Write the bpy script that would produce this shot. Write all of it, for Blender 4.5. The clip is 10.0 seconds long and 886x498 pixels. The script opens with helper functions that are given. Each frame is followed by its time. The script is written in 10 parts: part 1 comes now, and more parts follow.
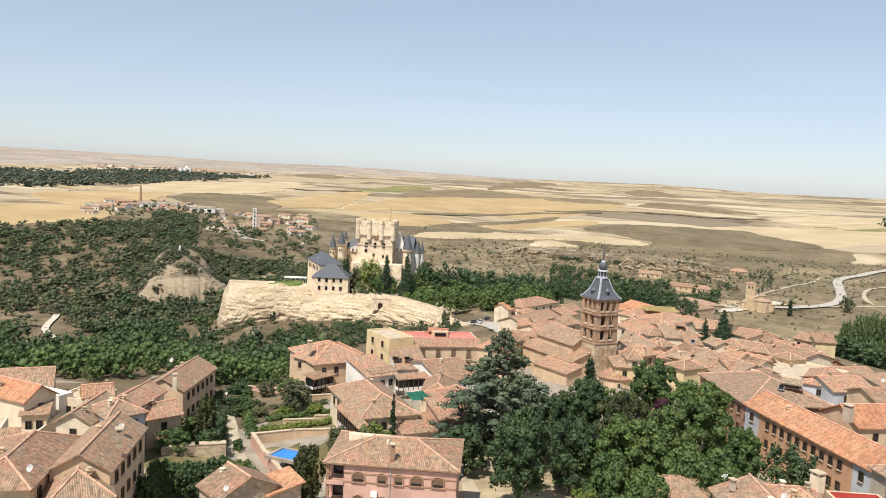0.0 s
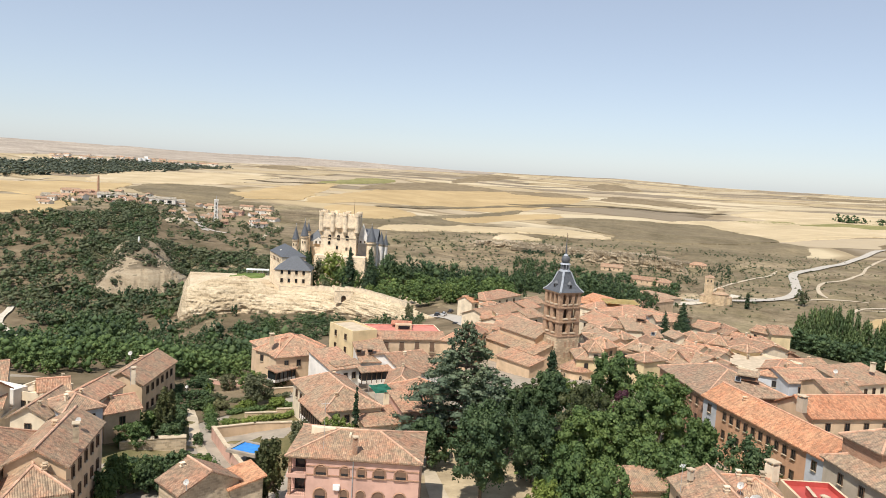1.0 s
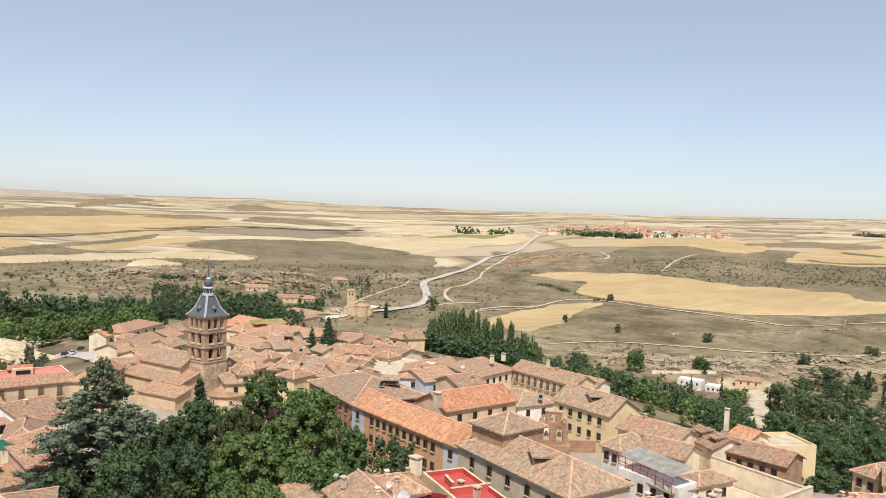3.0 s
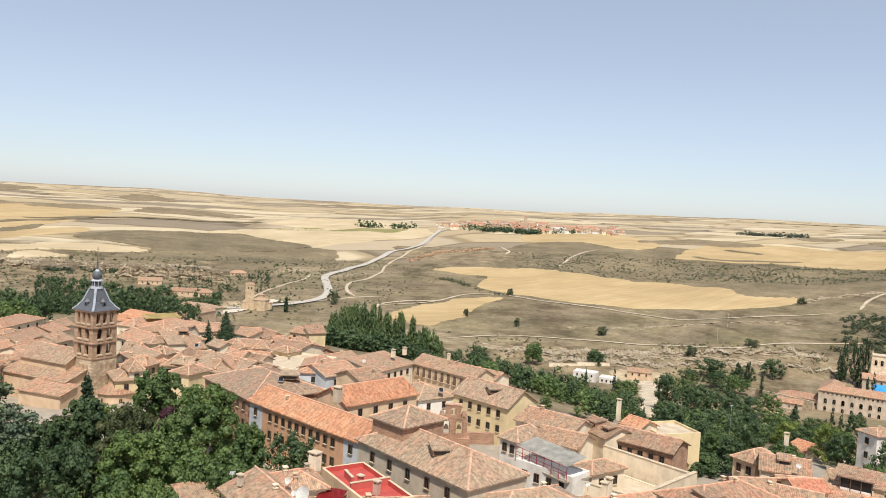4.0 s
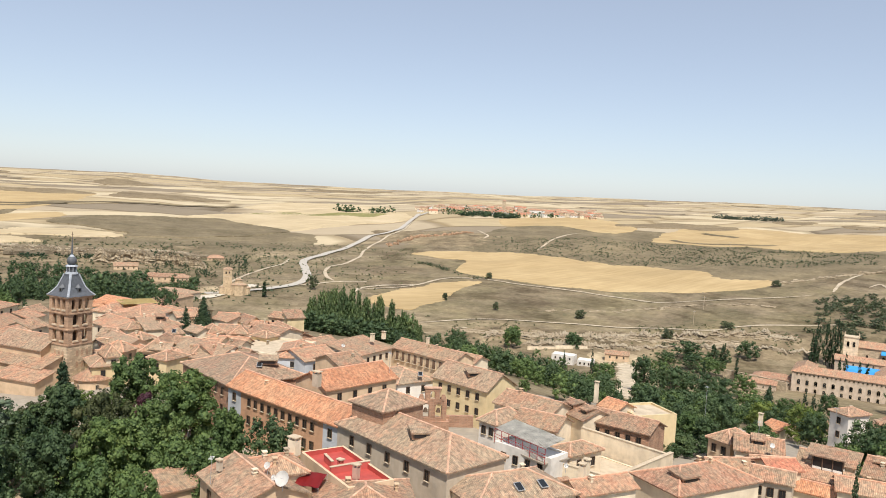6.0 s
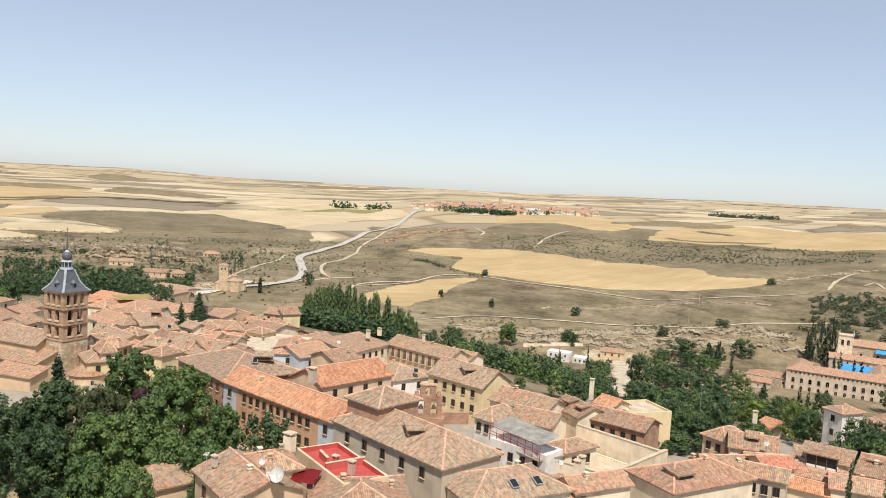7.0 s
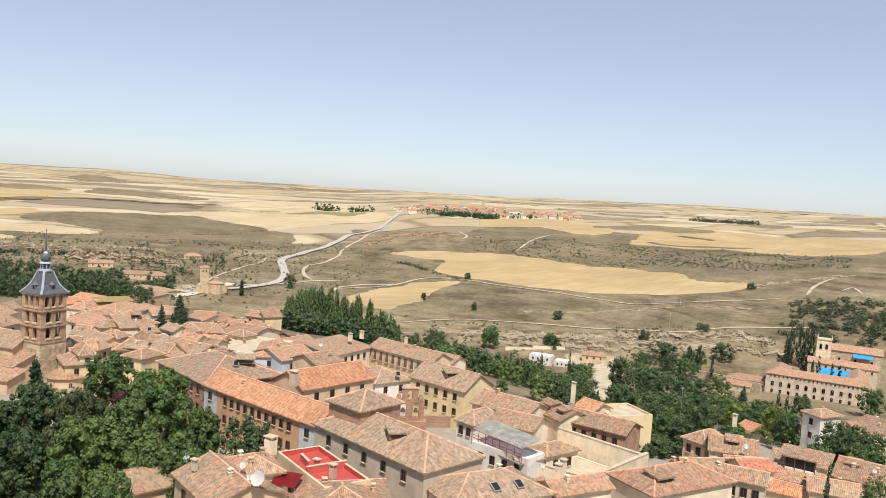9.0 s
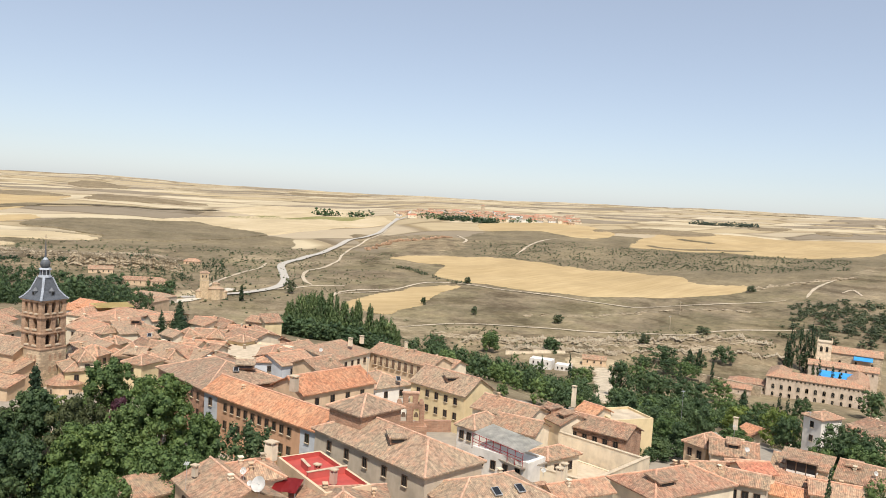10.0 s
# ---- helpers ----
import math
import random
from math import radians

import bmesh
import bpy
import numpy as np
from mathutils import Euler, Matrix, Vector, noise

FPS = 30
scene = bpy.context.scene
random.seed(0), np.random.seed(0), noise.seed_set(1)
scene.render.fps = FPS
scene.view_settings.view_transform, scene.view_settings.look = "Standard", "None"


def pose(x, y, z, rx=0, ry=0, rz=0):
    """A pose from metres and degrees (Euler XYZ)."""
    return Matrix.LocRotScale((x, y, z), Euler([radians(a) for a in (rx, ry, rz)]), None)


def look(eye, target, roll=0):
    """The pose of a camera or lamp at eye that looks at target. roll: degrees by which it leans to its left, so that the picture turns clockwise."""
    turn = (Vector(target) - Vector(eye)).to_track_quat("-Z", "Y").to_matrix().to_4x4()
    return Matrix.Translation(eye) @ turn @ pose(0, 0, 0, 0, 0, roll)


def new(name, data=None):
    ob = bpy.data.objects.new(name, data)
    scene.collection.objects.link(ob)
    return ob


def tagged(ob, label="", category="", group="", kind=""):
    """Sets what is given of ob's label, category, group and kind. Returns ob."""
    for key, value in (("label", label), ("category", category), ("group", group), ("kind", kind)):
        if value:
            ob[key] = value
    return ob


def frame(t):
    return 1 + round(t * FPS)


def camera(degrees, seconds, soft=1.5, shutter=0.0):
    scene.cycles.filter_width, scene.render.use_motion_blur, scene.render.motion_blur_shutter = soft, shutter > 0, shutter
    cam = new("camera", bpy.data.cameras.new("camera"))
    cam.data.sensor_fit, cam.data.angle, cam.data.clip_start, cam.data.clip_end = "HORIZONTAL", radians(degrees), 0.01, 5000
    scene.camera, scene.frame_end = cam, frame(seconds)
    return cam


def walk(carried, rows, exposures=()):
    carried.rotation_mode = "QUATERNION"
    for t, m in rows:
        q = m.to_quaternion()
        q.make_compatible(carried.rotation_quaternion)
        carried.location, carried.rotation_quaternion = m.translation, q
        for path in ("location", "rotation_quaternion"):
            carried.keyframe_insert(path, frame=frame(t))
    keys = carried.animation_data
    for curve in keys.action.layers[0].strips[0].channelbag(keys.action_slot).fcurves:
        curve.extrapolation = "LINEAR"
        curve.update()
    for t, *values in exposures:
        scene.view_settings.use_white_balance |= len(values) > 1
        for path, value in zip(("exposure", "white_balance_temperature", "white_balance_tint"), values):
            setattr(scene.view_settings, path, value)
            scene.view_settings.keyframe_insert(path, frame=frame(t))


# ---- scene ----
cam = camera(58.85, 10.0, soft=0.95)
EYE = 50.0  # above the square by the brick tower
# seconds, tilt, lean and turn of a viewer who swings round on one spot
TURNS = [
    (0, 84.49, -2.94, 0.28),
    (0.5, 84.40, -3.03, -0.15),
    (1, 84.11, -3.46, -2.32),
    (1.5, 85.10, -2.68, -7.81),
    (2, 86.18, -1.08, -13.82),
    (2.5, 87.01, -1.53, -21.90),
    (3, 86.85, -2.27, -28.08),
    (4.5, 86.61, -3.22, -36.36),
    (5, 86.14, -3.08, -36.48),
    (5.5, 85.89, -3.09, -36.60),
    (7, 85.48, -3.43, -36.97),
    (7.5, 85.60, -3.51, -37.27),
    (8, 85.71, -3.68, -37.67),
    (8.5, 85.83, -3.73, -37.94),
    (9, 85.79, -3.80, -38.20),
    (9.5, 85.92, -3.63, -38.25),
    (10, 86.11, -3.53, -38.24),
]
ARM = 0.25  # the held camera swings on an arm's length
walk(cam, [(t, pose(-ARM * math.sin(radians(rz)), ARM * math.cos(radians(rz)), EYE, rx, ry, rz)) for t, rx, ry, rz in TURNS])
# ---- light: high summer sun behind the viewer's left shoulder, clear hazy sky ----
SUN_AZ, SUN_EL = radians(-150), radians(58)
to_sun = Vector((math.sin(SUN_AZ) * math.cos(SUN_EL), math.cos(SUN_AZ) * math.cos(SUN_EL), math.sin(SUN_EL)))
sun = new("sun", bpy.data.lights.new("sun", "SUN"))
sun.data.energy, sun.data.angle, sun.data.color = 4.9, radians(0.53), (1.0, 0.95, 0.87)
sun.matrix_world = look(to_sun * 200, (0, 0, 0))
world = bpy.data.worlds.new("sky")
scene.world = world
world.use_nodes = True
sky = world.node_tree.nodes.new("ShaderNodeTexSky")
sky.sky_type, sky.sun_disc = "NISHITA", False
sky.sun_elevation, sky.sun_rotation = SUN_EL, SUN_AZ
sky.altitude, sky.air_density, sky.dust_density, sky.ozone_density = 0, 0.8, 0.4, 1.5
backdrop = world.node_tree.nodes["Background"]
backdrop.inputs[1].default_value = 0.114
milky = world.node_tree.nodes.new("ShaderNodeHueSaturation")  # summer haze bleaches the blue
milky.inputs["Saturation"].default_value = 0.75
world.node_tree.links.new(sky.outputs[0], milky.inputs["Color"])
veil = world.node_tree.nodes.new("ShaderNodeMix")  # even veil of heat haze over the whole sky
veil.data_type = "RGBA"
veil.inputs[0].default_value, veil.inputs[7].default_value = 0.35, (4.6, 5.2, 6.3, 1)
world.node_tree.links.new(milky.outputs[0], veil.inputs[6])
world.node_tree.links.new(veil.outputs[2], backdrop.inputs[0])
scene.view_settings.exposure = 0.2

# ---- materials ----
def nodes_of(name):
    m = bpy.data.materials.new(name)
    m.use_nodes = True
    return m, m.node_tree.nodes, m.node_tree.links, m.node_tree.nodes["Principled BSDF"]


def add(ns, kind, **props):
    n = ns.new("ShaderNode" + kind)
    for k, v in props.items():
        if k == "op":
            n.operation = v
        elif k == "blend":
            n.blend_type = v
    return n


def noise_node(ns, ls, vec, scale, detail=4, rough=0.55):
    n = ns.new("ShaderNodeTexNoise")
    n.inputs["Scale"].default_value, n.inputs["Detail"].default_value, n.inputs["Roughness"].default_value = scale, detail, rough
    ls.new(vec, n.inputs["Vector"])
    return n.outputs["Fac"]


def ramp(ns, ls, fac, stops):
    n = ns.new("ShaderNodeValToRGB")
    els = n.color_ramp.elements
    while len(els) < len(stops):
        els.new(0.5)
    for e, (p, c) in zip(els, stops):
        e.position, e.color = p, (c if len(c) == 4 else (*c, 1))
    ls.new(fac, n.inputs["Fac"])
    return n.outputs["Color"]


def mix(ns, ls, fac, a, b, blend="MIX"):
    n = ns.new("ShaderNodeMix")
    n.data_type, n.blend_type = "RGBA", blend
    for sock, v in ((n.inputs[0], fac), (n.inputs[6], a), (n.inputs[7], b)):
        if isinstance(v, (int, float)):
            sock.default_value = v
        elif isinstance(v, tuple):
            sock.default_value = (*v, 1)
        else:
            ls.new(v, sock)
    return n.outputs[2]


def math_node(ns, ls, op, a, b=0.0):
    n = ns.new("ShaderNodeMath")
    n.operation = op
    for sock, v in zip(n.inputs, (a, b)):
        if isinstance(v, (int, float)):
            sock.default_value = v
        else:
            ls.new(v, sock)
    return n.outputs[0]


def bump(ns, ls, bsdf, height, strength, distance):
    n = ns.new("ShaderNodeBump")
    n.inputs["Strength"].default_value, n.inputs["Distance"].default_value = strength, distance
    ls.new(height, n.inputs["Height"])
    ls.new(n.outputs[0], bsdf.inputs["Normal"])


def coords(ns, what="Object"):
    return ns.new("ShaderNodeTexCoord").outputs[what]


def world_pos(ns):
    return ns.new("ShaderNodeNewGeometry").outputs["Position"]


def scaled(c, k):
    return tuple(min(1, v * k) for v in c)


def plaster(name, c, dirt=0.5, rough=0.9):
    """Rendered or limewashed wall: blotches, streaks running down, fine grain."""
    m, ns, ls, b = nodes_of(name)
    p = world_pos(ns)
    big = ramp(ns, ls, noise_node(ns, ls, p, 0.35, 5), [(0.3, scaled(c, 0.78)), (0.5, c), (0.72, scaled(c, 1.12))])
    mp = ns.new("ShaderNodeMapping")
    mp.inputs["Scale"].default_value = (0.9, 0.9, 0.3)
    ls.new(p, mp.inputs["Vector"])
    streak = ramp(ns, ls, noise_node(ns, ls, mp.outputs[0], 1.0, 5, 0.65), [(0.36, (0.80, 0.77, 0.73)), (0.60, (1, 1, 1))])
    col = mix(ns, ls, dirt, big, streak, "MULTIPLY")
    rnd = ns.new("ShaderNodeObjectInfo").outputs["Random"]
    tint = ramp(ns, ls, rnd, [(0, (0.90, 0.88, 0.86)), (1, (1, 1, 1))])
    ls.new(mix(ns, ls, 1.0, col, tint, "MULTIPLY"), b.inputs["Base Color"])
    b.inputs["Roughness"].default_value = rough
    bump(ns, ls, b, noise_node(ns, ls, p, 3.0, 6, 0.7), 0.35, 0.06)
    return m


def masonry(name, c, bw=0.6, bh=0.3, mortar=(0.62, 0.54, 0.42), vary=0.25):
    """Rubble or brick courses: joints by a brick texture on the wall's own run and height."""
    m, ns, ls, b = nodes_of(name)
    p = world_pos(ns)
    s = ns.new("ShaderNodeSeparateXYZ")
    ls.new(p, s.inputs[0])
    run = math_node(ns, ls, "ADD", math_node(ns, ls, "MULTIPLY", s.outputs[0], 0.8), math_node(ns, ls, "MULTIPLY", s.outputs[1], 0.73))
    cx = ns.new("ShaderNodeCombineXYZ")
    ls.new(run, cx.inputs[0])
    ls.new(s.outputs[2], cx.inputs[1])
    br = ns.new("ShaderNodeTexBrick")
    ls.new(cx.outputs[0], br.inputs["Vector"])
    br.inputs["Scale"].default_value = 1.0
    br.inputs["Brick Width"].default_value, br.inputs["Row Height"].default_value, br.inputs["Mortar Size"].default_value = bw, bh, bh * 0.09
    br.inputs["Color1"].default_value = (*scaled(c, 1 - vary), 1)
    br.inputs["Color2"].default_value = (*scaled(c, 1 + vary), 1)
    br.inputs["Mortar"].default_value = (*mortar, 1)
    blot = ramp(ns, ls, noise_node(ns, ls, p, 0.5, 6, 0.65), [(0.3, (0.6, 0.56, 0.52)), (0.6, (1.08, 1.05, 1.0))])
    ls.new(mix(ns, ls, 0.8, br.outputs["Color"], blot, "MULTIPLY"), b.inputs["Base Color"])
    b.inputs["Roughness"].default_value = 0.92
    bump(ns, ls, b, mix(ns, ls, 0.5, br.outputs["Fac"], noise_node(ns, ls, p, 2.5, 5)), 0.5, -0.08)
    return m


def mix3(a, b, f):
    return tuple(u + (v - u) * f for u, v in zip(a, b))


def tiles(name, c, moss, worn):
    """Curved clay tiles: ribs down the slope, courses across it, single tiles of uneven colour, lichen in patches."""
    m, ns, ls, b = nodes_of(name)
    uv = coords(ns, "UV")
    p = world_pos(ns)
    s = ns.new("ShaderNodeSeparateXYZ")
    ls.new(uv, s.inputs[0])
    wob = math_node(ns, ls, "MULTIPLY", noise_node(ns, ls, uv, 0.6, 3), 0.35)
    u = math_node(ns, ls, "ADD", s.outputs[0], wob)
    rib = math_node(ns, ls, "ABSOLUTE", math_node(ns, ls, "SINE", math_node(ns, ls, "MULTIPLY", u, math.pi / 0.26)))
    course = math_node(ns, ls, "FRACT", math_node(ns, ls, "MULTIPLY", s.outputs[1], 1 / 0.42))
    cell = ns.new("ShaderNodeCombineXYZ")
    ls.new(math_node(ns, ls, "FLOOR", math_node(ns, ls, "MULTIPLY", u, 1 / 0.26)), cell.inputs[0])
    ls.new(math_node(ns, ls, "FLOOR", math_node(ns, ls, "MULTIPLY", s.outputs[1], 1 / 0.42)), cell.inputs[1])
    white = ns.new("ShaderNodeTexWhiteNoise")
    ls.new(cell.outputs[0], white.inputs["Vector"])
    one = ramp(ns, ls, white.outputs["Value"], [(0.0, scaled(c, 0.66)), (0.35, scaled(c, 0.92)), (0.8, c), (1.0, mix3(c, worn, 0.8))])
    rnd = ns.new("ShaderNodeObjectInfo").outputs["Random"]
    shift = ns.new("ShaderNodeVectorMath")
    ls.new(p, shift.inputs[0])
    off = ns.new("ShaderNodeCombineXYZ")
    ls.new(math_node(ns, ls, "MULTIPLY", rnd, 90), off.inputs[0])
    ls.new(off.outputs[0], shift.inputs[1])
    patch = ramp(ns, ls, noise_node(ns, ls, shift.outputs[0], 0.3, 7, 0.68), [(0.40, (0, 0, 0)), (0.56, (1, 1, 1))])
    lichen = mix(ns, ls, 0.55, moss, mix(ns, ls, 1.0, ramp(ns, ls, white.outputs["Value"], [(0.0, (0.62, 0.62, 0.62)), (1.0, (1.3, 1.28, 1.22))]), moss, "MULTIPLY"))
    col = mix(ns, ls, math_node(ns, ls, "MULTIPLY", patch, 0.85), one, lichen)
    fleck = ramp(ns, ls, noise_node(ns, ls, shift.outputs[0], 1.5, 5, 0.72), [(0.36, (0.62, 0.60, 0.58)), (0.5, (1.0, 0.99, 0.97)), (0.64, (1.32, 1.26, 1.18))])
    col = mix(ns, ls, 0.85, col, fleck, "MULTIPLY")
    blush = ramp(ns, ls, noise_node(ns, ls, shift.outputs[0], 0.75, 6, 0.75), [(0.53, (0, 0, 0)), (0.62, (1, 1, 1))])
    col = mix(ns, ls, math_node(ns, ls, "MULTIPLY", blush, 0.55), col, mix3(c, (0.60, 0.27, 0.15), 0.55))
    mp = ns.new("ShaderNodeMapping")
    mp.inputs["Scale"].default_value = (1.6, 0.35, 1)
    ls.new(uv, mp.inputs["Vector"])
    streak = ramp(ns, ls, noise_node(ns, ls, mp.outputs[0], 1.0, 5, 0.7), [(0.33, (0.60, 0.57, 0.55)), (0.62, (1.10, 1.07, 1.04))])
    col = mix(ns, ls, 0.7, col, streak, "MULTIPLY")
    # shade of the channels between ribs, multiplied into the tile colour
    groove_shade = ramp(ns, ls, rib, [(0.0, (0.42, 0.38, 0.36)), (0.45, (1, 1, 1))])
    col = mix(ns, ls, 0.6, col, groove_shade, "MULTIPLY")
    tint = ramp(ns, ls, rnd, [(0, (0.84, 0.80, 0.80)), (0.5, (1, 0.97, 0.95)), (1, (1.0, 1.0, 1.0))])
    ls.new(mix(ns, ls, 1.0, col, tint, "MULTIPLY"), b.inputs["Base Color"])
    b.inputs["Roughness"].default_value = 0.88
    h = math_node(ns, ls, "ADD", rib, math_node(ns, ls, "MULTIPLY", course, 0.45))
    bump(ns, ls, b, h, 0.75, 0.08)
    return m


def plain(name, c, rough=0.7, metal=0.0, vary=0.15, scale=2.0):
    m, ns, ls, b = nodes_of(name)
    p = world_pos(ns)
    col = ramp(ns, ls, noise_node(ns, ls, p, scale, 5, 0.6), [(0.3, scaled(c, 1 - vary)), (0.7, scaled(c, 1 + vary))])
    ls.new(col, b.inputs["Base Color"])
    b.inputs["Roughness"].default_value, b.inputs["Metallic"].default_value = rough, metal
    return m


def foliage(name, dark, mid, lite):
    """Leaves: each sprig its own green, clumps lighter and darker, some light let through."""
    m, ns, ls, b = nodes_of(name)
    g = ns.new("ShaderNodeNewGeometry")
    one = ramp(ns, ls, g.outputs["Random Per Island"], [(0.0, dark), (0.3, mix3(dark, mid, 0.7)), (0.75, mix3(mid, lite, 0.15)), (1.0, mix3(mid, lite, 0.6))])
    blot = ramp(ns, ls, noise_node(ns, ls, g.outputs["Position"], 0.11, 5, 0.6), [(0.32, (0.60, 0.66, 0.70)), (0.5, (0.95, 0.95, 0.95)), (0.68, (1.22, 1.12, 0.95))])
    col = mix(ns, ls, 0.8, one, blot, "MULTIPLY")
    rnd = ns.new("ShaderNodeObjectInfo").outputs["Random"]
    col = mix(ns, ls, 1.0, col, ramp(ns, ls, rnd, [(0, (0.8, 0.84, 0.8)), (1, (1.12, 1.08, 1.0))]), "MULTIPLY")
    ls.new(col, b.inputs["Base Color"])
    b.inputs["Roughness"].default_value = 0.65
    b.inputs["Specular IOR Level"].default_value = 0.25
    tr = ns.new("ShaderNodeBsdfTranslucent")
    ls.new(mix(ns, ls, 1.0, col, (1.25, 1.3, 0.7), "MULTIPLY"), tr.inputs["Color"])
    mx = ns.new("ShaderNodeMixShader")
    mx.inputs[0].default_value = 0.2
    ls.new(b.outputs[0], mx.inputs[1])
    ls.new(tr.outputs[0], mx.inputs[2])
    ls.new(mx.outputs[0], ns["Material Output"].inputs["Surface"])
    return m


def dry_land(name, c, dark, lite, spot=(0.10, 0.10, 0.055), spots=0.0, big=0.012):
    """Dry upland grass: broad bleached and brown drifts, tracks of erosion, tufts and low thorn as specks."""
    m, ns, ls, b = nodes_of(name)
    p = world_pos(ns)
    drift = ramp(ns, ls, noise_node(ns, ls, p, big, 7, 0.62), [(0.30, dark), (0.5, c), (0.72, lite)])
    fine = ramp(ns, ls, noise_node(ns, ls, p, 0.22, 6, 0.7), [(0.3, (0.68, 0.66, 0.63)), (0.65, (1.12, 1.1, 1.06))])
    col = mix(ns, ls, 0.85, drift, fine, "MULTIPLY")
    mid = ramp(ns, ls, noise_node(ns, ls, p, 0.05, 6, 0.68), [(0.36, (0.74, 0.72, 0.68)), (0.6, (1.06, 1.05, 1.02))])
    col = mix(ns, ls, 0.8, col, mid, "MULTIPLY")
    if spots:
        sp = ramp(ns, ls, noise_node(ns, ls, p, 0.12, 4, 0.75), [(0.60, (0, 0, 0)), (0.67, (1, 1, 1))])
        where = ramp(ns, ls, noise_node(ns, ls, p, 0.008, 3), [(0.42, (0, 0, 0)), (0.6, (1, 1, 1))])
        f = math_node(ns, ls, "MULTIPLY", math_node(ns, ls, "MULTIPLY", sp, where), spots)
        col = mix(ns, ls, f, col, spot)
    ls.new(col, b.inputs["Base Color"])
    b.inputs["Roughness"].default_value = 0.95
    b.inputs["Specular IOR Level"].default_value = 0.1
    bump(ns, ls, b, noise_node(ns, ls, p, 0.15, 8, 0.7), 0.6, 1.2)
    return m


def crop(name, c, lite, along=0.4, line=3.2):
    """Stubble field: pale gold with the combine's lines and broad paler patches."""
    m, ns, ls, b = nodes_of(name)
    p = world_pos(ns)
    mp = ns.new("ShaderNodeMapping")
    mp.inputs["Rotation"].default_value = (0, 0, along)
    mp.inputs["Scale"].default_value = (0.02, 0.6 / line, 0.0)
    ls.new(p, mp.inputs["Vector"])
    rows = ramp(ns, ls, noise_node(ns, ls, mp.outputs[0], 1.0, 4, 0.6), [(0.35, (0.84, 0.82, 0.78)), (0.65, (1.05, 1.04, 1.03))])
    col = ramp(ns, ls, noise_node(ns, ls, p, 0.012, 6, 0.6), [(0.3, scaled(c, 0.86)), (0.5, c), (0.7, lite)])
    col = mix(ns, ls, 0.8, col, rows, "MULTIPLY")
    ls.new(col, b.inputs["Base Color"])
    b.inputs["Roughness"].default_value = 0.95
    b.inputs["Specular IOR Level"].default_value = 0.1
    return m


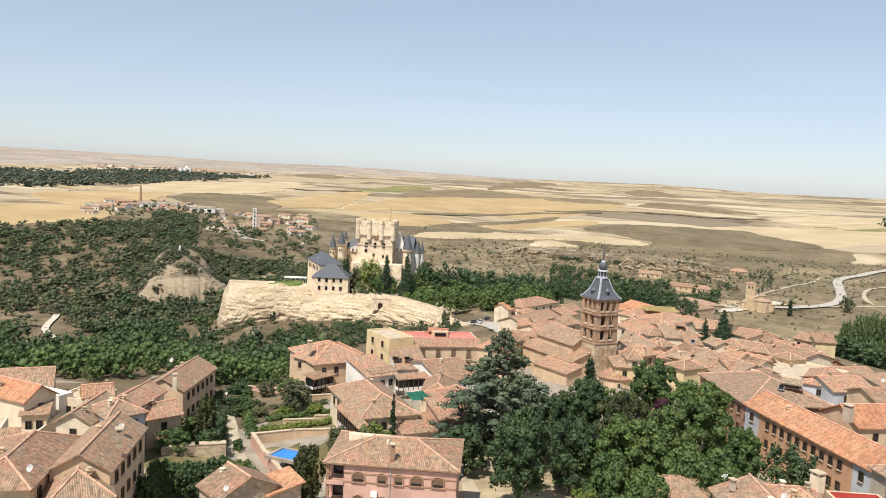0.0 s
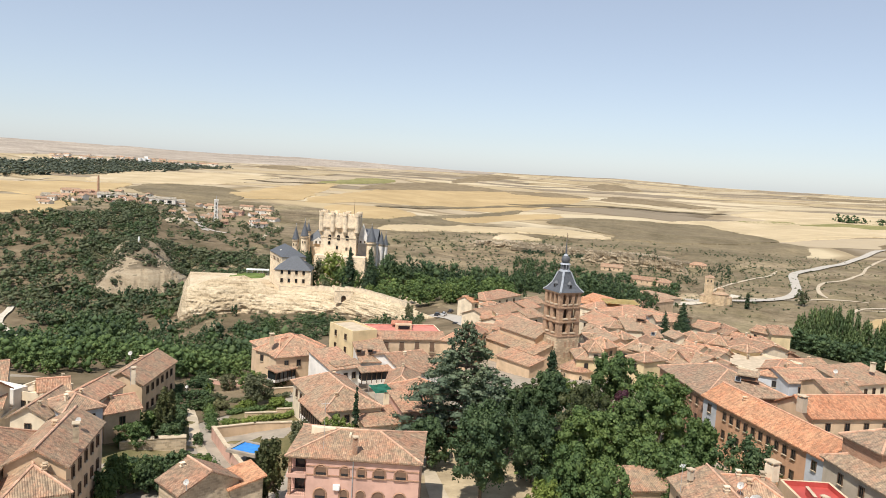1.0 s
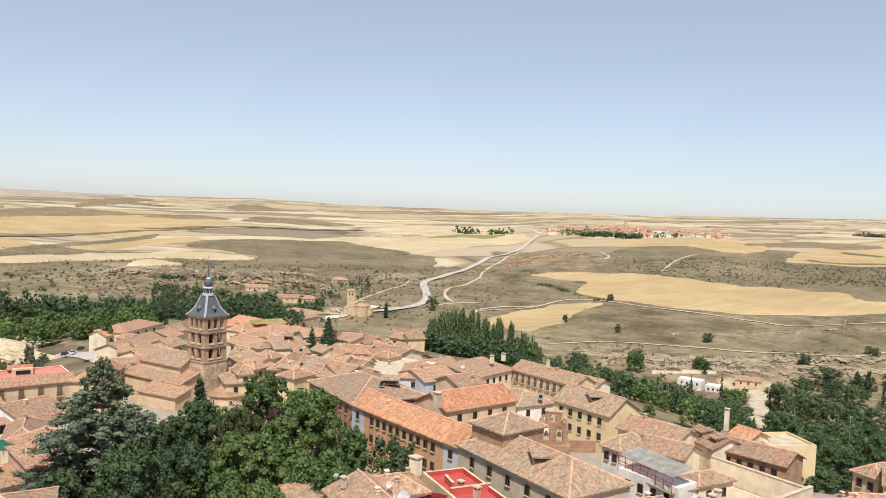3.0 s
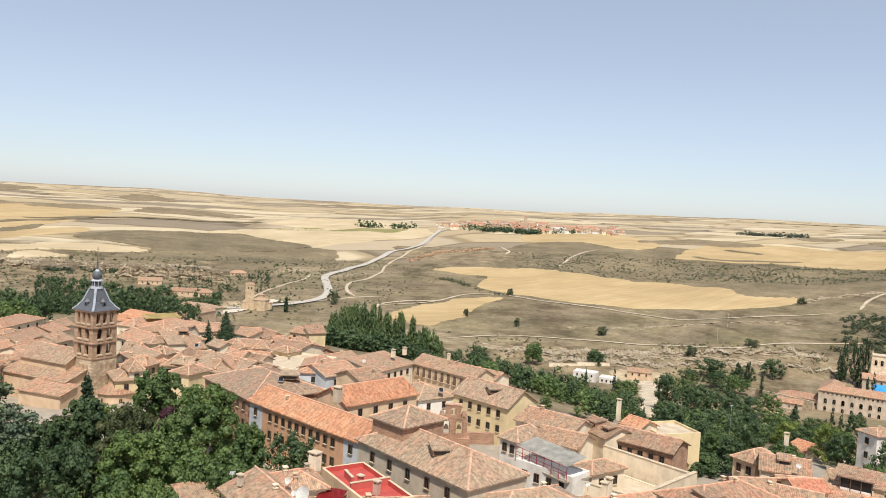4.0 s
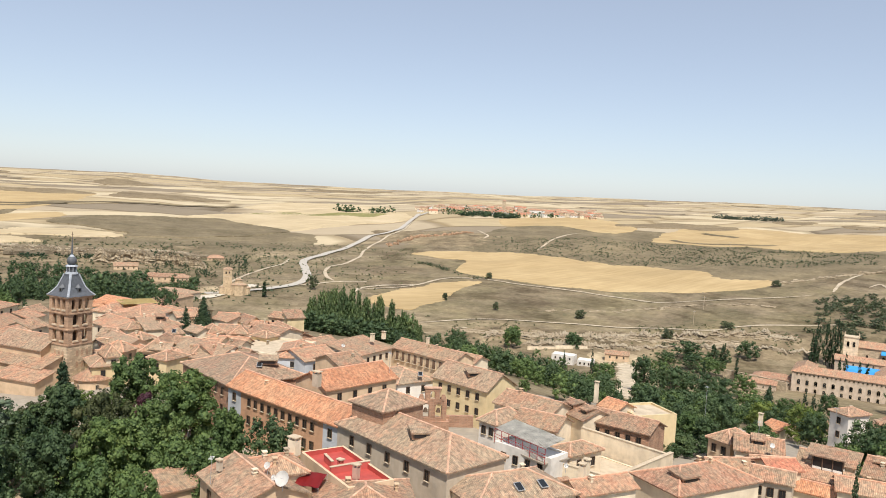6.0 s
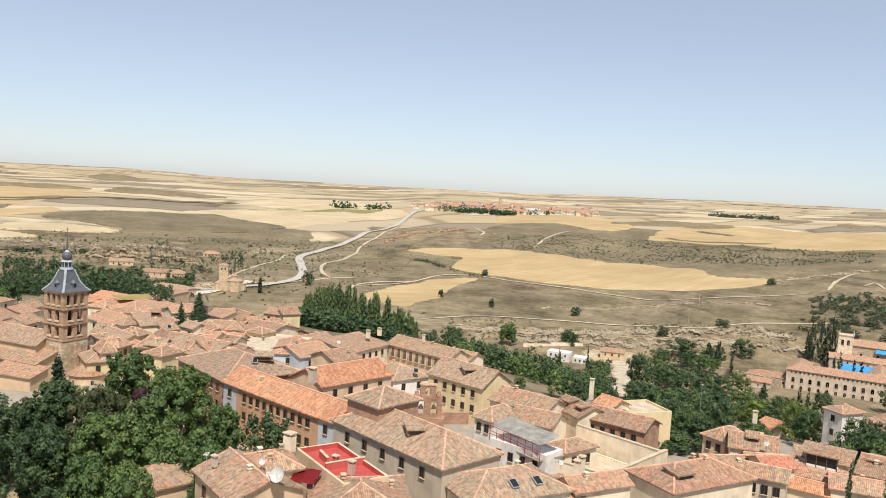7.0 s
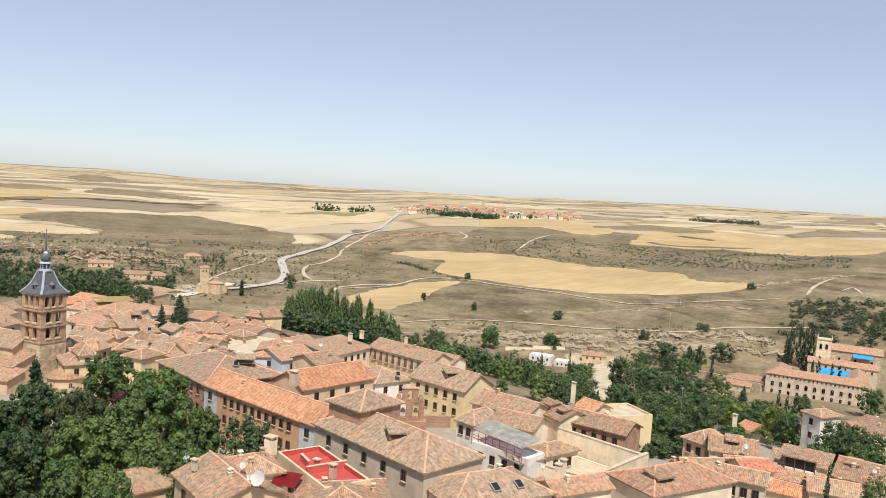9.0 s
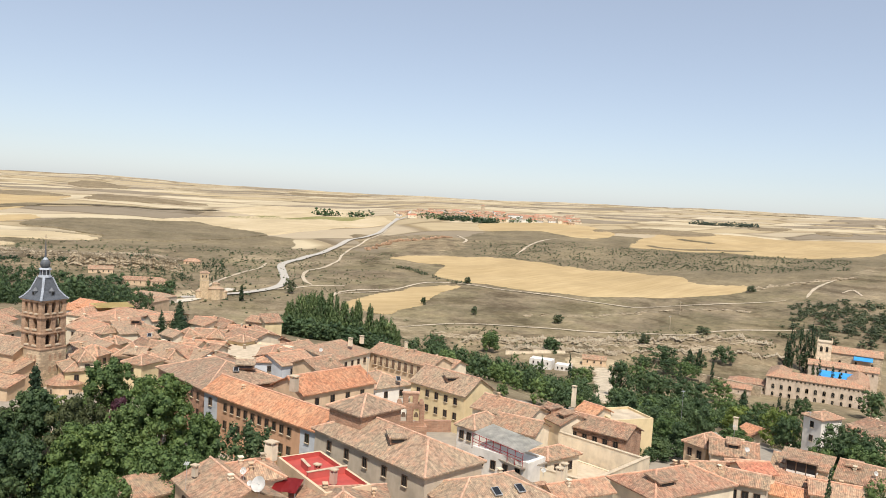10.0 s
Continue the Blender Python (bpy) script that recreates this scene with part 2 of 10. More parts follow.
def far_farmland(name):
    """Ground sheet: dry grazing near the valley, strips of stubble and fallow on the plateau beyond."""
    m, ns, ls, b = nodes_of(name)
    p = world_pos(ns)
    dry = ramp(ns, ls, noise_node(ns, ls, p, 0.009, 7, 0.62), [(0.28, (0.17, 0.138, 0.094)), (0.48, (0.235, 0.19, 0.129)), (0.7, (0.32, 0.262, 0.176))])
    fine = ramp(ns, ls, noise_node(ns, ls, p, 0.2, 7, 0.72), [(0.3, (0.62, 0.6, 0.57)), (0.65, (1.14, 1.12, 1.08))])
    dry = mix(ns, ls, 0.9, dry, fine, "MULTIPLY")
    rough = ramp(ns, ls, noise_node(ns, ls, p, 0.035, 8, 0.75), [(0.36, (0.62, 0.61, 0.59)), (0.52, (0.97, 0.97, 0.97)), (0.66, (1.25, 1.23, 1.18))])
    dry = mix(ns, ls, 0.9, dry, rough, "MULTIPLY")
    sp = ramp(ns, ls, noise_node(ns, ls, p, 0.10, 5, 0.8), [(0.585, (0, 0, 0)), (0.66, (1, 1, 1))])
    where = ramp(ns, ls, noise_node(ns, ls, p, 0.006, 4), [(0.40, (0, 0, 0)), (0.62, (1, 1, 1))])
    dry = mix(ns, ls, math_node(ns, ls, "MULTIPLY", math_node(ns, ls, "MULTIPLY", sp, where), 0.75), dry, (0.085, 0.09, 0.05))
    olive = ramp(ns, ls, noise_node(ns, ls, p, 0.016, 6, 0.7), [(0.44, (0, 0, 0)), (0.60, (1, 1, 1))])
    dry = mix(ns, ls, math_node(ns, ls, "MULTIPLY", olive, 0.55), dry, mix(ns, ls, 1.0, dry, (0.74, 0.80, 0.66), "MULTIPLY"))
    bm_ = ns.new("ShaderNodeMapping")
    bm_.inputs["Scale"].default_value = (0.012, 0.012, 0.42)
    ls.new(p, bm_.inputs["Vector"])
    beds = ramp(ns, ls, noise_node(ns, ls, bm_.outputs[0], 1.0, 7, 0.7), [(0.40, (0.60, 0.57, 0.53)), (0.50, (1, 1, 1)), (0.64, (1.16, 1.13, 1.07))])
    dry = mix(ns, ls, 0.8, dry, beds, "MULTIPLY")
    # plateau strips
    warp = ns.new("ShaderNodeVectorMath")
    wn = ns.new("ShaderNodeTexNoise")
    wn.inputs["Scale"].default_value = 0.0018
    ls.new(p, wn.inputs["Vector"])
    sc = ns.new("ShaderNodeVectorMath")
    sc.operation = "SCALE"
    sc.inputs["Scale"].default_value = 170.0
    ls.new(wn.outputs["Color"], sc.inputs[0])
    ls.new(p, warp.inputs[0])
    ls.new(sc.outputs[0], warp.inputs[1])
    mp = ns.new("ShaderNodeMapping")
    mp.inputs["Rotation"].default_value = (0, 0, 0.28)
    mp.inputs["Scale"].default_value = (0.0030, 0.0080, 0.0)
    ls.new(warp.outputs[0], mp.inputs["Vector"])
    vo = ns.new("ShaderNodeTexVoronoi")
    vo.inputs["Scale"].default_value = 1.0
    ls.new(mp.outputs[0], vo.inputs["Vector"])
    sv = ns.new("ShaderNodeSeparateColor")
    ls.new(vo.outputs["Color"], sv.inputs[0])
    farm = ramp(ns, ls, sv.outputs[0], [(0.0, (0.23, 0.188, 0.135)), (0.17, (0.27, 0.22, 0.155)), (0.19, (0.375, 0.30, 0.19)), (0.46, (0.435, 0.345, 0.21)), (0.48, (0.40, 0.325, 0.225)), (0.74, (0.43, 0.355, 0.245)), (0.76, (0.49, 0.405, 0.27)), (1.0, (0.53, 0.445, 0.31))])
    ve = ns.new("ShaderNodeTexVoronoi")
    ve.feature = "DISTANCE_TO_EDGE"
    ve.inputs["Scale"].default_value = 1.0
    ls.new(mp.outputs[0], ve.inputs["Vector"])
    bank = ramp(ns, ls, ve.outputs["Distance"], [(0.02, (0.58, 0.55, 0.50)), (0.07, (1, 1, 1))])
    farm = mix(ns, ls, 0.85, farm, bank, "MULTIPLY")
    farm = mix(ns, ls, 0.5, farm, ramp(ns, ls, noise_node(ns, ls, p, 0.02, 6, 0.65), [(0.3, (0.78, 0.76, 0.72)), (0.7, (1.08, 1.06, 1.03))]), "MULTIPLY")
    ln = ns.new("ShaderNodeVectorMath")
    ln.operation = "LENGTH"
    ls.new(p, ln.inputs[0])
    edge = math_node(ns, ls, "ADD", ln.outputs["Value"], math_node(ns, ls, "MULTIPLY", noise_node(ns, ls, p, 0.003, 4), 900.0))
    far = ramp(ns, ls, math_node(ns, ls, "MULTIPLY", edge, 1 / 4000), [(0.385, (0, 0, 0)), (0.40, (1, 1, 1))])
    ls.new(mix(ns, ls, far, dry, farm), b.inputs["Base Color"])
    b.inputs["Roughness"].default_value = 0.95
    b.inputs["Specular IOR Level"].default_value = 0.1
    bump(ns, ls, b, noise_node(ns, ls, p, 0.12, 8, 0.7), 0.5, 1.2)
    return m


LAND = far_farmland("dry upland and farmland")
GOLD = crop("golden stubble", (0.42, 0.31, 0.165), (0.49, 0.37, 0.205), 0.5)
PALE = crop("pale straw", (0.48, 0.385, 0.245), (0.56, 0.46, 0.315), 0.3)
FALLOW = dry_land("fallow", (0.24, 0.19, 0.125), (0.19, 0.15, 0.10), (0.30, 0.24, 0.15), spots=0.5)
DRY_BANK = dry_land("dry bank", (0.21, 0.172, 0.125), (0.15, 0.125, 0.09), (0.28, 0.23, 0.165), spots=0.5)
SCRUB = dry_land("thorn scrub", (0.20, 0.165, 0.11), (0.15, 0.125, 0.08), (0.27, 0.22, 0.14), spots=0.9)
GREENISH = dry_land("green fallow", (0.24, 0.23, 0.10), (0.20, 0.20, 0.09), (0.32, 0.29, 0.14))
EARTH = dry_land("bare earth", (0.42, 0.34, 0.23), (0.34, 0.27, 0.18), (0.52, 0.43, 0.30), big=0.05)
WOODLAND_FLOOR = dry_land("woodland floor", (0.175, 0.137, 0.092), (0.115, 0.098, 0.06), (0.27, 0.215, 0.145), spots=0.7, big=0.03)
ROCKY = dry_land("rocky slope", (0.24, 0.19, 0.125), (0.10, 0.08, 0.055), (0.36, 0.29, 0.19), spots=0.9, big=0.06)
GARDEN_SOIL = dry_land("garden soil and grass", (0.19, 0.165, 0.085), (0.11, 0.12, 0.05), (0.27, 0.22, 0.135), spots=0.8, big=0.1)
EARTH_RED = dry_land("reddish eroded earth", (0.36, 0.235, 0.155), (0.25, 0.16, 0.105), (0.45, 0.32, 0.21), big=0.08)
# greyer and pinker than nearer ground: distance haze mixed into the soil colour
PLAIN = dry_land("haze-tinted plain", (0.385, 0.335, 0.29), (0.285, 0.255, 0.225), (0.48, 0.425, 0.37), big=0.006)
LAWN = dry_land("lawn", (0.12, 0.17, 0.05), (0.09, 0.13, 0.04), (0.17, 0.21, 0.07), big=0.08)


def cliff(name, tone=1.0):
    """Bedded limestone: thin level beds, dark cracks, ochre and grey stains."""
    m, ns, ls, b = nodes_of(name)
    p = world_pos(ns)
    mp = ns.new("ShaderNodeMapping")
    mp.inputs["Scale"].default_value = (0.05, 0.05, 0.75)
    ls.new(p, mp.inputs["Vector"])
    beds = noise_node(ns, ls, mp.outputs[0], 1.0, 8, 0.7)
    col = ramp(ns, ls, beds, [(k, scaled(v, tone)) for k, v in ((0.28, (0.33, 0.25, 0.16)), (0.40, (0.50, 0.40, 0.27)), (0.55, (0.60, 0.50, 0.355)), (0.75, (0.68, 0.59, 0.45)))])
    blot = ramp(ns, ls, noise_node(ns, ls, p, 0.11, 7, 0.7), [(0.32, (0.74, 0.70, 0.64)), (0.55, (1.04, 1.02, 0.99))])
    col = mix(ns, ls, 0.85, col, blot, "MULTIPLY")
    fine = noise_node(ns, ls, p, 0.7, 7, 0.75)
    col = mix(ns, ls, 0.7, col, ramp(ns, ls, fine, [(0.34, (0.68, 0.65, 0.61)), (0.55, (1.05, 1.03, 1.0))]), "MULTIPLY")
    ls.new(col, b.inputs["Base Color"])
    b.inputs["Roughness"].default_value = 0.95
    bump(ns, ls, b, math_node(ns, ls, "ADD", beds, fine), 0.9, 1.2)
    return m


ASPHALT = plain("road surface", (0.41, 0.37, 0.315), 0.9, 0, 0.12, 0.3)
TRACK = plain("pale dirt track", (0.45, 0.37, 0.265), 0.95, 0, 0.28, 0.25)
PAVING = plain("paving", (0.30, 0.255, 0.20), 0.9, 0, 0.2, 0.4)
LIMEDUST = plain("white limestone dust", (0.52, 0.46, 0.37), 0.95, 0, 0.12, 0.3)
SAND = plain("sandy terrace floor", (0.48, 0.39, 0.28), 0.9, 0, 0.2, 0.5)
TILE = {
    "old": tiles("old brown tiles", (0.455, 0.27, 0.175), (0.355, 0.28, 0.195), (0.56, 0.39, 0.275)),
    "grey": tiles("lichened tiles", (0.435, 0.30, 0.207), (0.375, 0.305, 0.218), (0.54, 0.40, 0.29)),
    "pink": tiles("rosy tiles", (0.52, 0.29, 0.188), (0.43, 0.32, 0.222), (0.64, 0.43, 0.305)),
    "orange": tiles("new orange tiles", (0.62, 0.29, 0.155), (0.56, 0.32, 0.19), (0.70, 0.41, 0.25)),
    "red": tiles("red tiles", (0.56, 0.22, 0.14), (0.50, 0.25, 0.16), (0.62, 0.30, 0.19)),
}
CAP = plain("ridge tiles", (0.53, 0.32, 0.215), 0.9, 0, 0.4, 1.2)
CAP_ROSY = plain("rosy ridge tiles", (0.58, 0.31, 0.20), 0.9, 0, 0.3, 1.5)
SLATE = plain("blue grey slate", (0.088, 0.094, 0.105), 0.62, 0, 0.25, 1.5)
LEAD = plain("lead sheet", (0.42, 0.44, 0.47), 0.45, 0.3, 0.2, 0.8)
WALLS = {
    "cream": plaster("cream plaster", (0.77, 0.65, 0.48), 0.45),
    "yellow": plaster("yellow plaster", (0.70, 0.56, 0.33), 0.3),
    "white": plaster("white plaster", (0.76, 0.72, 0.66), 0.3),
    "grey": plaster("grey plaster", (0.54, 0.455, 0.35), 0.5),
    "beige": plaster("beige limewash", (0.60, 0.485, 0.375), 0.5),
    "pink": plaster("rose plaster", (0.60, 0.37, 0.29), 0.3),
    "orange": plaster("ochre orange plaster", (0.58, 0.34, 0.205), 0.4),
    "ochre": plaster("ochre plaster", (0.64, 0.47, 0.31), 0.4),
    "stone": masonry("rubble stone", (0.46, 0.37, 0.26), 0.7, 0.35, (0.5, 0.42, 0.31)),
    "honey": masonry("honey stone", (0.56, 0.425, 0.275), 0.8, 0.4, (0.52, 0.41, 0.28), 0.1),
    "brick": masonry("old brick", (0.39, 0.22, 0.142), 0.3, 0.09, (0.42, 0.32, 0.23), 0.2),
    "ashlar": masonry("pale castle stone", (0.80, 0.665, 0.49), 0.9, 0.45, (0.74, 0.62, 0.46), 0.05),
    "bluegrey": plaster("blue grey plaster", (0.50, 0.52, 0.55), 0.3),
    "redwall": plaster("red painted wall", (0.50, 0.10, 0.08), 0.2),
    "blue": plaster("pale blue plaster", (0.45, 0.55, 0.66), 0.3),
}
TIMBER = plain("dark timber", (0.10, 0.06, 0.035), 0.7)
RUSTRED = plain("red roof coating", (0.42, 0.07, 0.055), 0.6, 0, 0.2, 0.6)
STONE_TRIM = plain("stone trim", (0.50, 0.40, 0.28), 0.9, 0, 0.2, 1.0)
SALMON = plain("salmon roof coating", (0.55, 0.20, 0.15), 0.75, 0, 0.25, 0.5)
SHUTTER = plain("brown slatted shutters", (0.16, 0.095, 0.06), 0.75, 0, 0.2, 3.0)
WHITE_PAINT = plain("white paint", (0.78, 0.76, 0.72), 0.6, 0, 0.05, 1.0)
METAL = plain("galvanised metal", (0.50, 0.51, 0.52), 0.45, 0.6, 0.15, 1.0)
CANOPY_SHEET = plain("weathered canopy sheet", (0.50, 0.48, 0.43), 0.6, 0.2, 0.3, 0.6)
GREEN_CLOTH = plain("green awning cloth", (0.03, 0.20, 0.13), 0.8)
BLUE_SHEET = plain("blue tarpaulin", (0.04, 0.27, 0.62), 0.5, 0, 0.15, 0.3)
POOL_WATER = plain("pool water", (0.03, 0.22, 0.62), 0.06, 0, 0.15, 0.8)
STRAW_CLOTH = plain("faded straw canvas", (0.52, 0.405, 0.17), 0.85)
YELLOW_CLOTH = plain("yellow awning cloth", (0.75, 0.45, 0.05), 0.8)
CARS = [plain("car paint", c, 0.3, 0.2, 0.02) for c in ((0.6, 0.6, 0.6), (0.03, 0.03, 0.035), (0.75, 0.75, 0.74), (0.35, 0.03, 0.03))]
GLASS, gns, gls, gb = nodes_of("window glass")
gb.inputs["Base Color"].default_value = (0.018, 0.020, 0.022, 1)
gb.inputs["Roughness"].default_value = 0.12
BARK = plain("bark", (0.12, 0.085, 0.06), 0.95, 0, 0.3, 3.0)
LEAF = {
    "broad": foliage("broad leaves", (0.059, 0.098, 0.037), (0.107, 0.165, 0.059), (0.201, 0.262, 0.098)),
    "deep": foliage("deep green leaves", (0.044, 0.073, 0.037), (0.076, 0.120, 0.056), (0.134, 0.183, 0.085)),
    "cedar": foliage("blue cedar needles", (0.070, 0.100, 0.066), (0.125, 0.165, 0.110), (0.22, 0.26, 0.18)),
    "pine": foliage("cypress needles", (0.027, 0.049, 0.029), (0.049, 0.083, 0.044), (0.085, 0.122, 0.061)),
    "poplar": foliage("poplar leaves", (0.056, 0.090, 0.040), (0.108, 0.160, 0.066), (0.20, 0.25, 0.11)),
    "olive": foliage("dusty olive leaves", (0.090, 0.100, 0.055), (0.145, 0.155, 0.088), (0.22, 0.22, 0.13)),
    "scrub": foliage("holm oak leaves", (0.068, 0.083, 0.049), (0.112, 0.132, 0.076), (0.183, 0.201, 0.116)),
    # greens greyed and flattened: aerial haze put into the distant leaf colour
    "far": foliage("haze-greyed far leaves", (0.070, 0.088, 0.070), (0.090, 0.110, 0.085), (0.115, 0.135, 0.100)),
    "plane": foliage("plane tree leaves", (0.068, 0.112, 0.041), (0.122, 0.181, 0.061), (0.213, 0.275, 0.095)),
    "olive2": foliage("brownish locust leaves", (0.062, 0.072, 0.032), (0.098, 0.110, 0.048), (0.15, 0.155, 0.07)),
    "plum": foliage("purple plum leaves", (0.050, 0.020, 0.032), (0.085, 0.032, 0.050), (0.12, 0.05, 0.07)),
    "lime": foliage("light green leaves", (0.105, 0.150, 0.036), (0.175, 0.225, 0.055), (0.27, 0.30, 0.09)),
}

# ---- the lie of the land: heights by bearing and distance from the viewer's tower ----
BEARINGS = (-28, -20, -13, -4, 6, 14, 22, 31, 39, 48, 59, 67)
NEAR_R = (0, 150, 220, 300, 380, 460, 540)
NEAR_Z = [
    (0, 0, -4, -30, -40, -45, -43), (0, 0, -5, -30, -42, -45, -36), (0, -2, -10, -29, -31.5, -31, -36),
    (0, 0, -6, -18, -25.5, -26, -28), (0, 0, -2, -8, -16, -22, -30), (0, 0, 0, -6, -12, -20, -31),
    (0, 0, -1, -7, -15, -32, -48), (0, 0, -3, -10, -24, -45, -60), (0, -1, -5, -16, -38, -52, -62),
    (0, -2, -8, -24, -42, -55, -60), (0, -2, -10, -28, -45, -57, -58), (0, -2, -12, -30, -45, -55, -58),
]
FAR_R = (620, 700, 800, 950, 1200, 1700, 2400, 4800)
FAR_Z = [
    (-35, -26, -14, -10, -10, -5, 4, 67), (-27, -19, -11, -8, -9, -6, 2, 65), (-32, -27, -25, -26, -12, 0, 5, 53),
    (-40, -36, -32, -23, -14, 0, 6, 55), (-42, -45, -40, -31, -25, -11, 4, 41), (-42, -48, -45, -36, -26, -8, 4, 45),
    (-57, -51, -44, -38, -32, -18, 0, 34), (-58, -47, -44, -41, -26, -8, 4, 33), (-55, -50, -46, -34, -16, 7, 20, 39),
    (-54, -49, -44, -32, -10, 9, 20, 53), (-44, -38, -30, -20, -9, 14, 18, 69), (-52, -33, -21, -8, 0, 17, 24, 75),
]
KNOT_R = np.array(NEAR_R + FAR_R, float)
KNOT_A = np.array(BEARINGS, float)
KNOT_Z = np.array([a + b for a, b in zip(NEAR_Z, FAR_Z)], float)


def _hermite(p0, p1, p2, p3, f):
    return p1 + 0.5 * f * (p2 - p0 + f * (2 * p0 - 5 * p1 + 4 * p2 - p3 + f * (3 * (p1 - p2) + p3 - p0)))


def land(x, y):
    """Ground height at plan points (numpy arrays or numbers)."""
    x, y = np.asarray(x, float), np.asarray(y, float)
    r = np.clip(np.hypot(x, y), 0, 4799)
    a = np.degrees(np.arctan2(x, y))
    a = np.clip(a, KNOT_A[0], KNOT_A[-1] - 1e-6)
    j = np.clip(np.searchsorted(KNOT_A, a, side="right") - 1, 0, len(KNOT_A) - 2)
    f = (a - KNOT_A[j]) / (KNOT_A[j + 1] - KNOT_A[j])
    f = f * f * (3 - 2 * f)
    i = np.clip(np.searchsorted(KNOT_R, r, side="right") - 1, 0, len(KNOT_R) - 2)
    g = (r - KNOT_R[i]) / (KNOT_R[i + 1] - KNOT_R[i])
    top = len(KNOT_R) - 1

    def at(jj):
        p = [KNOT_Z[jj, np.clip(i + k, 0, top)] for k in (-1, 0, 1, 2)]
        cubic = _hermite(*p, g)
        return np.clip(cubic, np.minimum(p[1], p[2]) - 1.5, np.maximum(p[1], p[2]) + 1.5)

    z = at(j) * (1 - f) + at(j + 1) * f
    wild = np.clip((r - 420) / 200, 0, 1)
    z = z + wild * (1.6 * np.sin(x / 61 + 1.3 * np.sin(y / 83)) * np.sin(y / 57 + 0.7) + 0.8 * np.sin(x / 23 + y / 31) * np.sin(y / 19 - x / 41))
    hills = np.clip((r - 1500) / 1500, 0, 1)
    return z + hills * (3 * np.sin(x / 310 + 1) * np.sin(y / 420) + 1.6 * np.sin(x / 170 - y / 240))


def ground_z(x, y):
    return float(land(x, y))


def mesh_object(name, verts, faces, mats, parent=None, smooth=False):
    me = bpy.data.meshes.new(name)
    me.from_pydata([tuple(v) for v in verts], [], faces)
    for m in (mats if isinstance(mats, (list, tuple)) else [mats]):
        me.materials.append(m)
    if smooth:
        me.polygons.foreach_set("use_smooth", [True] * len(me.polygons))
    me.update()
    ob = new(name, me)
    if parent:
        ob.parent = parent
    return ob


def part(name, bm, material, parent, label=""):
    me = bpy.data.meshes.new(name)
    bm.to_mesh(me)
    bm.free()
    for m in (material if isinstance(material, (list, tuple)) else [material]):
        me.materials.append(m)
    ob = new(name, me)
    ob.parent = parent
    return tagged(ob, label)


az = np.radians(np.concatenate([np.arange(-180, -42, 4.0), np.arange(-42, 80, 0.5), np.arange(80, 180, 4.0)]))
rr = np.concatenate([[0.0], np.arange(10, 420, 8.0), np.geomspace(420, 4850, 150)])
A, R = np.meshgrid(az, rr)
X, Y = R * np.sin(A), R * np.cos(A)
Z = land(X, Y)
n = len(az)
verts = np.stack([X, Y, Z], -1).reshape(-1, 3)
faces = [(k * n + i, k * n + (i + 1) % n, (k + 1) * n + (i + 1) % n, (k + 1) * n + i) for k in range(len(rr) - 1) for i in range(n)]
ground = mesh_object("ground", verts, faces, LAND, smooth=True)
tagged(ground, "dry tan upland with scrub, valley sides and far stubble", "ground", kind="structure")


def on_polar(a, r):
    return r * math.sin(radians(a)), r * math.cos(radians(a))


def spline(points, steps=8, closed=False):
    """A smooth plan line through a few plan corners."""
    p = [np.array(q, float) for q in points]
    m = len(p)
    out = []
    for i in range(m if closed else m - 1):
        q = [p[(i + k) % m] if closed else p[min(max(i + k, 0), m - 1)] for k in (-1, 0, 1, 2)]
        out += [_hermite(*q, s / steps) for s in range(steps)]
    return out if closed else out + [p[-1]]


def strip(name, points, width, material, label, category, lift=0.4, parent=None):
    """A road or path laid on the ground along a plan line."""
    line = spline(points, 14)
    vs, fs = [], []
    for i, q in enumerate(line):
        d = line[min(i + 1, len(line) - 1)] - line[max(i - 1, 0)]
        d = d / (np.linalg.norm(d) + 1e-9)
        wide = width
        if material is TRACK:
            wide *= (0.72 + 0.3 * noise.noise(Vector((q[0] / 9, q[1] / 9, 1.7)))) * min(1, 0.35 + i / 12, 0.35 + (len(line) - 1 - i) / 12)
        for k in (-1, -0.33, 0.33, 1):
            x, y = q[0] + d[1] * k * wide / 2, q[1] - d[0] * k * wide / 2
            vs.append((x, y, ground_z(x, y) + lift + 0.0002 * math.hypot(x, y)))
        if i:
            b = 4 * i
            fs += [(b - 4 + k, b + k, b + 1 + k, b - 3 + k) for k in range(3)]
    ob = mesh_object(name, vs, fs, material, parent, True)
    return tagged(ob, label, category, kind="structure")


CROPS = []  # outlines of the sown fields, which bear no bushes


def within(x, y, outline):
    """Does a plan point lie inside an outline?"""
    inside = False
    for (x0, y0), (x1, y1) in zip(outline, outline[1:] + outline[:1]):
        if (y0 > y) != (y1 > y) and x < x0 + (y - y0) / (y1 - y0) * (x1 - x0):
            inside = not inside
    return inside


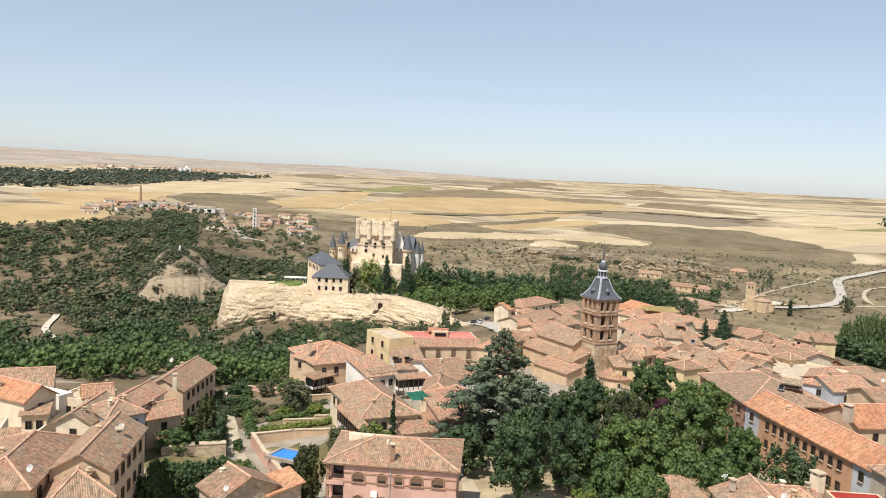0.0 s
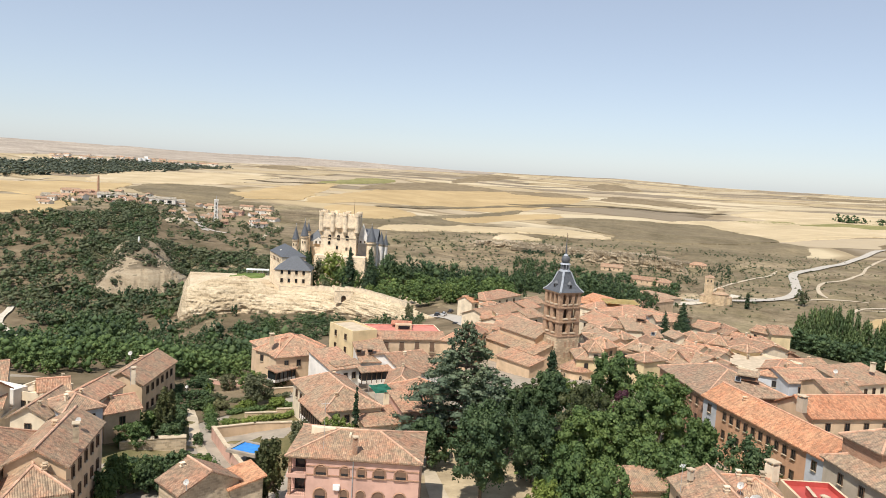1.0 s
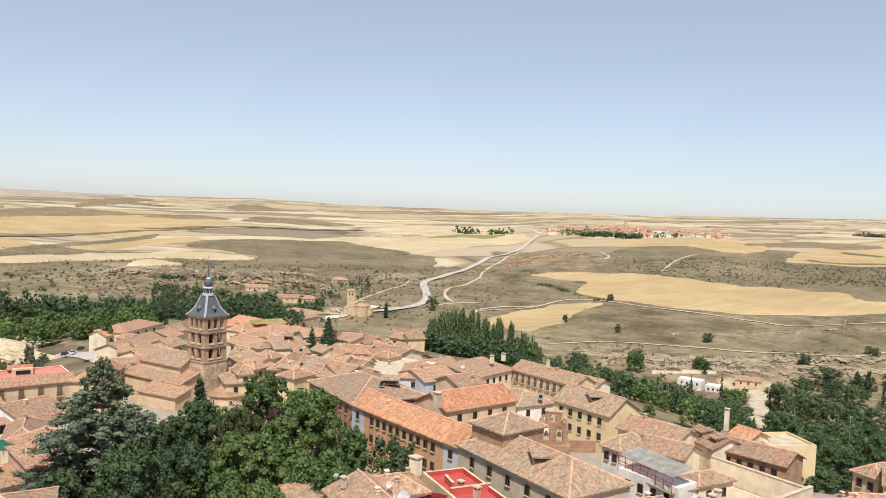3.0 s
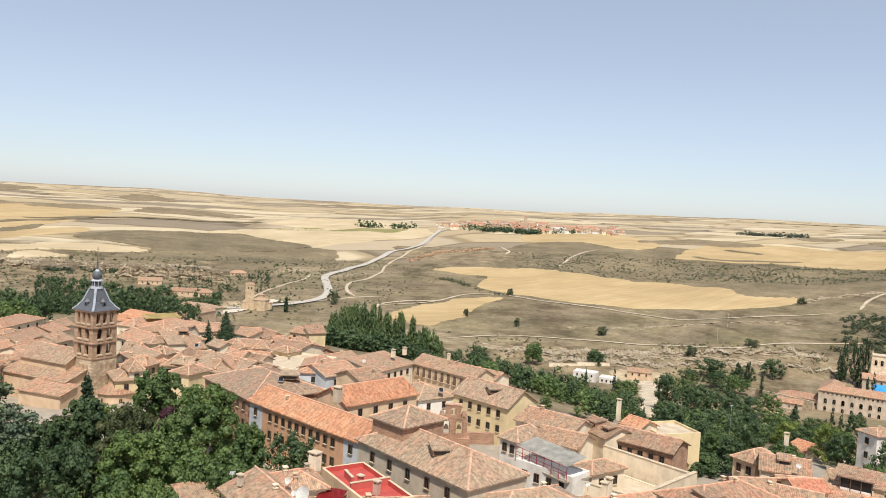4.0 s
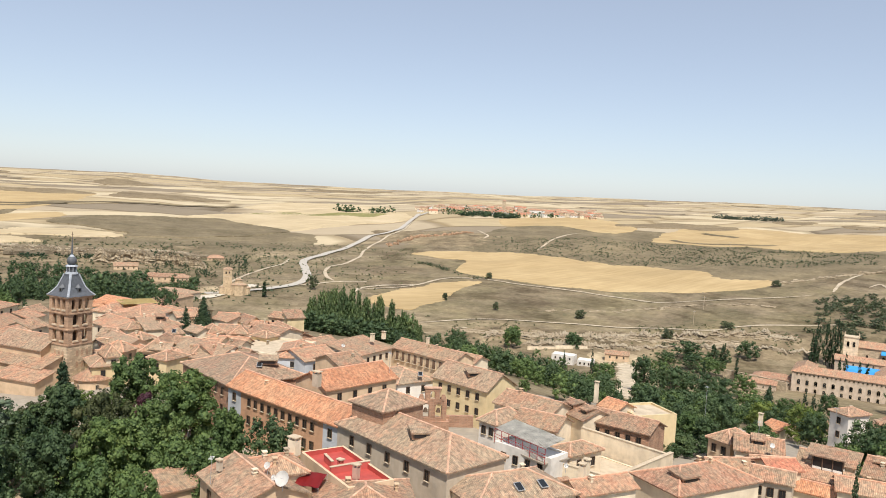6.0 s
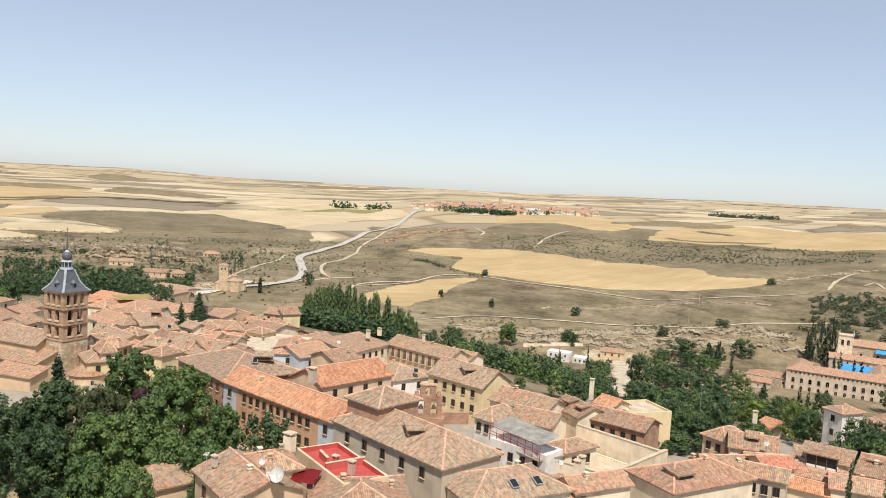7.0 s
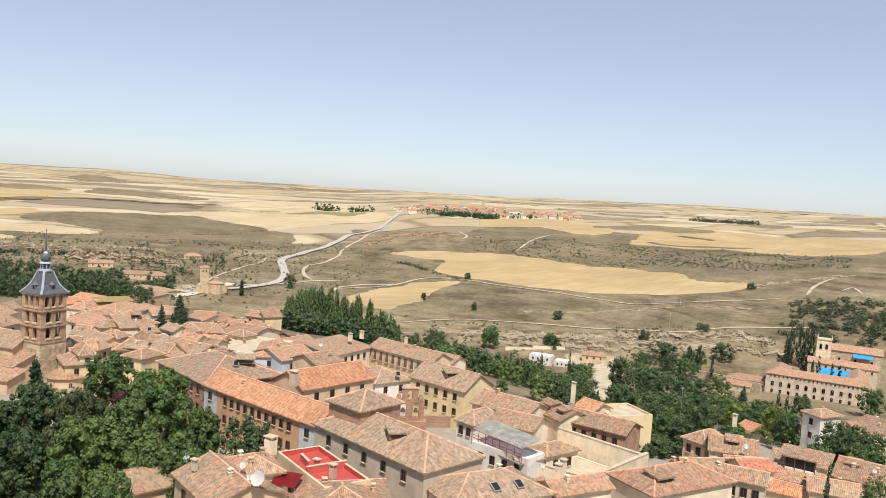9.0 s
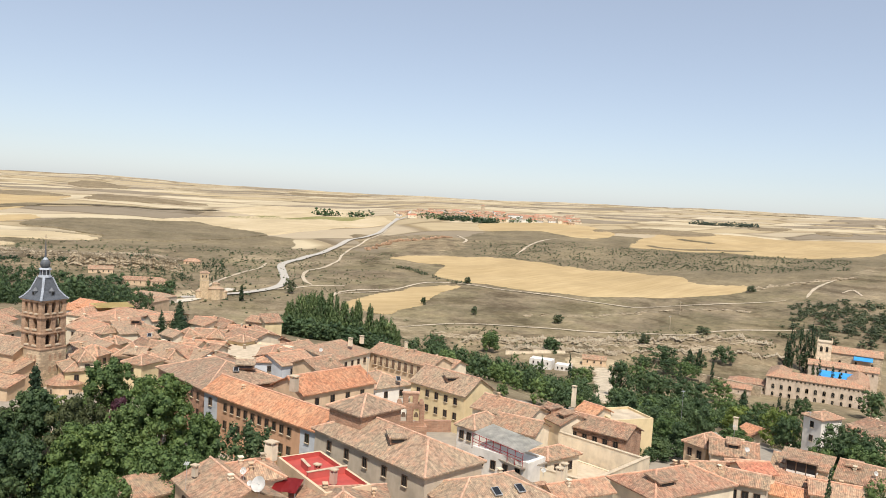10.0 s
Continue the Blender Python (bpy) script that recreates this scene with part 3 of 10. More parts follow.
def patch(name, corners, material, label, category="field", lift=0.14, smooth=True, cell=None):
    """A field: the plan outline filled with a fine net laid over the ground."""
    outline = spline(corners, 9, True) if smooth else [np.array(c, float) for c in corners]
    if smooth and cell is None:
        reach = max(abs(q[0]) + abs(q[1]) for q in outline)
        k = min(7.0, 0.006 * reach)
        outline = [q + k * np.array(noise.noise_vector(Vector((q[0] / (k * 5), q[1] / (k * 5), 1.7)))[:2]) for q in outline]
    if category == "stubble field":
        CROPS.append([(float(q[0]), float(q[1])) for q in corners])
    bm = bmesh.new()
    vs = [bm.verts.new((q[0], q[1], 0)) for q in outline]
    f = bm.faces.new(vs)
    bmesh.ops.triangulate(bm, faces=[f])
    span = max(max(q[0] for q in outline) - min(q[0] for q in outline), max(q[1] for q in outline) - min(q[1] for q in outline))
    size = cell or max(6.0, span / 60)
    for axis in (0, 1):
        lo, hi = min(q[axis] for q in outline), max(q[axis] for q in outline)
        for s in np.arange(lo + size, hi, size):
            co, no = [0, 0, 0], [0, 0, 0]
            co[axis], no[axis] = s, 1
            bmesh.ops.bisect_plane(bm, geom=bm.verts[:] + bm.edges[:] + bm.faces[:], plane_co=co, plane_no=no)
    for v in bm.verts:
        v.co.z = ground_z(v.co.x, v.co.y) + (-0.3 if v.is_boundary and smooth else lift + 0.00012 * math.hypot(v.co.x, v.co.y))
    bmesh.ops.recalc_face_normals(bm, faces=bm.faces[:])
    me = bpy.data.meshes.new(name)
    bm.to_mesh(me)
    bm.free()
    me.materials.append(material)
    return tagged(new(name, me), label, category, kind="structure")

# ---- houses ----
def quad_uv(bm, uvl, face, flat=False):
    """Metres along the eave and up the slope."""
    n = face.normal
    side = Vector((0, 0, 1)).cross(n)
    side = side.normalized() if side.length > 1e-4 else Vector((1, 0, 0))
    up = n.cross(side)
    for l in face.loops:
        l[uvl].uv = (l.vert.co.dot(side), l.vert.co.dot(up))


def box_bm(sx, sy, sz, x=0, y=0, z=0, bm=None):
    """A box on its base z, centred at x, y."""
    bm = bm or bmesh.new()
    m = Matrix.Translation((x, y, z + sz / 2)) @ Matrix.Diagonal((sx, sy, sz, 1))
    bmesh.ops.create_cube(bm, size=1, matrix=m)
    return bm


def tube_bm(a, b, r, seg=6, bm=None):
    """A round bar from a to b."""
    bm = bm or bmesh.new()
    a, b = Vector(a), Vector(b)
    m = Matrix.Translation((a + b) / 2) @ (b - a).to_track_quat("Z", "Y").to_matrix().to_4x4()
    bmesh.ops.create_cone(bm, cap_ends=True, segments=seg, radius1=r, radius2=r, depth=(b - a).length, matrix=m)
    return bm


def roof_faces(kind, w, d, rise, over):
    """Corners and slopes of a roof over a w by d plan, the eave at height 0."""
    x, y = w / 2 + over, d / 2 + over
    drop = -over * rise / (min(w, d) / 2) if kind in "hp" else -over * rise / (d / 2)
    e = [(-x, -y, drop), (x, -y, drop), (x, y, drop), (-x, y, drop)]
    if kind == "g":
        r = [(-x, 0, rise), (x, 0, rise)]
        return e + r, [(0, 1, 5, 4), (2, 3, 4, 5)], [(4, 5)]
    if kind == "h":
        if w >= d:
            k = max(0.3, (w - d) / 2)
            r = [(-k, 0, rise), (k, 0, rise)]
            return e + r, [(0, 1, 5, 4), (1, 2, 5), (2, 3, 4, 5), (3, 0, 4)], [(4, 5), (0, 4), (3, 4), (1, 5), (2, 5)]
        k = (d - w) / 2
        r = [(0, -k, rise), (0, k, rise)]
        return e + r, [(0, 1, 4), (1, 2, 5, 4), (2, 3, 5), (3, 0, 4, 5)], [(4, 5), (0, 4), (1, 4), (2, 5), (3, 5)]
    if kind == "p":
        return e + [(0, 0, rise)], [(0, 1, 4), (1, 2, 4), (2, 3, 4), (3, 0, 4)], [(i, 4) for i in range(4)]
    if kind == "s":
        sl = rise / d
        e = [(-x, -y, -over * sl), (x, -y, -over * sl), (x, y, rise + over * sl), (-x, y, rise + over * sl)]
        return e, [(0, 1, 2, 3)], []
    raise ValueError(kind)


def roof_part(thing, kind, w, d, z, rise, over, tile, name="roof", thick=0.22, caps=True, cap_mat=None, m=None):
    vs, fs, ridges = roof_faces(kind, w, d, rise, over)
    bm = bmesh.new()
    uvl = bm.loops.layers.uv.new("slope")
    top = [bm.verts.new((p[0], p[1], p[2] + thick)) for p in vs]
    low = [bm.verts.new(p) for p in vs]
    made = [bm.faces.new([top[i] for i in f]) for f in fs]
    for f in fs:
        bm.faces.new([low[i] for i in reversed(f)])
    count = {}
    for f in fs:
        for i, j in zip(f, f[1:] + f[:1]):
            count[(i, j)] = 1
    for i, j in list(count):
        if (j, i) not in count:
            bm.faces.new([top[j], top[i], low[i], low[j]])
    bm.normal_update()
    for f in bm.faces:
        quad_uv(bm, uvl, f)
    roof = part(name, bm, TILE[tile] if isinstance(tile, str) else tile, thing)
    roof.location.z = z
    if m:
        roof.matrix_basis = m @ Matrix.Translation((0, 0, z))
    if caps:
        for i, j in ridges:
            a, b = Vector(vs[i]), Vector(vs[j])
            if (a - b).length < 0.8:
                continue
            up = Vector((0, 0, thick + 0.02))
            cap = part("ridge_cap", tube_bm(a + up, b + up, 0.17, 6), cap_mat or (CAP_ROSY if tile in ("pink", "orange", "red") else CAP), roof)
    return roof


WINDOW_MESHES = {}


def window_mesh(w, h, arched=False):
    """A window on a wall whose outside looks along -y: pane, frame, lintel and sill about the opening's middle."""
    key = (round(w, 2), round(h, 2), arched)
    if key not in WINDOW_MESHES:
        made = []
        bm = bmesh.new()
        if arched:
            pts = [(-w / 2, -h / 2), (w / 2, -h / 2)] + [(w / 2 * math.cos(a), h / 2 - w / 2 + w / 2 * math.sin(a)) for a in np.linspace(0, math.pi, 9)]
            f = bm.faces.new([bm.verts.new((x, -0.02, z)) for x, z in pts])
            bmesh.ops.extrude_face_region(bm, geom=[f])
        else:
            box_bm(w, 0.06, h, 0, -0.0, -h / 2, bm)
        made.append(bm)
        bm = bmesh.new()
        t = 0.07
        for sx in (-1, 1):
            box_bm(t, 0.2, h, sx * (w / 2 + t / 2), -0.05, -h / 2, bm)
        if arched:
            prev = None
            for a in np.linspace(0, math.pi, 9):
                q = Vector(((w / 2 + 0.07) * math.cos(a), -0.09, h / 2 - w / 2 + (w / 2 + 0.07) * math.sin(a)))
                if prev:
                    tube_bm(prev, q, 0.1, 4, bm)
                prev = q
        else:
            box_bm(w + 2 * t, 0.2, t, 0, -0.05, h / 2, bm)
        box_bm(0.05, 0.08, h * 0.96, 0, -0.02, -h / 2, bm)
        made.append(bm)
        bm = box_bm(w + 0.24, 0.26, 0.1, 0, -0.1, -h / 2 - 0.1)
        made.append(bm)
        out = []
        for nm, b, mat in zip(("pane", "window_frame", "window_sill"), made, (GLASS, TIMBER if not arched else STONE_TRIM, STONE_TRIM)):
            me = bpy.data.meshes.new(nm)
            b.normal_update()
            b.to_mesh(me)
            b.free()
            me.materials.append(mat)
            out.append((nm, me))
        WINDOW_MESHES[key] = out
    return WINDOW_MESHES[key]


def window(thing, x, y, z, turn, w, h, arched=False, sill=True, frame_mat=None):
    """One window part on a wall at local x, y, z; turn: 0 looks to local -y, 90 to +x."""
    (pn, pm), (fn, fm), (sn, sm) = window_mesh(w, h, arched)
    ob = new("window", fm)
    ob.parent = thing
    ob.matrix_local = pose(x, y, z, 0, 0, turn)
    pane = new("pane", pm)
    pane.parent = ob
    if sill:
        s = new("window_sill", sm)
        s.parent = ob
    return ob


SIDES = {"f": (0, -1, 0), "r": (1, 0, 90), "b": (0, 1, 180), "l": (-1, 0, -90)}


def window_row(thing, w, d, side, n, z, ww, wh, arched=False, span=0.86, first=None):
    sx, sy, turn = SIDES[side]
    length = w if side in "fb" else d
    for i in range(n):
        s = (i + 0.5) / n * length * span - length * span / 2
        if side in "fb":
            window(thing, s if side == "f" else -s, sy * (d / 2 + 0.02), z, turn, ww, wh, arched)
        else:
            window(thing, sx * (w / 2 + 0.02), s * sx, z, turn, ww, wh, arched)


CHIMNEY = {}


def chimney(thing, x, y, z, h=1.6, s=0.55, wall="cream"):
    key = (round(h, 1), round(s, 2), wall)
    if key not in CHIMNEY:
        bm = box_bm(s, s * 1.3, h)
        box_bm(s + 0.2, s * 1.3 + 0.2, 0.12, 0, 0, h, bm)
        box_bm(s * 0.7, s, 0.3, 0, 0, h + 0.12, bm)
        box_bm(s + 0.25, s * 1.3 + 0.25, 0.1, 0, 0, h + 0.42, bm)
        me = bpy.data.meshes.new("chimney")
        bm.to_mesh(me)
        bm.free()
        me.materials.append(WALLS[wall])
        CHIMNEY[key] = me
    ob = new("chimney", CHIMNEY[key])
    ob.parent = thing
    ob.location = (x, y, z)
    return ob


LABELS = {"g": "gabled", "h": "hipped", "p": "pyramid-roofed", "s": "lean-to", "f": "flat-roofed"}
ROOFS = {"old": "old brown tiles", "grey": "lichened grey-brown tiles", "pink": "rosy clay tiles", "orange": "bright orange tiles", "red": "red tiles"}
WORDS = {"bluegrey": "blue-grey", "grey": "grey-beige", "stone": "rubble-stone", "brick": "brown brick", "ashlar": "pale stone"}
house_rng = random.Random(7)


TERRACES = {"white": WHITE_PAINT, "red": RUSTRED, "salmon": SALMON}


BALUSTER = []


def balusters(owner, x, y, z, length, n):
    """A handrail on thin upright bars, as parts of a balcony."""
    part("handrail", box_bm(length + 0.06, 0.05, 0.05, x, y, z + 0.9), TIMBER, owner)
    for k in range(n):
        if not BALUSTER:
            bar = part("baluster", box_bm(0.035, 0.035, 0.9), TIMBER, owner)
            BALUSTER.append(bar.data)
        else:
            bar = new("baluster", BALUSTER[0])
            bar.parent = owner
        bar.matrix_local = pose(x - length / 2 + length * k / (n - 1), y, z)


def shutter_row(thing, w, d, n, z):
    """Tall balcony doors with brown shutters and thin railings along the front."""
    for i in range(n):
        x = ((i + 0.5) / n - 0.5) * 0.9 * w
        door = part("shutter_door", box_bm(1.15, 0.1, 2.4, x, -d / 2 - 0.03, z - 1.2), SHUTTER, thing)
        for s in (-1, 1):
            part("jamb", box_bm(0.14, 0.16, 2.5, x + s * 0.65, -d / 2 - 0.05, z - 1.2), STONE_TRIM, door)
        part("balcony_slab", box_bm(1.7, 0.5, 0.12, x, -d / 2 - 0.25, z - 1.32), STONE_TRIM, door)
        balusters(door, x, -d / 2 - 0.47, z - 1.2, 1.6, 8)


def attic_floor(thing):
    return 7.07 - thing.matrix_world.translation.z


def arch_bm(w, h):
    """A thin round-headed panel about its middle, face to -y."""
    bm = bmesh.new()
    pts = [(-w / 2, -h / 2), (w / 2, -h / 2)] + [(w / 2 * math.cos(a), h / 2 - w / 2 + w / 2 * math.sin(a)) for a in np.linspace(0, math.pi, 9)]
    f = bm.faces.new([bm.verts.new((x, 0, z)) for x, z in pts])
    g = bmesh.ops.extrude_face_region(bm, geom=[f])
    bmesh.ops.translate(bm, verts=[v for v in g["geom"] if isinstance(v, bmesh.types.BMVert)], vec=(0, 0.12, 0))
    bmesh.ops.recalc_face_normals(bm, faces=bm.faces[:])
    return bm


def villa(x, y, w, d, rot, eave):
    """Rose villa: open corner loggia, brick-arched windows with lowered blinds, hipped tile roof."""
    g = min(ground_z(x + sx * w / 2, y + sy * d / 2) for sx in (-1, 1) for sy in (-1, 1)) - 1
    th = new("villa")
    th.matrix_world = pose(x, y, g, 0, 0, rot)
    tagged(th, "rose plastered villa with brick-arched windows and old brown tiles", "house", "houses of the old town")
    H, L, D = eave - g, 2.4, 2.3
    part("wall", box_bm(w - L, d, H, L / 2, 0, 0), WALLS["pink"], th)
    part("wall", box_bm(L - 0.01, d - D, H, -w / 2 + L / 2, D / 2, 0), WALLS["pink"], th)
    roof_part(th, "h", w, d, H, 1.75, 0.45, "old")
    part("eave_beam", box_bm(w, 0.35, 0.35, 0, -d / 2 + 0.1, H - 0.36), WALLS["brick"], th)
    for zz in (H - 2.8, H - 5.8):
        bal = part("balcony", box_bm(L + 0.2, D + 0.2, 0.5, -w / 2 + L / 2 - 0.1, -d / 2 + D / 2 - 0.1, zz - 0.2), WALLS["pink"], th)
        balusters(bal, -w / 2 + 1.2, -d / 2, zz + 0.3, 2.2, 9)
        part("balcony_door", box_bm(1.3, 0.1, 2.1, -w / 2 + 1.2, -d / 2 + D - 0.06, zz + 0.3), GLASS, bal)
    part("corner_post", box_bm(0.4, 0.4, H, -w / 2 + 0.2, -d / 2 + 0.2, 0), WALLS["brick"], th)
    for zz in (H - 1.35, H - 2.55):
        part("string_course", box_bm(w - L, 0.1, 0.16, L / 2, -d / 2 - 0.04, zz), WALLS["brick"], th)
    for px_, ww in ((-4.4, 1.45), (-1.2, 0.95), (1.05, 0.95), (3.45, 1.45), (6.35, 1.45)):
        for zz in (H - 1.75, H - 5.0):
            ring = bmesh.new()
            prev = None
            for a in np.linspace(-0.5, math.pi + 0.5, 15):
                flat = Vector(((ww / 2 + 0.12) * math.cos(a), 0, 0.62 - ww / 2 + (ww / 2 + 0.12) * math.sin(a)))
                if a < 0 or a > math.pi:
                    flat = Vector((math.copysign(ww / 2 + 0.12, math.cos(a)), 0, -0.7 if a in (-0.5, math.pi + 0.5) else 0.55 - ww / 2))
                if prev is not None and (flat - prev).length > 0.02:
                    tube_bm(prev, flat, 0.13, 4, ring)
                prev = flat
            win = part("window", ring, WALLS["brick"], th)
            win.matrix_local = pose(px_, -d / 2 - 0.04, zz)
            part("blind", arch_bm(ww, 1.3), SHUTTER, win).matrix_local = pose(0, -0.03, 0)
            part("pane", box_bm(ww * 0.92, 0.05, 0.32, 0, -0.06, -0.62), GLASS, win)
            part("window_sill", box_bm(ww + 0.5, 0.3, 0.12, 0, -0.05, -0.8), WALLS["brick"], win)
    part("air_conditioner", box_bm(0.9, 0.4, 0.7, -2.2, -d / 2 - 0.22, H - 4.3), WHITE_PAINT, th)
    part("drainpipe", tube_bm((-0.1, -d / 2 - 0.1, 0), (-0.1, -d / 2 - 0.1, H - 0.3), 0.07, 6), METAL, th)
    part("balcony_parapet", box_bm(5.0, 0.3, 1.1, -4.2, 0.6, H + 0.7), WALLS["cream"], th)
    return th


def house(x, y, w, d, rot, eave, kind, rise, wall, tile, wins="", chims=1, base=None, over=0.45, name="house", label="", extra="", caps=True):
    """A house: walls with gables, a tiled roof, windows side by side, chimneys. wins: 'f5x2' five windows in two storeys on the front;
    front is local -y; rot in degrees. eave: height of the eave in the world."""
    rng = house_rng
    g = min(ground_z(x + sx * w / 2, y + sy * d / 2) for sx in (-1, 1) for sy in (-1, 1)) - 1 if base is None else base
    g = min(g, eave - 3)
    thing = new(name)
    thing.matrix_world = pose(x, y, g, 0, 0, rot)
    tagged(thing, label or f"{WORDS.get(wall, wall)} {LABELS[kind]} town house with {'flat terrace' if kind == 'f' else ROOFS[tile]}", "house", "houses of the old town")
    H = eave - g
    bm = bmesh.new()
    X, Y = w / 2, d / 2
    lo = [bm.verts.new(p) for p in ((-X, -Y, 0), (X, -Y, 0), (X, Y, 0), (-X, Y, 0))]
    tops = [H, H, H, H]
    if kind == "s":
        tops = [H, H, H + rise, H + rise]
    if kind == "f":
        tops = [H + rise] * 4
    hi = [bm.verts.new((v.co.x, v.co.y, t)) for v, t in zip(lo, tops)]
    if kind == "g":
        gl, gr = bm.verts.new((-X, 0, H + rise)), bm.verts.new((X, 0, H + rise))
        bm.faces.new((lo[0], lo[1], hi[1], hi[0]))
        bm.faces.new((lo[1], lo[2], hi[2], gr, hi[1]))
        bm.faces.new((lo[2], lo[3], hi[3], hi[2]))
        bm.faces.new((lo[3], lo[0], hi[0], gl, hi[3]))
    else:
        for i in range(4):
            j = (i + 1) % 4
            bm.faces.new((lo[i], lo[j], hi[j], hi[i]))
        if kind == "f":
            # parapet round a sunken terrace
            t = 0.35
            inn = [bm.verts.new((sx * (X - t), sy * (Y - t), H + rise)) for sx, sy in ((-1, -1), (1, -1), (1, 1), (-1, 1))]
            deep = [bm.verts.new((v.co.x, v.co.y, H)) for v in inn]
            for i in range(4):
                j = (i + 1) % 4
                bm.faces.new((hi[i], hi[j], inn[j], inn[i]))
                bm.faces.new((inn[i], inn[j], deep[j], deep[i])).material_index = 1
            bm.faces.new(deep).material_index = 1
    part("wall", bm, [WALLS[wall], TERRACES[tile]] if tile in ("red", "salmon") and kind == "f" else [WALLS[wall], WALLS[wall]] if kind == "f" else WALLS[wall], thing)
    if kind != "f":
        roof_part(thing, kind, w, d, H, rise, over, tile, caps=caps)
    else:
        fl = part("terrace", box_bm(w - 0.72, d - 0.72, 0.06, 0, 0, H + 0.01), TERRACES.get(tile, SAND), thing)
    for spec in wins.split():
        side = spec[0]
        arched = spec[-1] == "a"
        tall = spec.endswith("d")
        cols, rows = (int(v) for v in spec[1:].rstrip("ad").split("x"))
        for k in range(rows):
            zz = H - 1.75 - 3.3 * k
            if zz < 1.2:
                break
            if tall:
                shutter_row(thing, w, d, cols, zz - 0.2)
            else:
                window_row(thing, w, d, side, cols, zz, 0.88, 1.45, arched)
    for k in range(chims):
        cx, cy = rng.uniform(-0.38, 0.38) * w, rng.uniform(-0.3, 0.3) * d
        if kind in "gh":
            zz = H + rise * max(0.0, 1 - abs(cy) / (d / 2)) - 0.5
            if kind == "h":
                zz = H + min(rise, rise * min((w / 2 - abs(cx)), (d / 2 - abs(cy))) / (min(w, d) / 2)) - 0.5
        elif kind == "p":
            zz = H
        elif kind == "s":
            zz = H + rise * (cy / d + 0.5) - 0.4
        else:
            zz = H
        chimney(thing, cx, cy, zz, rng.uniform(0.7, 1.25), rng.uniform(0.32, 0.46), rng.choice(("cream", "ochre", "ochre", "stone")))
    return thing

# houses above the valley wood
house(-85.4, 154.2, 15.7, 11.0, 22.3, 4, "g", 2.4, "cream", "old", "", 1)
house(-73.8, 134.8, 12.7, 6.2, -23.9, 8, "g", 2.0, "cream", "orange", "r1x1", 1)
house(-71.5, 142.2, 8.7, 3.1, -22.9, 6, "f", 0.3, "white", "white", "", 0)
house(-65.5, 144.2, 7.4, 7.8, -12.5, 5, "f", 0.6, "cream", "cream", "f4x1", 1)
house(-62.9, 143.0, 4.8, 3.8, 28.1, 6, "g", 1.5, "cream", "pink", "f1x1", 1)
house(-56.7, 126.1, 11.4, 5.5, 89.8, 8, "g", 1.6, "cream", "grey", "l1x2", 1)
house(-53.0, 132.2, 15.7, 6.0, 84.5, 8, "g", 1.5, "cream", "pink", "f4x1", 2)
house(-43.4, 99.9, 15.8, 7.0, 96.6, 12, "g", 2, "ochre", "old", "f5x3 l1x1", 1)
house(-50.7, 94.0, 17.1, 8.0, 98.2, 12, "h", 2.0, "ochre", "old", "f4x2", 1)
house(-42.6, 91.8, 6.9, 8.0, 28.7, 10, "h", 2.2, "cream", "old", "f1x1 l1x1", 2)
house(-51.6, 124.9, 6.0, 7.0, 45.1, 9, "h", 1.6, "bluegrey", "grey", "f2x1 r2x2", 2)
house(-52.9, 159.8, 18.6, 8.0, 87.4, 5, "g", 2.2, "ochre", "old", "f6x2", 2)
house(-48.8, 134.9, 6.1, 6.0, 42.8, 5.6, "g", 1.6, "ochre", "pink", "f1x1", 1)
house(-70.1, 118.7, 6.0, 7.2, 18.6, 7, "f", 0.5, "cream", "cream", "", 1)
house(-60.0, 103.9, 5.3, 5.5, 19.3, 9, "s", 2, "ochre", "old", "", 1)
house(-70.6, 130.8, 9.8, 9.6, 5.5, 3, "f", 1.2, "cream", "cream", "", 0)
house(-68.3, 131.7, 3.8, 6.0, 19.0, 6, "s", 1.0, "cream", "old", "f2x1", 0)
# villas and courts below the castle road
villa(-5.0, 108.1, 17.6, 12.0, -3.6, 10.6)
house(-26.8, 191.1, 14.2, 16.8, 30.2, 4, "h", 3, "ochre", "pink", "f4x1", 1)
house(-27.0, 190.7, 8.0, 14.8, -38.9, 4, "h", 2.5, "ochre", "pink", "f2x1", 1)
house(-12.0, 147.5, 20.2, 10.8, -66.2, 6, "h", 2.6, "cream", "old", "f6x1 r4x1", 2)
house(-0.1, 198.8, 22.0, 3.0, 9.9, 6, "s", 1.1, "ochre", "pink", "f5x2d", 0)
attic = house(-1.3, 205.0, 22.0, 9.3, 9.9, 7.0, "f", 0.35, "cream", "salmon", "", 0, label="cream plastered town house with salmon-red roof terrace")
part("attic", box_bm(4.2, 1.8, 1.5, 1.5, -1.0, attic_floor(attic)), WALLS["ochre"], attic)
part("attic_window", box_bm(3.0, 0.1, 0.9, 1.5, -1.95, attic_floor(attic) + 0.3), GLASS, attic)
house(-12.5, 199.7, 12.3, 7.0, -57.0, 8, "f", 0.4, "yellow", "cream", "f2x2", 0)
house(16.8, 206.3, 6.7, 18.3, -21.6, 6, "h", 2.2, "ochre", "pink", "f1x2", 0)
house(-7.7, 190.5, 7.0, 21.0, 11.7, 4, "s", 2.5, "white", "old", "f2x1", 0)
house(-15.1, 177.7, 7.3, 10.7, 34.8, 4, "s", 2, "white", "pink", "f3x1", 0)
house(0.7, 181.5, 9.9, 18.6, 30.9, 4, "g", 2.4, "white", "old", "", 1)
house(0.7, 162.2, 6.3, 13.6, -4.3, 5, "h", 1.8, "cream", "old", "", 1)
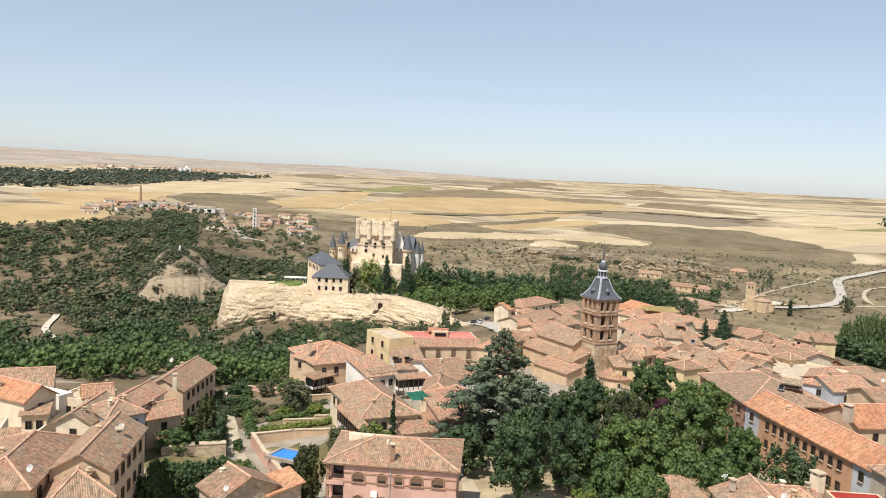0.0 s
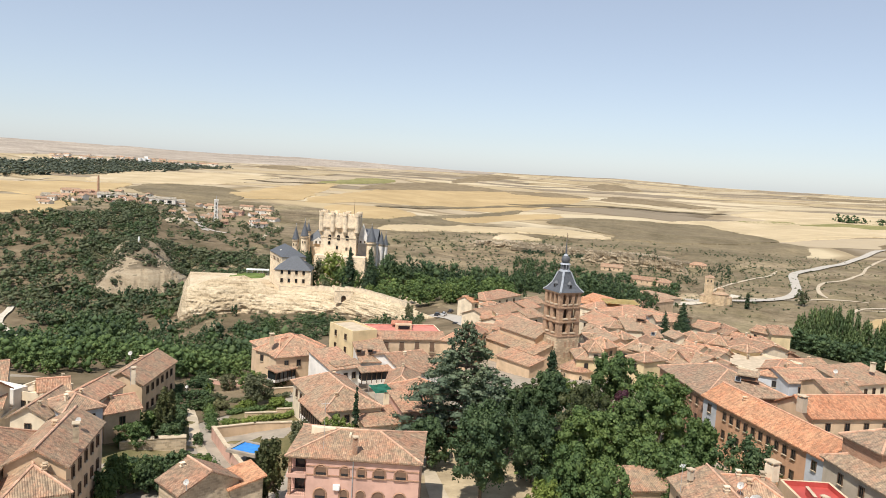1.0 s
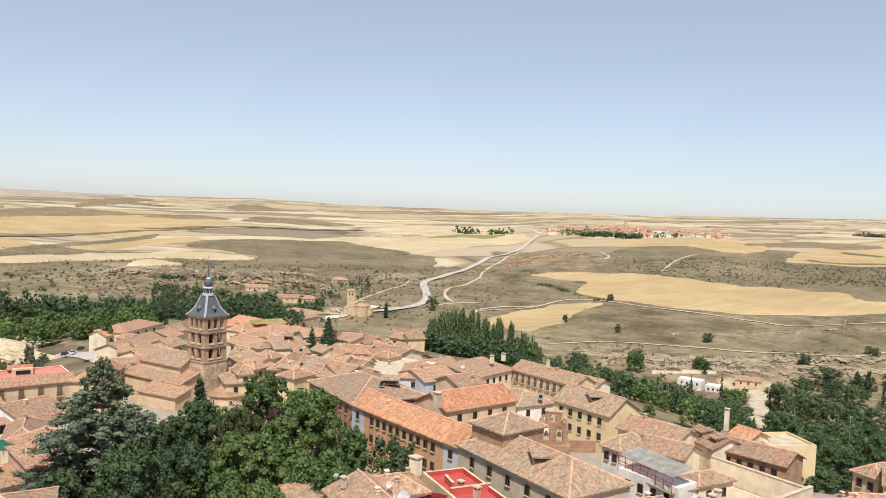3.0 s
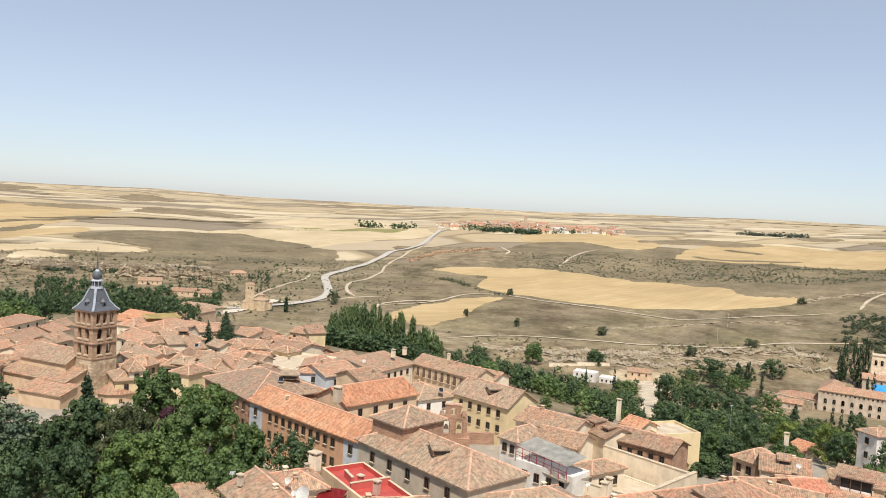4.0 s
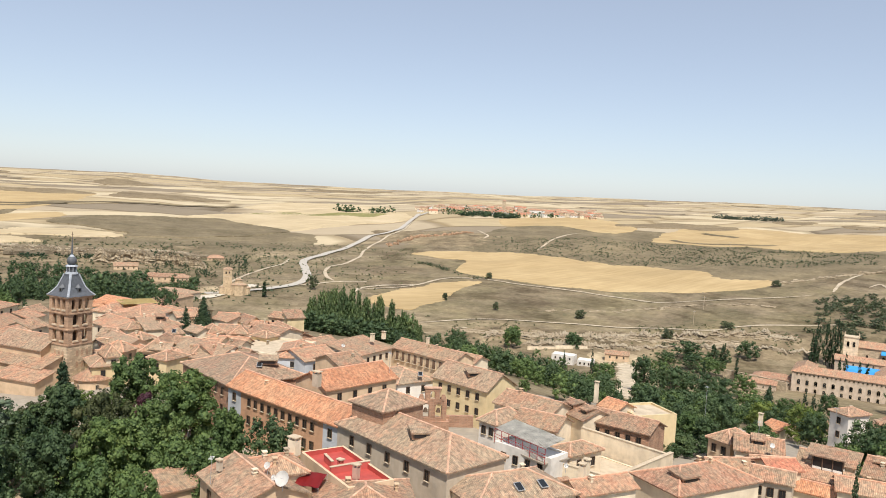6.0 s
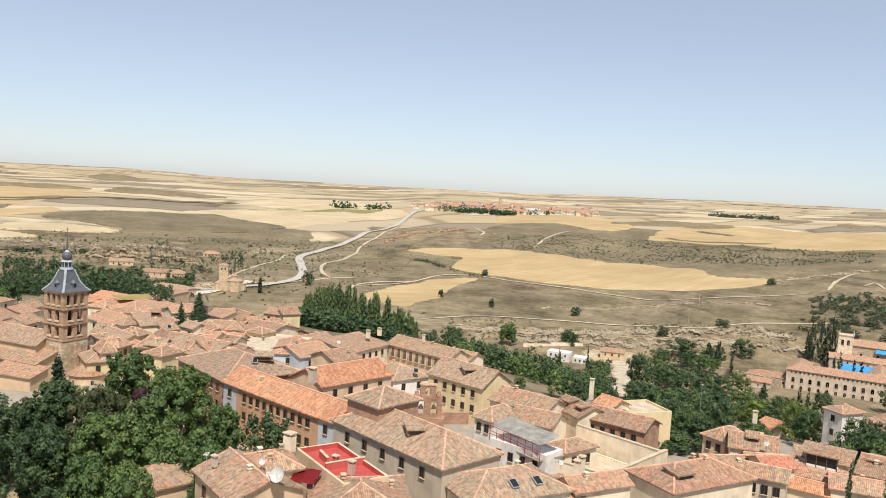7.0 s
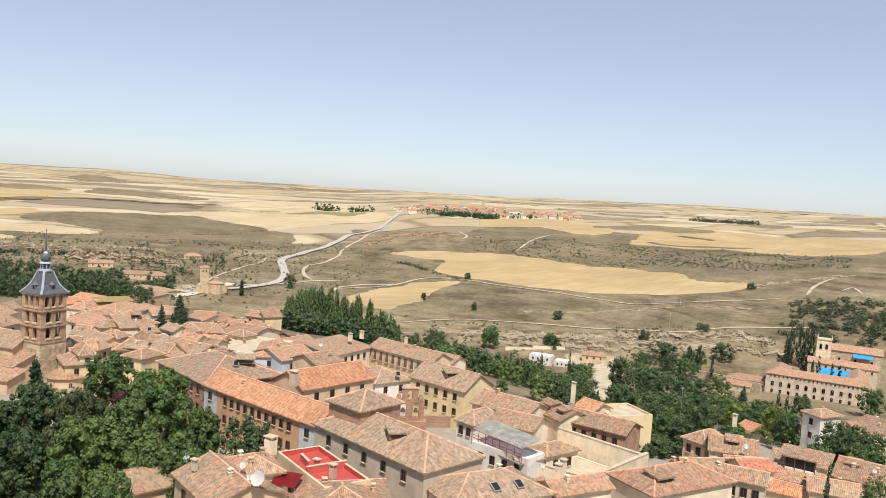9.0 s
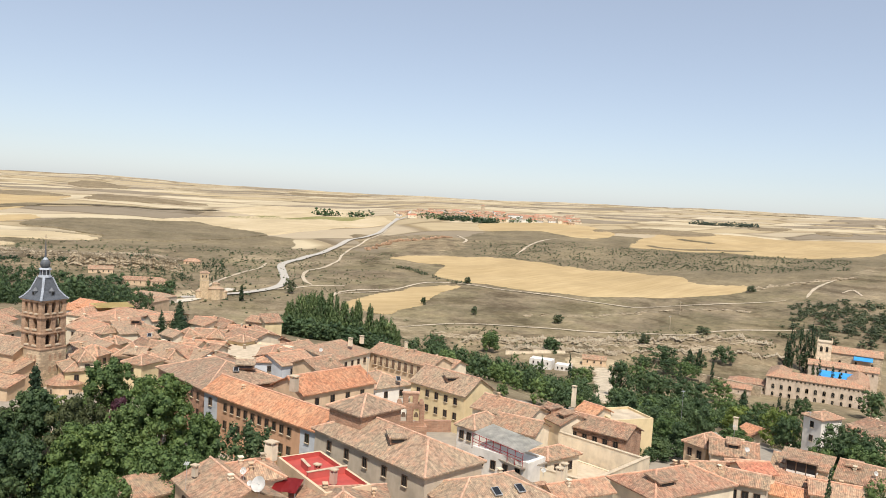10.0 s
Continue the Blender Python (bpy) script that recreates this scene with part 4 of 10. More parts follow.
house(4.2, 153.6, 8.7, 8.9, 35.9, 6, "h", 1.8, "cream", "pink", "f2x1", 1)
house(-3.4, 138.9, 7.0, 6.2, 24.1, 4, "s", 1.2, "cream", "old", "f2x1", 0)
house(2.6, 142.4, 6.1, 7.6, 21.8, 6, "s", 1.5, "pink", "pink", "f1x1", 0)
house(-25.7, 101.9, 5.8, 8.4, -47.8, 7, "g", 2, "stone", "old", "", 1)
house(-21.0, 104.9, 5.5, 4.5, -58.5, 6, "s", 1, "stone", "orange", "", 0)
house(-9.9, 140.9, 6.2, 4.2, -5.7, 5, "s", 0.8, "cream", "old", "f2x1", 0)
# the terrace beside the park and the roofs east of it
house(65.8, 155.0, 22.0, 17.1, -85.8, 10, "h", 3, "brick", "grey", "f7x2", 1)
house(64.4, 126.7, 24.1, 8.0, -79.0, 10.5, "g", 2.2, "orange", "orange", "f10x2", 1)
house(61.7, 140.7, 4.3, 8.0, -78.7, 10.5, "g", 2.2, "bluegrey", "orange", "f1x2", 0)
house(67.1, 113.1, 3.7, 8.0, -78.4, 10.5, "g", 2.2, "bluegrey", "orange", "f1x2", 0)
house(80.6, 137.3, 18.0, 10.0, 8.8, 10.5, "g", 2.4, "ochre", "orange", "f4x1", 0)
house(67.0, 101.2, 7.2, 8.5, -80.3, 16.5, "p", 1.8, "brick", "grey", "", 0)
house(66.9, 92.7, 25.2, 11.0, -84.5, 13, "h", 2.6, "grey", "grey", "f5x1", 0)
house(113.3, 136.2, 16.3, 10.0, -80.4, 7, "g", 3, "yellow", "grey", "f5x2", 0)
house(113.6, 187.6, 17.0, 10.6, 21.8, 4, "s", 2, "cream", "old", "f5x1", 0)
house(130.5, 176.1, 24.1, 8.1, -79.4, 4, "g", 2, "ochre", "old", "f9x1d", 2)
house(104.9, 153.4, 10.1, 12.3, 0.4, 5, "h", 2, "white", "grey", "f2x1", 1)
house(91.0, 93.4, 11.5, 5.0, -78.7, 7.5, "f", 0.4, "white", "white", "f4x1", 0)
house(133.1, 103.5, 9.7, 9.1, -16.9, 6, "f", 0.5, "yellow", "pink", "r2x1", 0)
house(198.4, 77.2, 9.4, 19.5, -110.4, 0, "g", 2.4, "cream", "old", "f2x1", 2)
house(205.8, 72.6, 9.5, 26.0, -100.3, 0, "g", 2.4, "cream", "old", "f1x1 l1x1", 1)
house(203.7, 112.4, 5.5, 10.1, -96.8, -10, "g", 1.5, "cream", "orange", "", 0)
house(228.6, 114.7, 15.7, 8.9, -133.9, -13.5, "s", 1.5, "cream", "pink", "", 0)
house(57.2, 212.8, 13.5, 10.4, -77.6, 5, "g", 2.2, "cream", "grey", "f2x1", 1)
house(48.0, 200.9, 4.5, 8.2, -7.5, 4, "g", 2.2, "yellow", "grey", "f1x1", 0)
house(63.5, 202.6, 6.1, 13.7, -34.0, 6, "h", 2.5, "cream", "old", "f3x1", 1)
house(72.3, 190.9, 15.8, 15.4, -67.8, 6, "g", 2.4, "white", "grey", "f1x1 l1x1", 2)
house(71.7, 244.9, 5.6, 21.2, -0.6, 4, "g", 2, "cream", "grey", "l2x2", 1)
house(74.6, 244.6, 8.7, 13.8, 21.8, 4, "h", 2, "cream", "old", "f1x1", 1)
house(95.1, 267.9, 5.7, 18.2, -40.0, 2, "g", 2, "ochre", "old", "", 0)
house(102.5, 255.4, 6.8, 15.4, -36.1, 2, "g", 2, "cream", "pink", "f2x1", 1)
house(92.0, 201.0, 19.4, 20.8, -54.3, 4, "f", 0.6, "cream", "cream", "f4x1", 1)
house(101.4, 216.7, 11.3, 16.7, -68.4, 4, "g", 2.2, "cream", "old", "f2x1 r1x1", 1)
house(93.6, 228.4, 9.0, 21.1, -36.5, 3, "g", 2, "cream", "old", "f3x1", 1)
house(110.2, 224.1, 20.9, 10.1, -93.1, 2, "g", 2.2, "brick", "old", "f1x1 l1x1", 1)
house(94.4, 188.4, 7.8, 16.9, -31.9, 5, "h", 1.6, "bluegrey", "pink", "f1x1", 1)
house(95.3, 183.0, 10.5, 12.7, 7.5, 5, "g", 1.8, "bluegrey", "pink", "f2x1 r1x1", 2)
house(93.2, 162.6, 7.7, 8.9, 9.5, 8, "g", 1.6, "ochre", "old", "", 1)
house(83.1, 284.6, 13.7, 19.0, -59.3, 1, "h", 2.2, "white", "pink", "", 0)
house(66.4, 252.0, 13.6, 11.3, -74.8, 3, "g", 2, "cream", "pink", "f2x1", 1)
house(77.4, 299.3, 7.8, 16.3, -55.2, 0, "h", 2, "cream", "pink", "", 0)
house(68.6, 260.2, 8.0, 13.8, 20.5, 3, "g", 2, "cream", "old", "l2x2", 0)
house(84.7, 326.7, 14.7, 11.5, -65.8, -2, "g", 2, "cream", "orange", "", 0)
house(107.9, 203.4, 12.1, 7.8, 15.1, 3, "g", 1.6, "cream", "old", "", 1)
# roofs at the end of the long grey building, round the walled ruin and above the valley
house(111.5, 114.4, 13.2, 9.1, -77.9, 7, "g", 1.9, "cream", "old", "", 1)
house(97.3, 108.1, 4.2, 7.9, -80.9, 8, "h", 1.6, "white", "grey", "f2x1", 0)
house(102.7, 102.7, 8.4, 7.5, -67.5, 8, "g", 1.6, "cream", "old", "", 0)
house(118.9, 107.3, 9.3, 7.6, -99.7, 6.5, "g", 1.6, "cream", "old", "", 0)
house(127.4, 106.2, 4.7, 5.6, -88.4, 7, "g", 1.2, "cream", "orange", "f2x1", 0)
house(122.5, 99.3, 12.7, 7.6, -74.5, 6, "g", 1.6, "brick", "old", "f5x1", 0)
house(99.4, 91.1, 7.7, 4.9, -0.2, 7, "h", 1.0, "cream", "old", "f2x1", 0)
house(103.0, 90.0, 15.0, 17.0, 6.0, 2.6, "f", 0.3, "cream", "cream", "", 0)
house(70.9, 76.6, 15.2, 9.8, -10.0, 10.5, "h", 2.0, "cream", "grey", "", 1)
house(85.6, 73.7, 9.6, 5.1, -10.7, 9, "g", 1.1, "cream", "pink", "", 1)
house(79.3, 75.2, 6.0, 5.0, -10.0, 8.2, "s", 1.0, "cream", "old", "", 0)
house(133.9, 83.4, 4.9, 7.1, -93.4, 6, "h", 1.5, "ochre", "old", "f2x1", 0)
house(130.8, 76.0, 7.8, 7.7, -56.2, 7, "g", 1.6, "cream", "old", "", 1)
house(102.9, 69.4, 16.6, 9.4, -8.4, 8.5, "h", 2.0, "cream", "pink", "", 2)
house(116.0, 64.5, 6.0, 5.9, -64.9, 8, "g", 1.0, "grey", "old", "f3x1", 0)
house(120.9, 66.6, 5.2, 4.9, -28.5, 8.2, "g", 1.0, "cream", "red", "", 0)
house(117.0, 73.0, 8.0, 6.0, -30.0, 6.4, "g", 1.5, "cream", "old", "", 1)
house(124.5, 70.2, 6.0, 5.0, -40.0, 6.6, "g", 1.2, "cream", "grey", "", 0)
house(133.4, 63.8, 7.5, 5.5, -72.7, 8.0, "s", 1.0, "cream", "old", "", 1)
house(127.6, 62.2, 8.0, 3.6, -72.7, 6.2, "s", 1.0, "cream", "pink", "", 0)
house(123.0, 60.5, 7.0, 4.0, -72.7, 5.6, "g", 1.0, "cream", "orange", "", 0)
house(142.1, 57.6, 7.5, 9.9, -75.6, 6, "g", 2.0, "cream", "old", "f2x1", 2)
house(139.5, 68.0, 8.0, 8.0, -70.0, 5.0, "g", 1.6, "cream", "old", "f2x1", 1)
house(126.0, 55.5, 7.0, 6.0, -60.0, 7.2, "g", 1.2, "cream", "pink", "", 1)
house(188.3, 87.1, 5.2, 6.6, -105.9, 3, "h", 1.0, "white", "old", "f1x2 l1x1", 1)
# near roofs
house(39.1, 87.9, 11.8, 9.0, -90.8, 13, "g", 1.8, "ochre", "old", "f2x1", 2)
house(42.8, 88.8, 5.4, 6.0, -10.5, 14.3, "h", 1.2, "cream", "pink", "", 3)
house(33.1, 101.0, 6.6, 5.0, 5.1, 9.5, "s", 1.0, "ochre", "old", "", 0)
house(49.0, 77.9, 11.6, 13.0, -26.6, 12.3, "h", 2.0, "ochre", "old", "", 2)
house(50.6, 85.5, 14.0, 6.3, -93.2, 13.4, "f", 0.7, "ochre", "red", "", 0)
house(140.7, 173.5, 11.0, 7.0, -74.2, 2, "g", 1.5, "cream", "old", "", 1)
# below the castle
house(26.6, 238.7, 6.9, 9.0, -13.5, 1, "g", 1.8, "cream", "old", "", 1)
house(38.3, 337.1, 26.0, 12.0, 49.5, -4, "h", 2, "cream", "pink", "f4x1", 1)
house(32.9, 283.1, 26.1, 10.0, 52.8, -1, "g", 2, "cream", "old", "f2x1 r1x1", 1)
house(33.4, 249.7, 13.5, 10.0, 45.6, 2, "g", 1.8, "cream", "pink", "f3x1", 1)
house(45.4, 298.3, 8.6, 12.0, 48.2, -1, "g", 1.8, "cream", "pink", "", 0)
house(67.6, 258.1, 13.9, 9.0, -67.0, 2, "g", 1.8, "cream", "pink", "f2x1", 1)
house(80.4, 328.1, 8.2, 9.0, -23.0, -3, "g", 1.8, "white", "orange", "", 0)
house(83.5, 313.8, 13.9, 9.0, 36.3, -2, "g", 1.8, "cream", "pink", "f3x1", 1)
house(96.8, 325.4, 19.9, 9.0, 46.6, -3, "g", 1.8, "cream", "old", "f1x1 l1x1", 1)
house(91.0, 288.2, 13.8, 9.0, 37.6, 0, "h", 1.8, "cream", "old", "f2x1", 1)
house(75.3, 249.2, 11.5, 8.0, 30.8, 2, "g", 1.8, "cream", "pink", "f2x1 r1x1", 1)
house(58.5, 210.7, 18.6, 8.0, -84.9, 4, "g", 1.8, "cream", "pink", "f3x1", 1)
house(29.0, 329.1, 8.9, 8.0, 43.3, -5, "g", 1.8, "cream", "orange", "f2x2", 0)
house(85.1, 207.2, 7.5, 9.0, -41.9, 4, "g", 1.8, "cream", "pink", "f2x1", 1)
house(106.1, 238.2, 11.9, 9.0, -59.1, 2, "g", 1.8, "cream", "pink", "f2x1 r1x1", 1)
# the church beside the brick tower
house(31.3, 204.8, 20.8, 6.5, -59.0, 4.4, "s", 2.2, "ochre", "old", "", 0)
house(34.7, 208.5, 15.3, 9.0, -59.1, 7.6, "g", 2.6, "ochre", "grey", "", 0)
house(30.4, 194.7, 12.2, 5.0, -55.4, 2.8, "s", 1.3, "ochre", "pink", "", 0)
house(47.7, 192.0, 8.4, 9.0, -3.2, 5.5, "h", 2.0, "yellow", "grey", "f2x1", 0)
# far bank hamlet
house(229, 724, 32, 10.0, -30, -43, "g", 2.6, "ochre", "old", "f5x1", 0)
house(212, 795, 22, 10.0, -15, -40.5, "g", 2.6, "ochre", "old", "f4x1", 0)
house(240, 712, 13, 12.0, -20, -42.5, "h", 2.6, "ochre", "old", "f3x1", 0)
house(213.6, 648.7, 36.6, 16.0, -57.8, -46, "h", 2.5, "grey", "grey", "", 0)
house(169.4, 641.2, 32.6, 14.0, 21.8, -44, "h", 2.5, "grey", "grey", "", 0)
house(191.3, 590.4, 35.8, 14.0, 38.4, -42, "h", 2.5, "ochre", "old", "", 0)
house(318, 838, 17, 10.0, -25, -38, "h", 2.6, "ochre", "pink", "f4x1", 0)
house(349.7, 941.7, 49.7, 12.0, -73.8, -46, "g", 2.5, "stone", "pink", "f3x1", 0)
house(353.9, 1029.3, 77.8, 8.0, 58.0, -44, "h", 2.5, "stone", "old", "", 0)
house(419, 352, 16.0, 8.0, -50, -55.5, "g", 1.8, "ochre", "old", "f3x1", 0)
house(378, 362, 15.0, 9.0, -60, -54.5, "f", 0.5, "white", "white", "f4x1", 0)
house(386, 350, 10.0, 8.0, -60, -56.5, "f", 0.5, "white", "white", "f3x1", 0)
# small roofs among the town
house(81.1, 225.1, 6.3, 5.0, -76.0, 4.8, "g", 1.2, "cream", "grey", "f2x1", 1)
house(52.5, 200.6, 5.3, 6.0, 39.7, 6.5, "h", 1.8, "ochre", "pink", "f1x1", 1)
house(56.8, 225.5, 4.8, 5.0, -49.5, 5.1, "g", 1.8, "yellow", "grey", "f2x1", 1)
house(118.4, 247.3, 6.8, 7.0, -58.8, 3.4, "g", 1.2, "ochre", "old", "f2x1", 0)
house(78.6, 203.7, 5.8, 5.0, -60.7, 6.1, "g", 1.2, "cream", "pink", "", 1)
house(92.0, 220.3, 4.5, 5.0, -30.7, 4.6, "h", 1.8, "ochre", "old", "f1x1", 1)
house(103.1, 239.8, 7.9, 6.0, -84.4, 3.8, "g", 1.8, "yellow", "old", "f1x1", 0)
house(78.5, 258.9, 6.0, 5.0, -49.1, 3, "h", 1.5, "cream", "grey", "f1x1", 1)
house(68.5, 190.2, 3.8, 6.0, -2.2, 6.7, "h", 1.2, "cream", "old", "f1x1", 1)
house(76.0, 200.7, 2.9, 7.0, -6.8, 5.8, "g", 1.2, "yellow", "pink", "f1x1", 0)
house(68.3, 201.3, 3.2, 7.0, -46.7, 6.3, "g", 1.8, "cream", "old", "f1x1", 1)
house(66.8, 241.4, 6.4, 7.0, -76.3, 3.9, "h", 1.5, "cream", "old", "f1x1", 1)
house(80.2, 192.8, 4.2, 5.0, -62.7, 6.8, "g", 1.2, "cream", "old", "f1x1", 1)
house(89.0, 263.1, 6.3, 7.0, 3.3, 2.8, "g", 1.5, "cream", "pink", "f1x1", 1)
house(62.5, 197.5, 4.6, 5.0, -46.8, 6.5, "g", 1.2, "yellow", "grey", "f1x1", 1)
house(72.4, 221.4, 4.1, 5.0, 3.8, 5.4, "s", 1.2, "ochre", "old", "f2x1", 1)
house(96.7, 244.3, 8.0, 5.0, -68.8, 4.1, "s", 1.2, "cream", "old", "", 0)
house(57.8, 225.2, 3.8, 7.0, 4.3, 5.2, "h", 1.5, "cream", "old", "f1x1", 1)
house(66.4, 264.9, 4.4, 7.0, -31.0, 3.4, "h", 1.2, "ochre", "grey", "f1x1", 1)
house(70.9, 186.2, 3.3, 5.0, 13.2, 6.8, "s", 1.8, "cream", "pink", "f1x1", 1)
house(58.8, 182.5, 5.5, 7.0, -61.3, 7.7, "h", 1.2, "yellow", "old", "f1x1", 0)
house(119.8, 241.8, 5.9, 5.0, -6.7, 4.1, "s", 1.8, "yellow", "old", "", 1)
house(77.4, 181.5, 4.6, 5.0, -77.0, 6.6, "g", 1.5, "cream", "old", "f2x1", 1)
house(61.2, 215.2, 5.3, 6.0, 38.9, 5.9, "h", 1.5, "yellow", "old", "f2x1", 1)
house(85.1, 224.5, 4.9, 6.0, 1.3, 4.6, "h", 1.8, "cream", "old", "f2x1", 1)
house(61.8, 187.6, 3.2, 5.0, 12.9, 7, "h", 1.2, "ochre", "old", "f2x1", 1)
house(101.4, 227.8, 4.6, 5.0, -42.9, 4.1, "g", 1.8, "ochre", "pink", "f1x1", 1)
house(50.9, 208.8, 3.2, 7.0, 3.9, 6, "g", 1.5, "cream", "old", "f2x1", 1)
house(95.1, 209.7, 5.7, 5.0, -66.3, 5.2, "h", 1.2, "yellow", "old", "f1x1", 1)
house(47.9, 190.8, 3.2, 6.0, 0.2, 7.7, "h", 1.8, "cream", "old", "f1x1", 0)
house(50.8, 309.8, 9.4, 7.0, 48.1, -1.4, "g", 1.8, "cream", "old", "f1x1", 1)
house(30.7, 235.0, 4.2, 6.0, -34.9, 2.6, "g", 1.8, "cream", "pink", "", 1)
house(36.2, 237.0, 7.9, 5.0, 44.6, 2.6, "g", 1.5, "ochre", "old", "f2x1", 0)
house(29.0, 262.7, 3.8, 6.0, -14.8, 0.5, "s", 1.5, "yellow", "pink", "f1x1", 0)
house(44.7, 270.0, 8.3, 5.0, 43.5, 0.4, "s", 1.8, "cream", "old", "f1x1", 1)
house(34.2, 298.4, 7.7, 5.0, -49.3, -1.5, "h", 1.2, "cream", "pink", "f2x1", 1)
house(34.2, 260.9, 5.3, 7.0, 25.1, 1.2, "s", 1.8, "yellow", "old", "", 0)
house(34.7, 285.1, 4.2, 6.0, 15.7, -0.6, "s", 1.5, "yellow", "grey", "f1x1", 0)

# ---- fields, roads and tracks of the far side ----
patch("woodland_floor", [(-89, 145), (-70, 154), (-59, 171), (-79, 307), (-63, 316), (-40, 253), (-33, 333), (-20, 351), (15, 274), (27, 330), (7, 424), (-26, 453), (-47, 407), (-61, 383), (-91, 381), (-122, 433), (-148, 509), (-154, 585), (-142, 648), (-124, 769), (-174, 790), (-213, 768), (-258, 735), (-307, 727), (-353, 712), (-418, 684)], WOODLAND_FLOOR, "dark leaf-strewn wooded hillside and valley floor", "woodland floor", 0.12)
patch("scrub_slope", [(651, 731), (657, 648), (685, 577), (704, 494), (733, 421), (796, 402), (819, 378), (1053, 426), (1308, 532), (1040, 505), (1011, 593), (975, 679), (951, 752), (1061, 876), (1031, 953), (958, 1021), (859, 997), (699, 859)], SCRUB, "grey-brown slope of thorn scrub above the stubble", "scrub slope", 0.12)
patch("stubble_field", [(580, 839), (637, 817), (694, 780), (714, 734), (732, 661), (763, 596), (759, 532), (737, 480), (764, 446), (741, 430), (680, 426), (646, 468), (617, 515), (584, 566), (563, 612), (551, 659), (548, 703), (600, 747), (577, 780)], GOLD, "golden stubble field with a curved upper edge", "stubble field", 0.42)
patch("stubble_field", [(362, 592), (447, 633), (500, 648), (534, 638), (486, 611), (404, 553), (377, 541), (360, 559)], GOLD, "small golden stubble field beside the track", "stubble field", 0.42)
patch("stubble_field", [(451, 1380), (512, 1384), (551, 1300), (557, 1157), (571, 1146), (657, 1173), (797, 1233), (904, 1315), (950, 1496), (837, 1548), (640, 1514)], PALE, "pale straw field reaching down between scrub slopes", "stubble field", 0.42)
patch("fallow_field", [(640, 1514), (810, 1549), (914, 1485), (852, 1429), (722, 1428)], GREENISH, "thin green fallow strip on the plateau", "fallow field", 0.42)
patch("stubble_field", [(957, 757), (1187, 870), (1317, 836), (1369, 697), (1452, 592), (1216, 494), (1050, 512), (1031, 606), (978, 689)], GOLD, "broad golden stubble field on the plateau edge", "stubble field", 0.42)
patch("stubble_field", [(1031, 1166), (1211, 1064), (1078, 899), (978, 869), (1002, 978), (918, 1036)], GOLD, "narrow golden field beside the village", "stubble field", 0.42)
patch("stubble_field", [(-506, 828), (-451, 910), (-382, 874), (-336, 801), (-325, 731), (-354, 715), (-416, 682)], GOLD, "golden field on top of the wooded hill", "stubble field", 0.42)
patch("stubble_field", [(-122, 1154), (-33, 1208), (7, 1112), (-63, 1010)], GOLD, "golden stubble field behind the keep", "stubble field", 0.42)
patch("stubble_field", [(28, 1072), (117, 1275), (250, 1373), (255, 1295), (149, 1191), (42, 1059)], GOLD, "golden stubble strip on the far slope", "stubble field", 0.42)
patch("stubble_field", [(-163, 1205), (-97, 1525), (106, 2077), (333, 2195), (455, 1972), (230, 1438), (61, 1339), (-25, 1292)], GOLD, "wide golden field on the plateau", "stubble field", 0.42)
patch("stubble_field", [(-277, 1213), (-245, 1492), (-168, 1812), (-157, 1468), (-200, 1220)], GOLD, "golden stubble strip above the far suburb", "stubble field", 0.42)
ROAD = [(240, 655), (280, 657), (300, 658), (337, 674), (360, 701), (384, 753), (409, 807), (429, 831), (495, 894), (555, 947), (633, 1022), (682, 1051), (753, 1116), (865, 1250), (944, 1345)]
strip("road", ROAD, 8.5, ASPHALT, "pale grey country road climbing to the village", "road", 1.0)
strip("track", [(375, 673), (379, 695), (397, 732), (422, 763), (469, 805), (508, 848), (542, 895), (578, 936), (641, 995), (729, 1081), (800, 1160)], 5, TRACK, "pale dirt track beside the road", "track")
strip("track", [(279, 675), (311, 670), (341, 667), (371, 668), (406, 662)], 5, TRACK, "pale farm track before the chapel", "track")
strip("track", [(362, 611), (378, 627), (406, 641), (421, 645), (453, 641)], 5, TRACK, "pale dirt track beside the poplars", "track")
strip("village_street", [(818, 1253), (875, 1279), (929, 1315), (975, 1352), (1016, 1337)], 8, ASPHALT, "pale village street at the plateau edge", "road", 0.5)
strip("track", [(367, 618), (452, 641), (510, 661), (542, 633), (554, 585), (586, 536), (590, 482), (590, 436), (633, 406), (707, 371)], 3.6, TRACK, "long pale dirt track under the stubble field", "track")
strip("track", [(360, 504), (404, 491), (440, 462), (473, 430), (492, 397), (514, 351), (543, 337), (591, 318), (617, 296)], 3.0, TRACK, "worn footpath along the valley side", "track")
patch("stubble_field", [(421, 1345), (650, 1443), (792, 1336), (898, 1293), (784, 1200), (657, 1202), (575, 1144), (548, 1170), (544, 1300), (522, 1376)], PALE, "long pale straw field above the scrub slope", "stubble field", 1.0)
patch("scrub_slope", [(216, 1216), (274, 1278), (349, 1315), (429, 1339), (531, 1373), (536, 1232), (547, 1127), (450, 1073), (368, 1049), (284, 1041), (291, 1095), (255, 1156)], SCRUB, "grey hill of thorn scrub below the stubble", "scrub slope", 1.6)
patch("stubble_field", [(-34, 927), (64, 1052), (135, 1074), (181, 1128), (240, 1120), (281, 1057), (219, 1023), (166, 1036), (60, 985), (10, 918)], PALE, "pale straw field on the slope behind the castle", "stubble field", 1.6)
patch("stubble_field", [(127, 1005), (150, 1008), (169, 981), (137, 958), (100, 945)], PALE, "small pale straw strip below the field", "stubble field", 1.6)
patch("fallow_field", [(-103, 1613), (-45, 2159), (106, 2436), (238, 2267), (344, 2165), (164, 2050), (15, 1769)], FALLOW, "grey ploughed field on the plateau", "fallow field", 0.9)
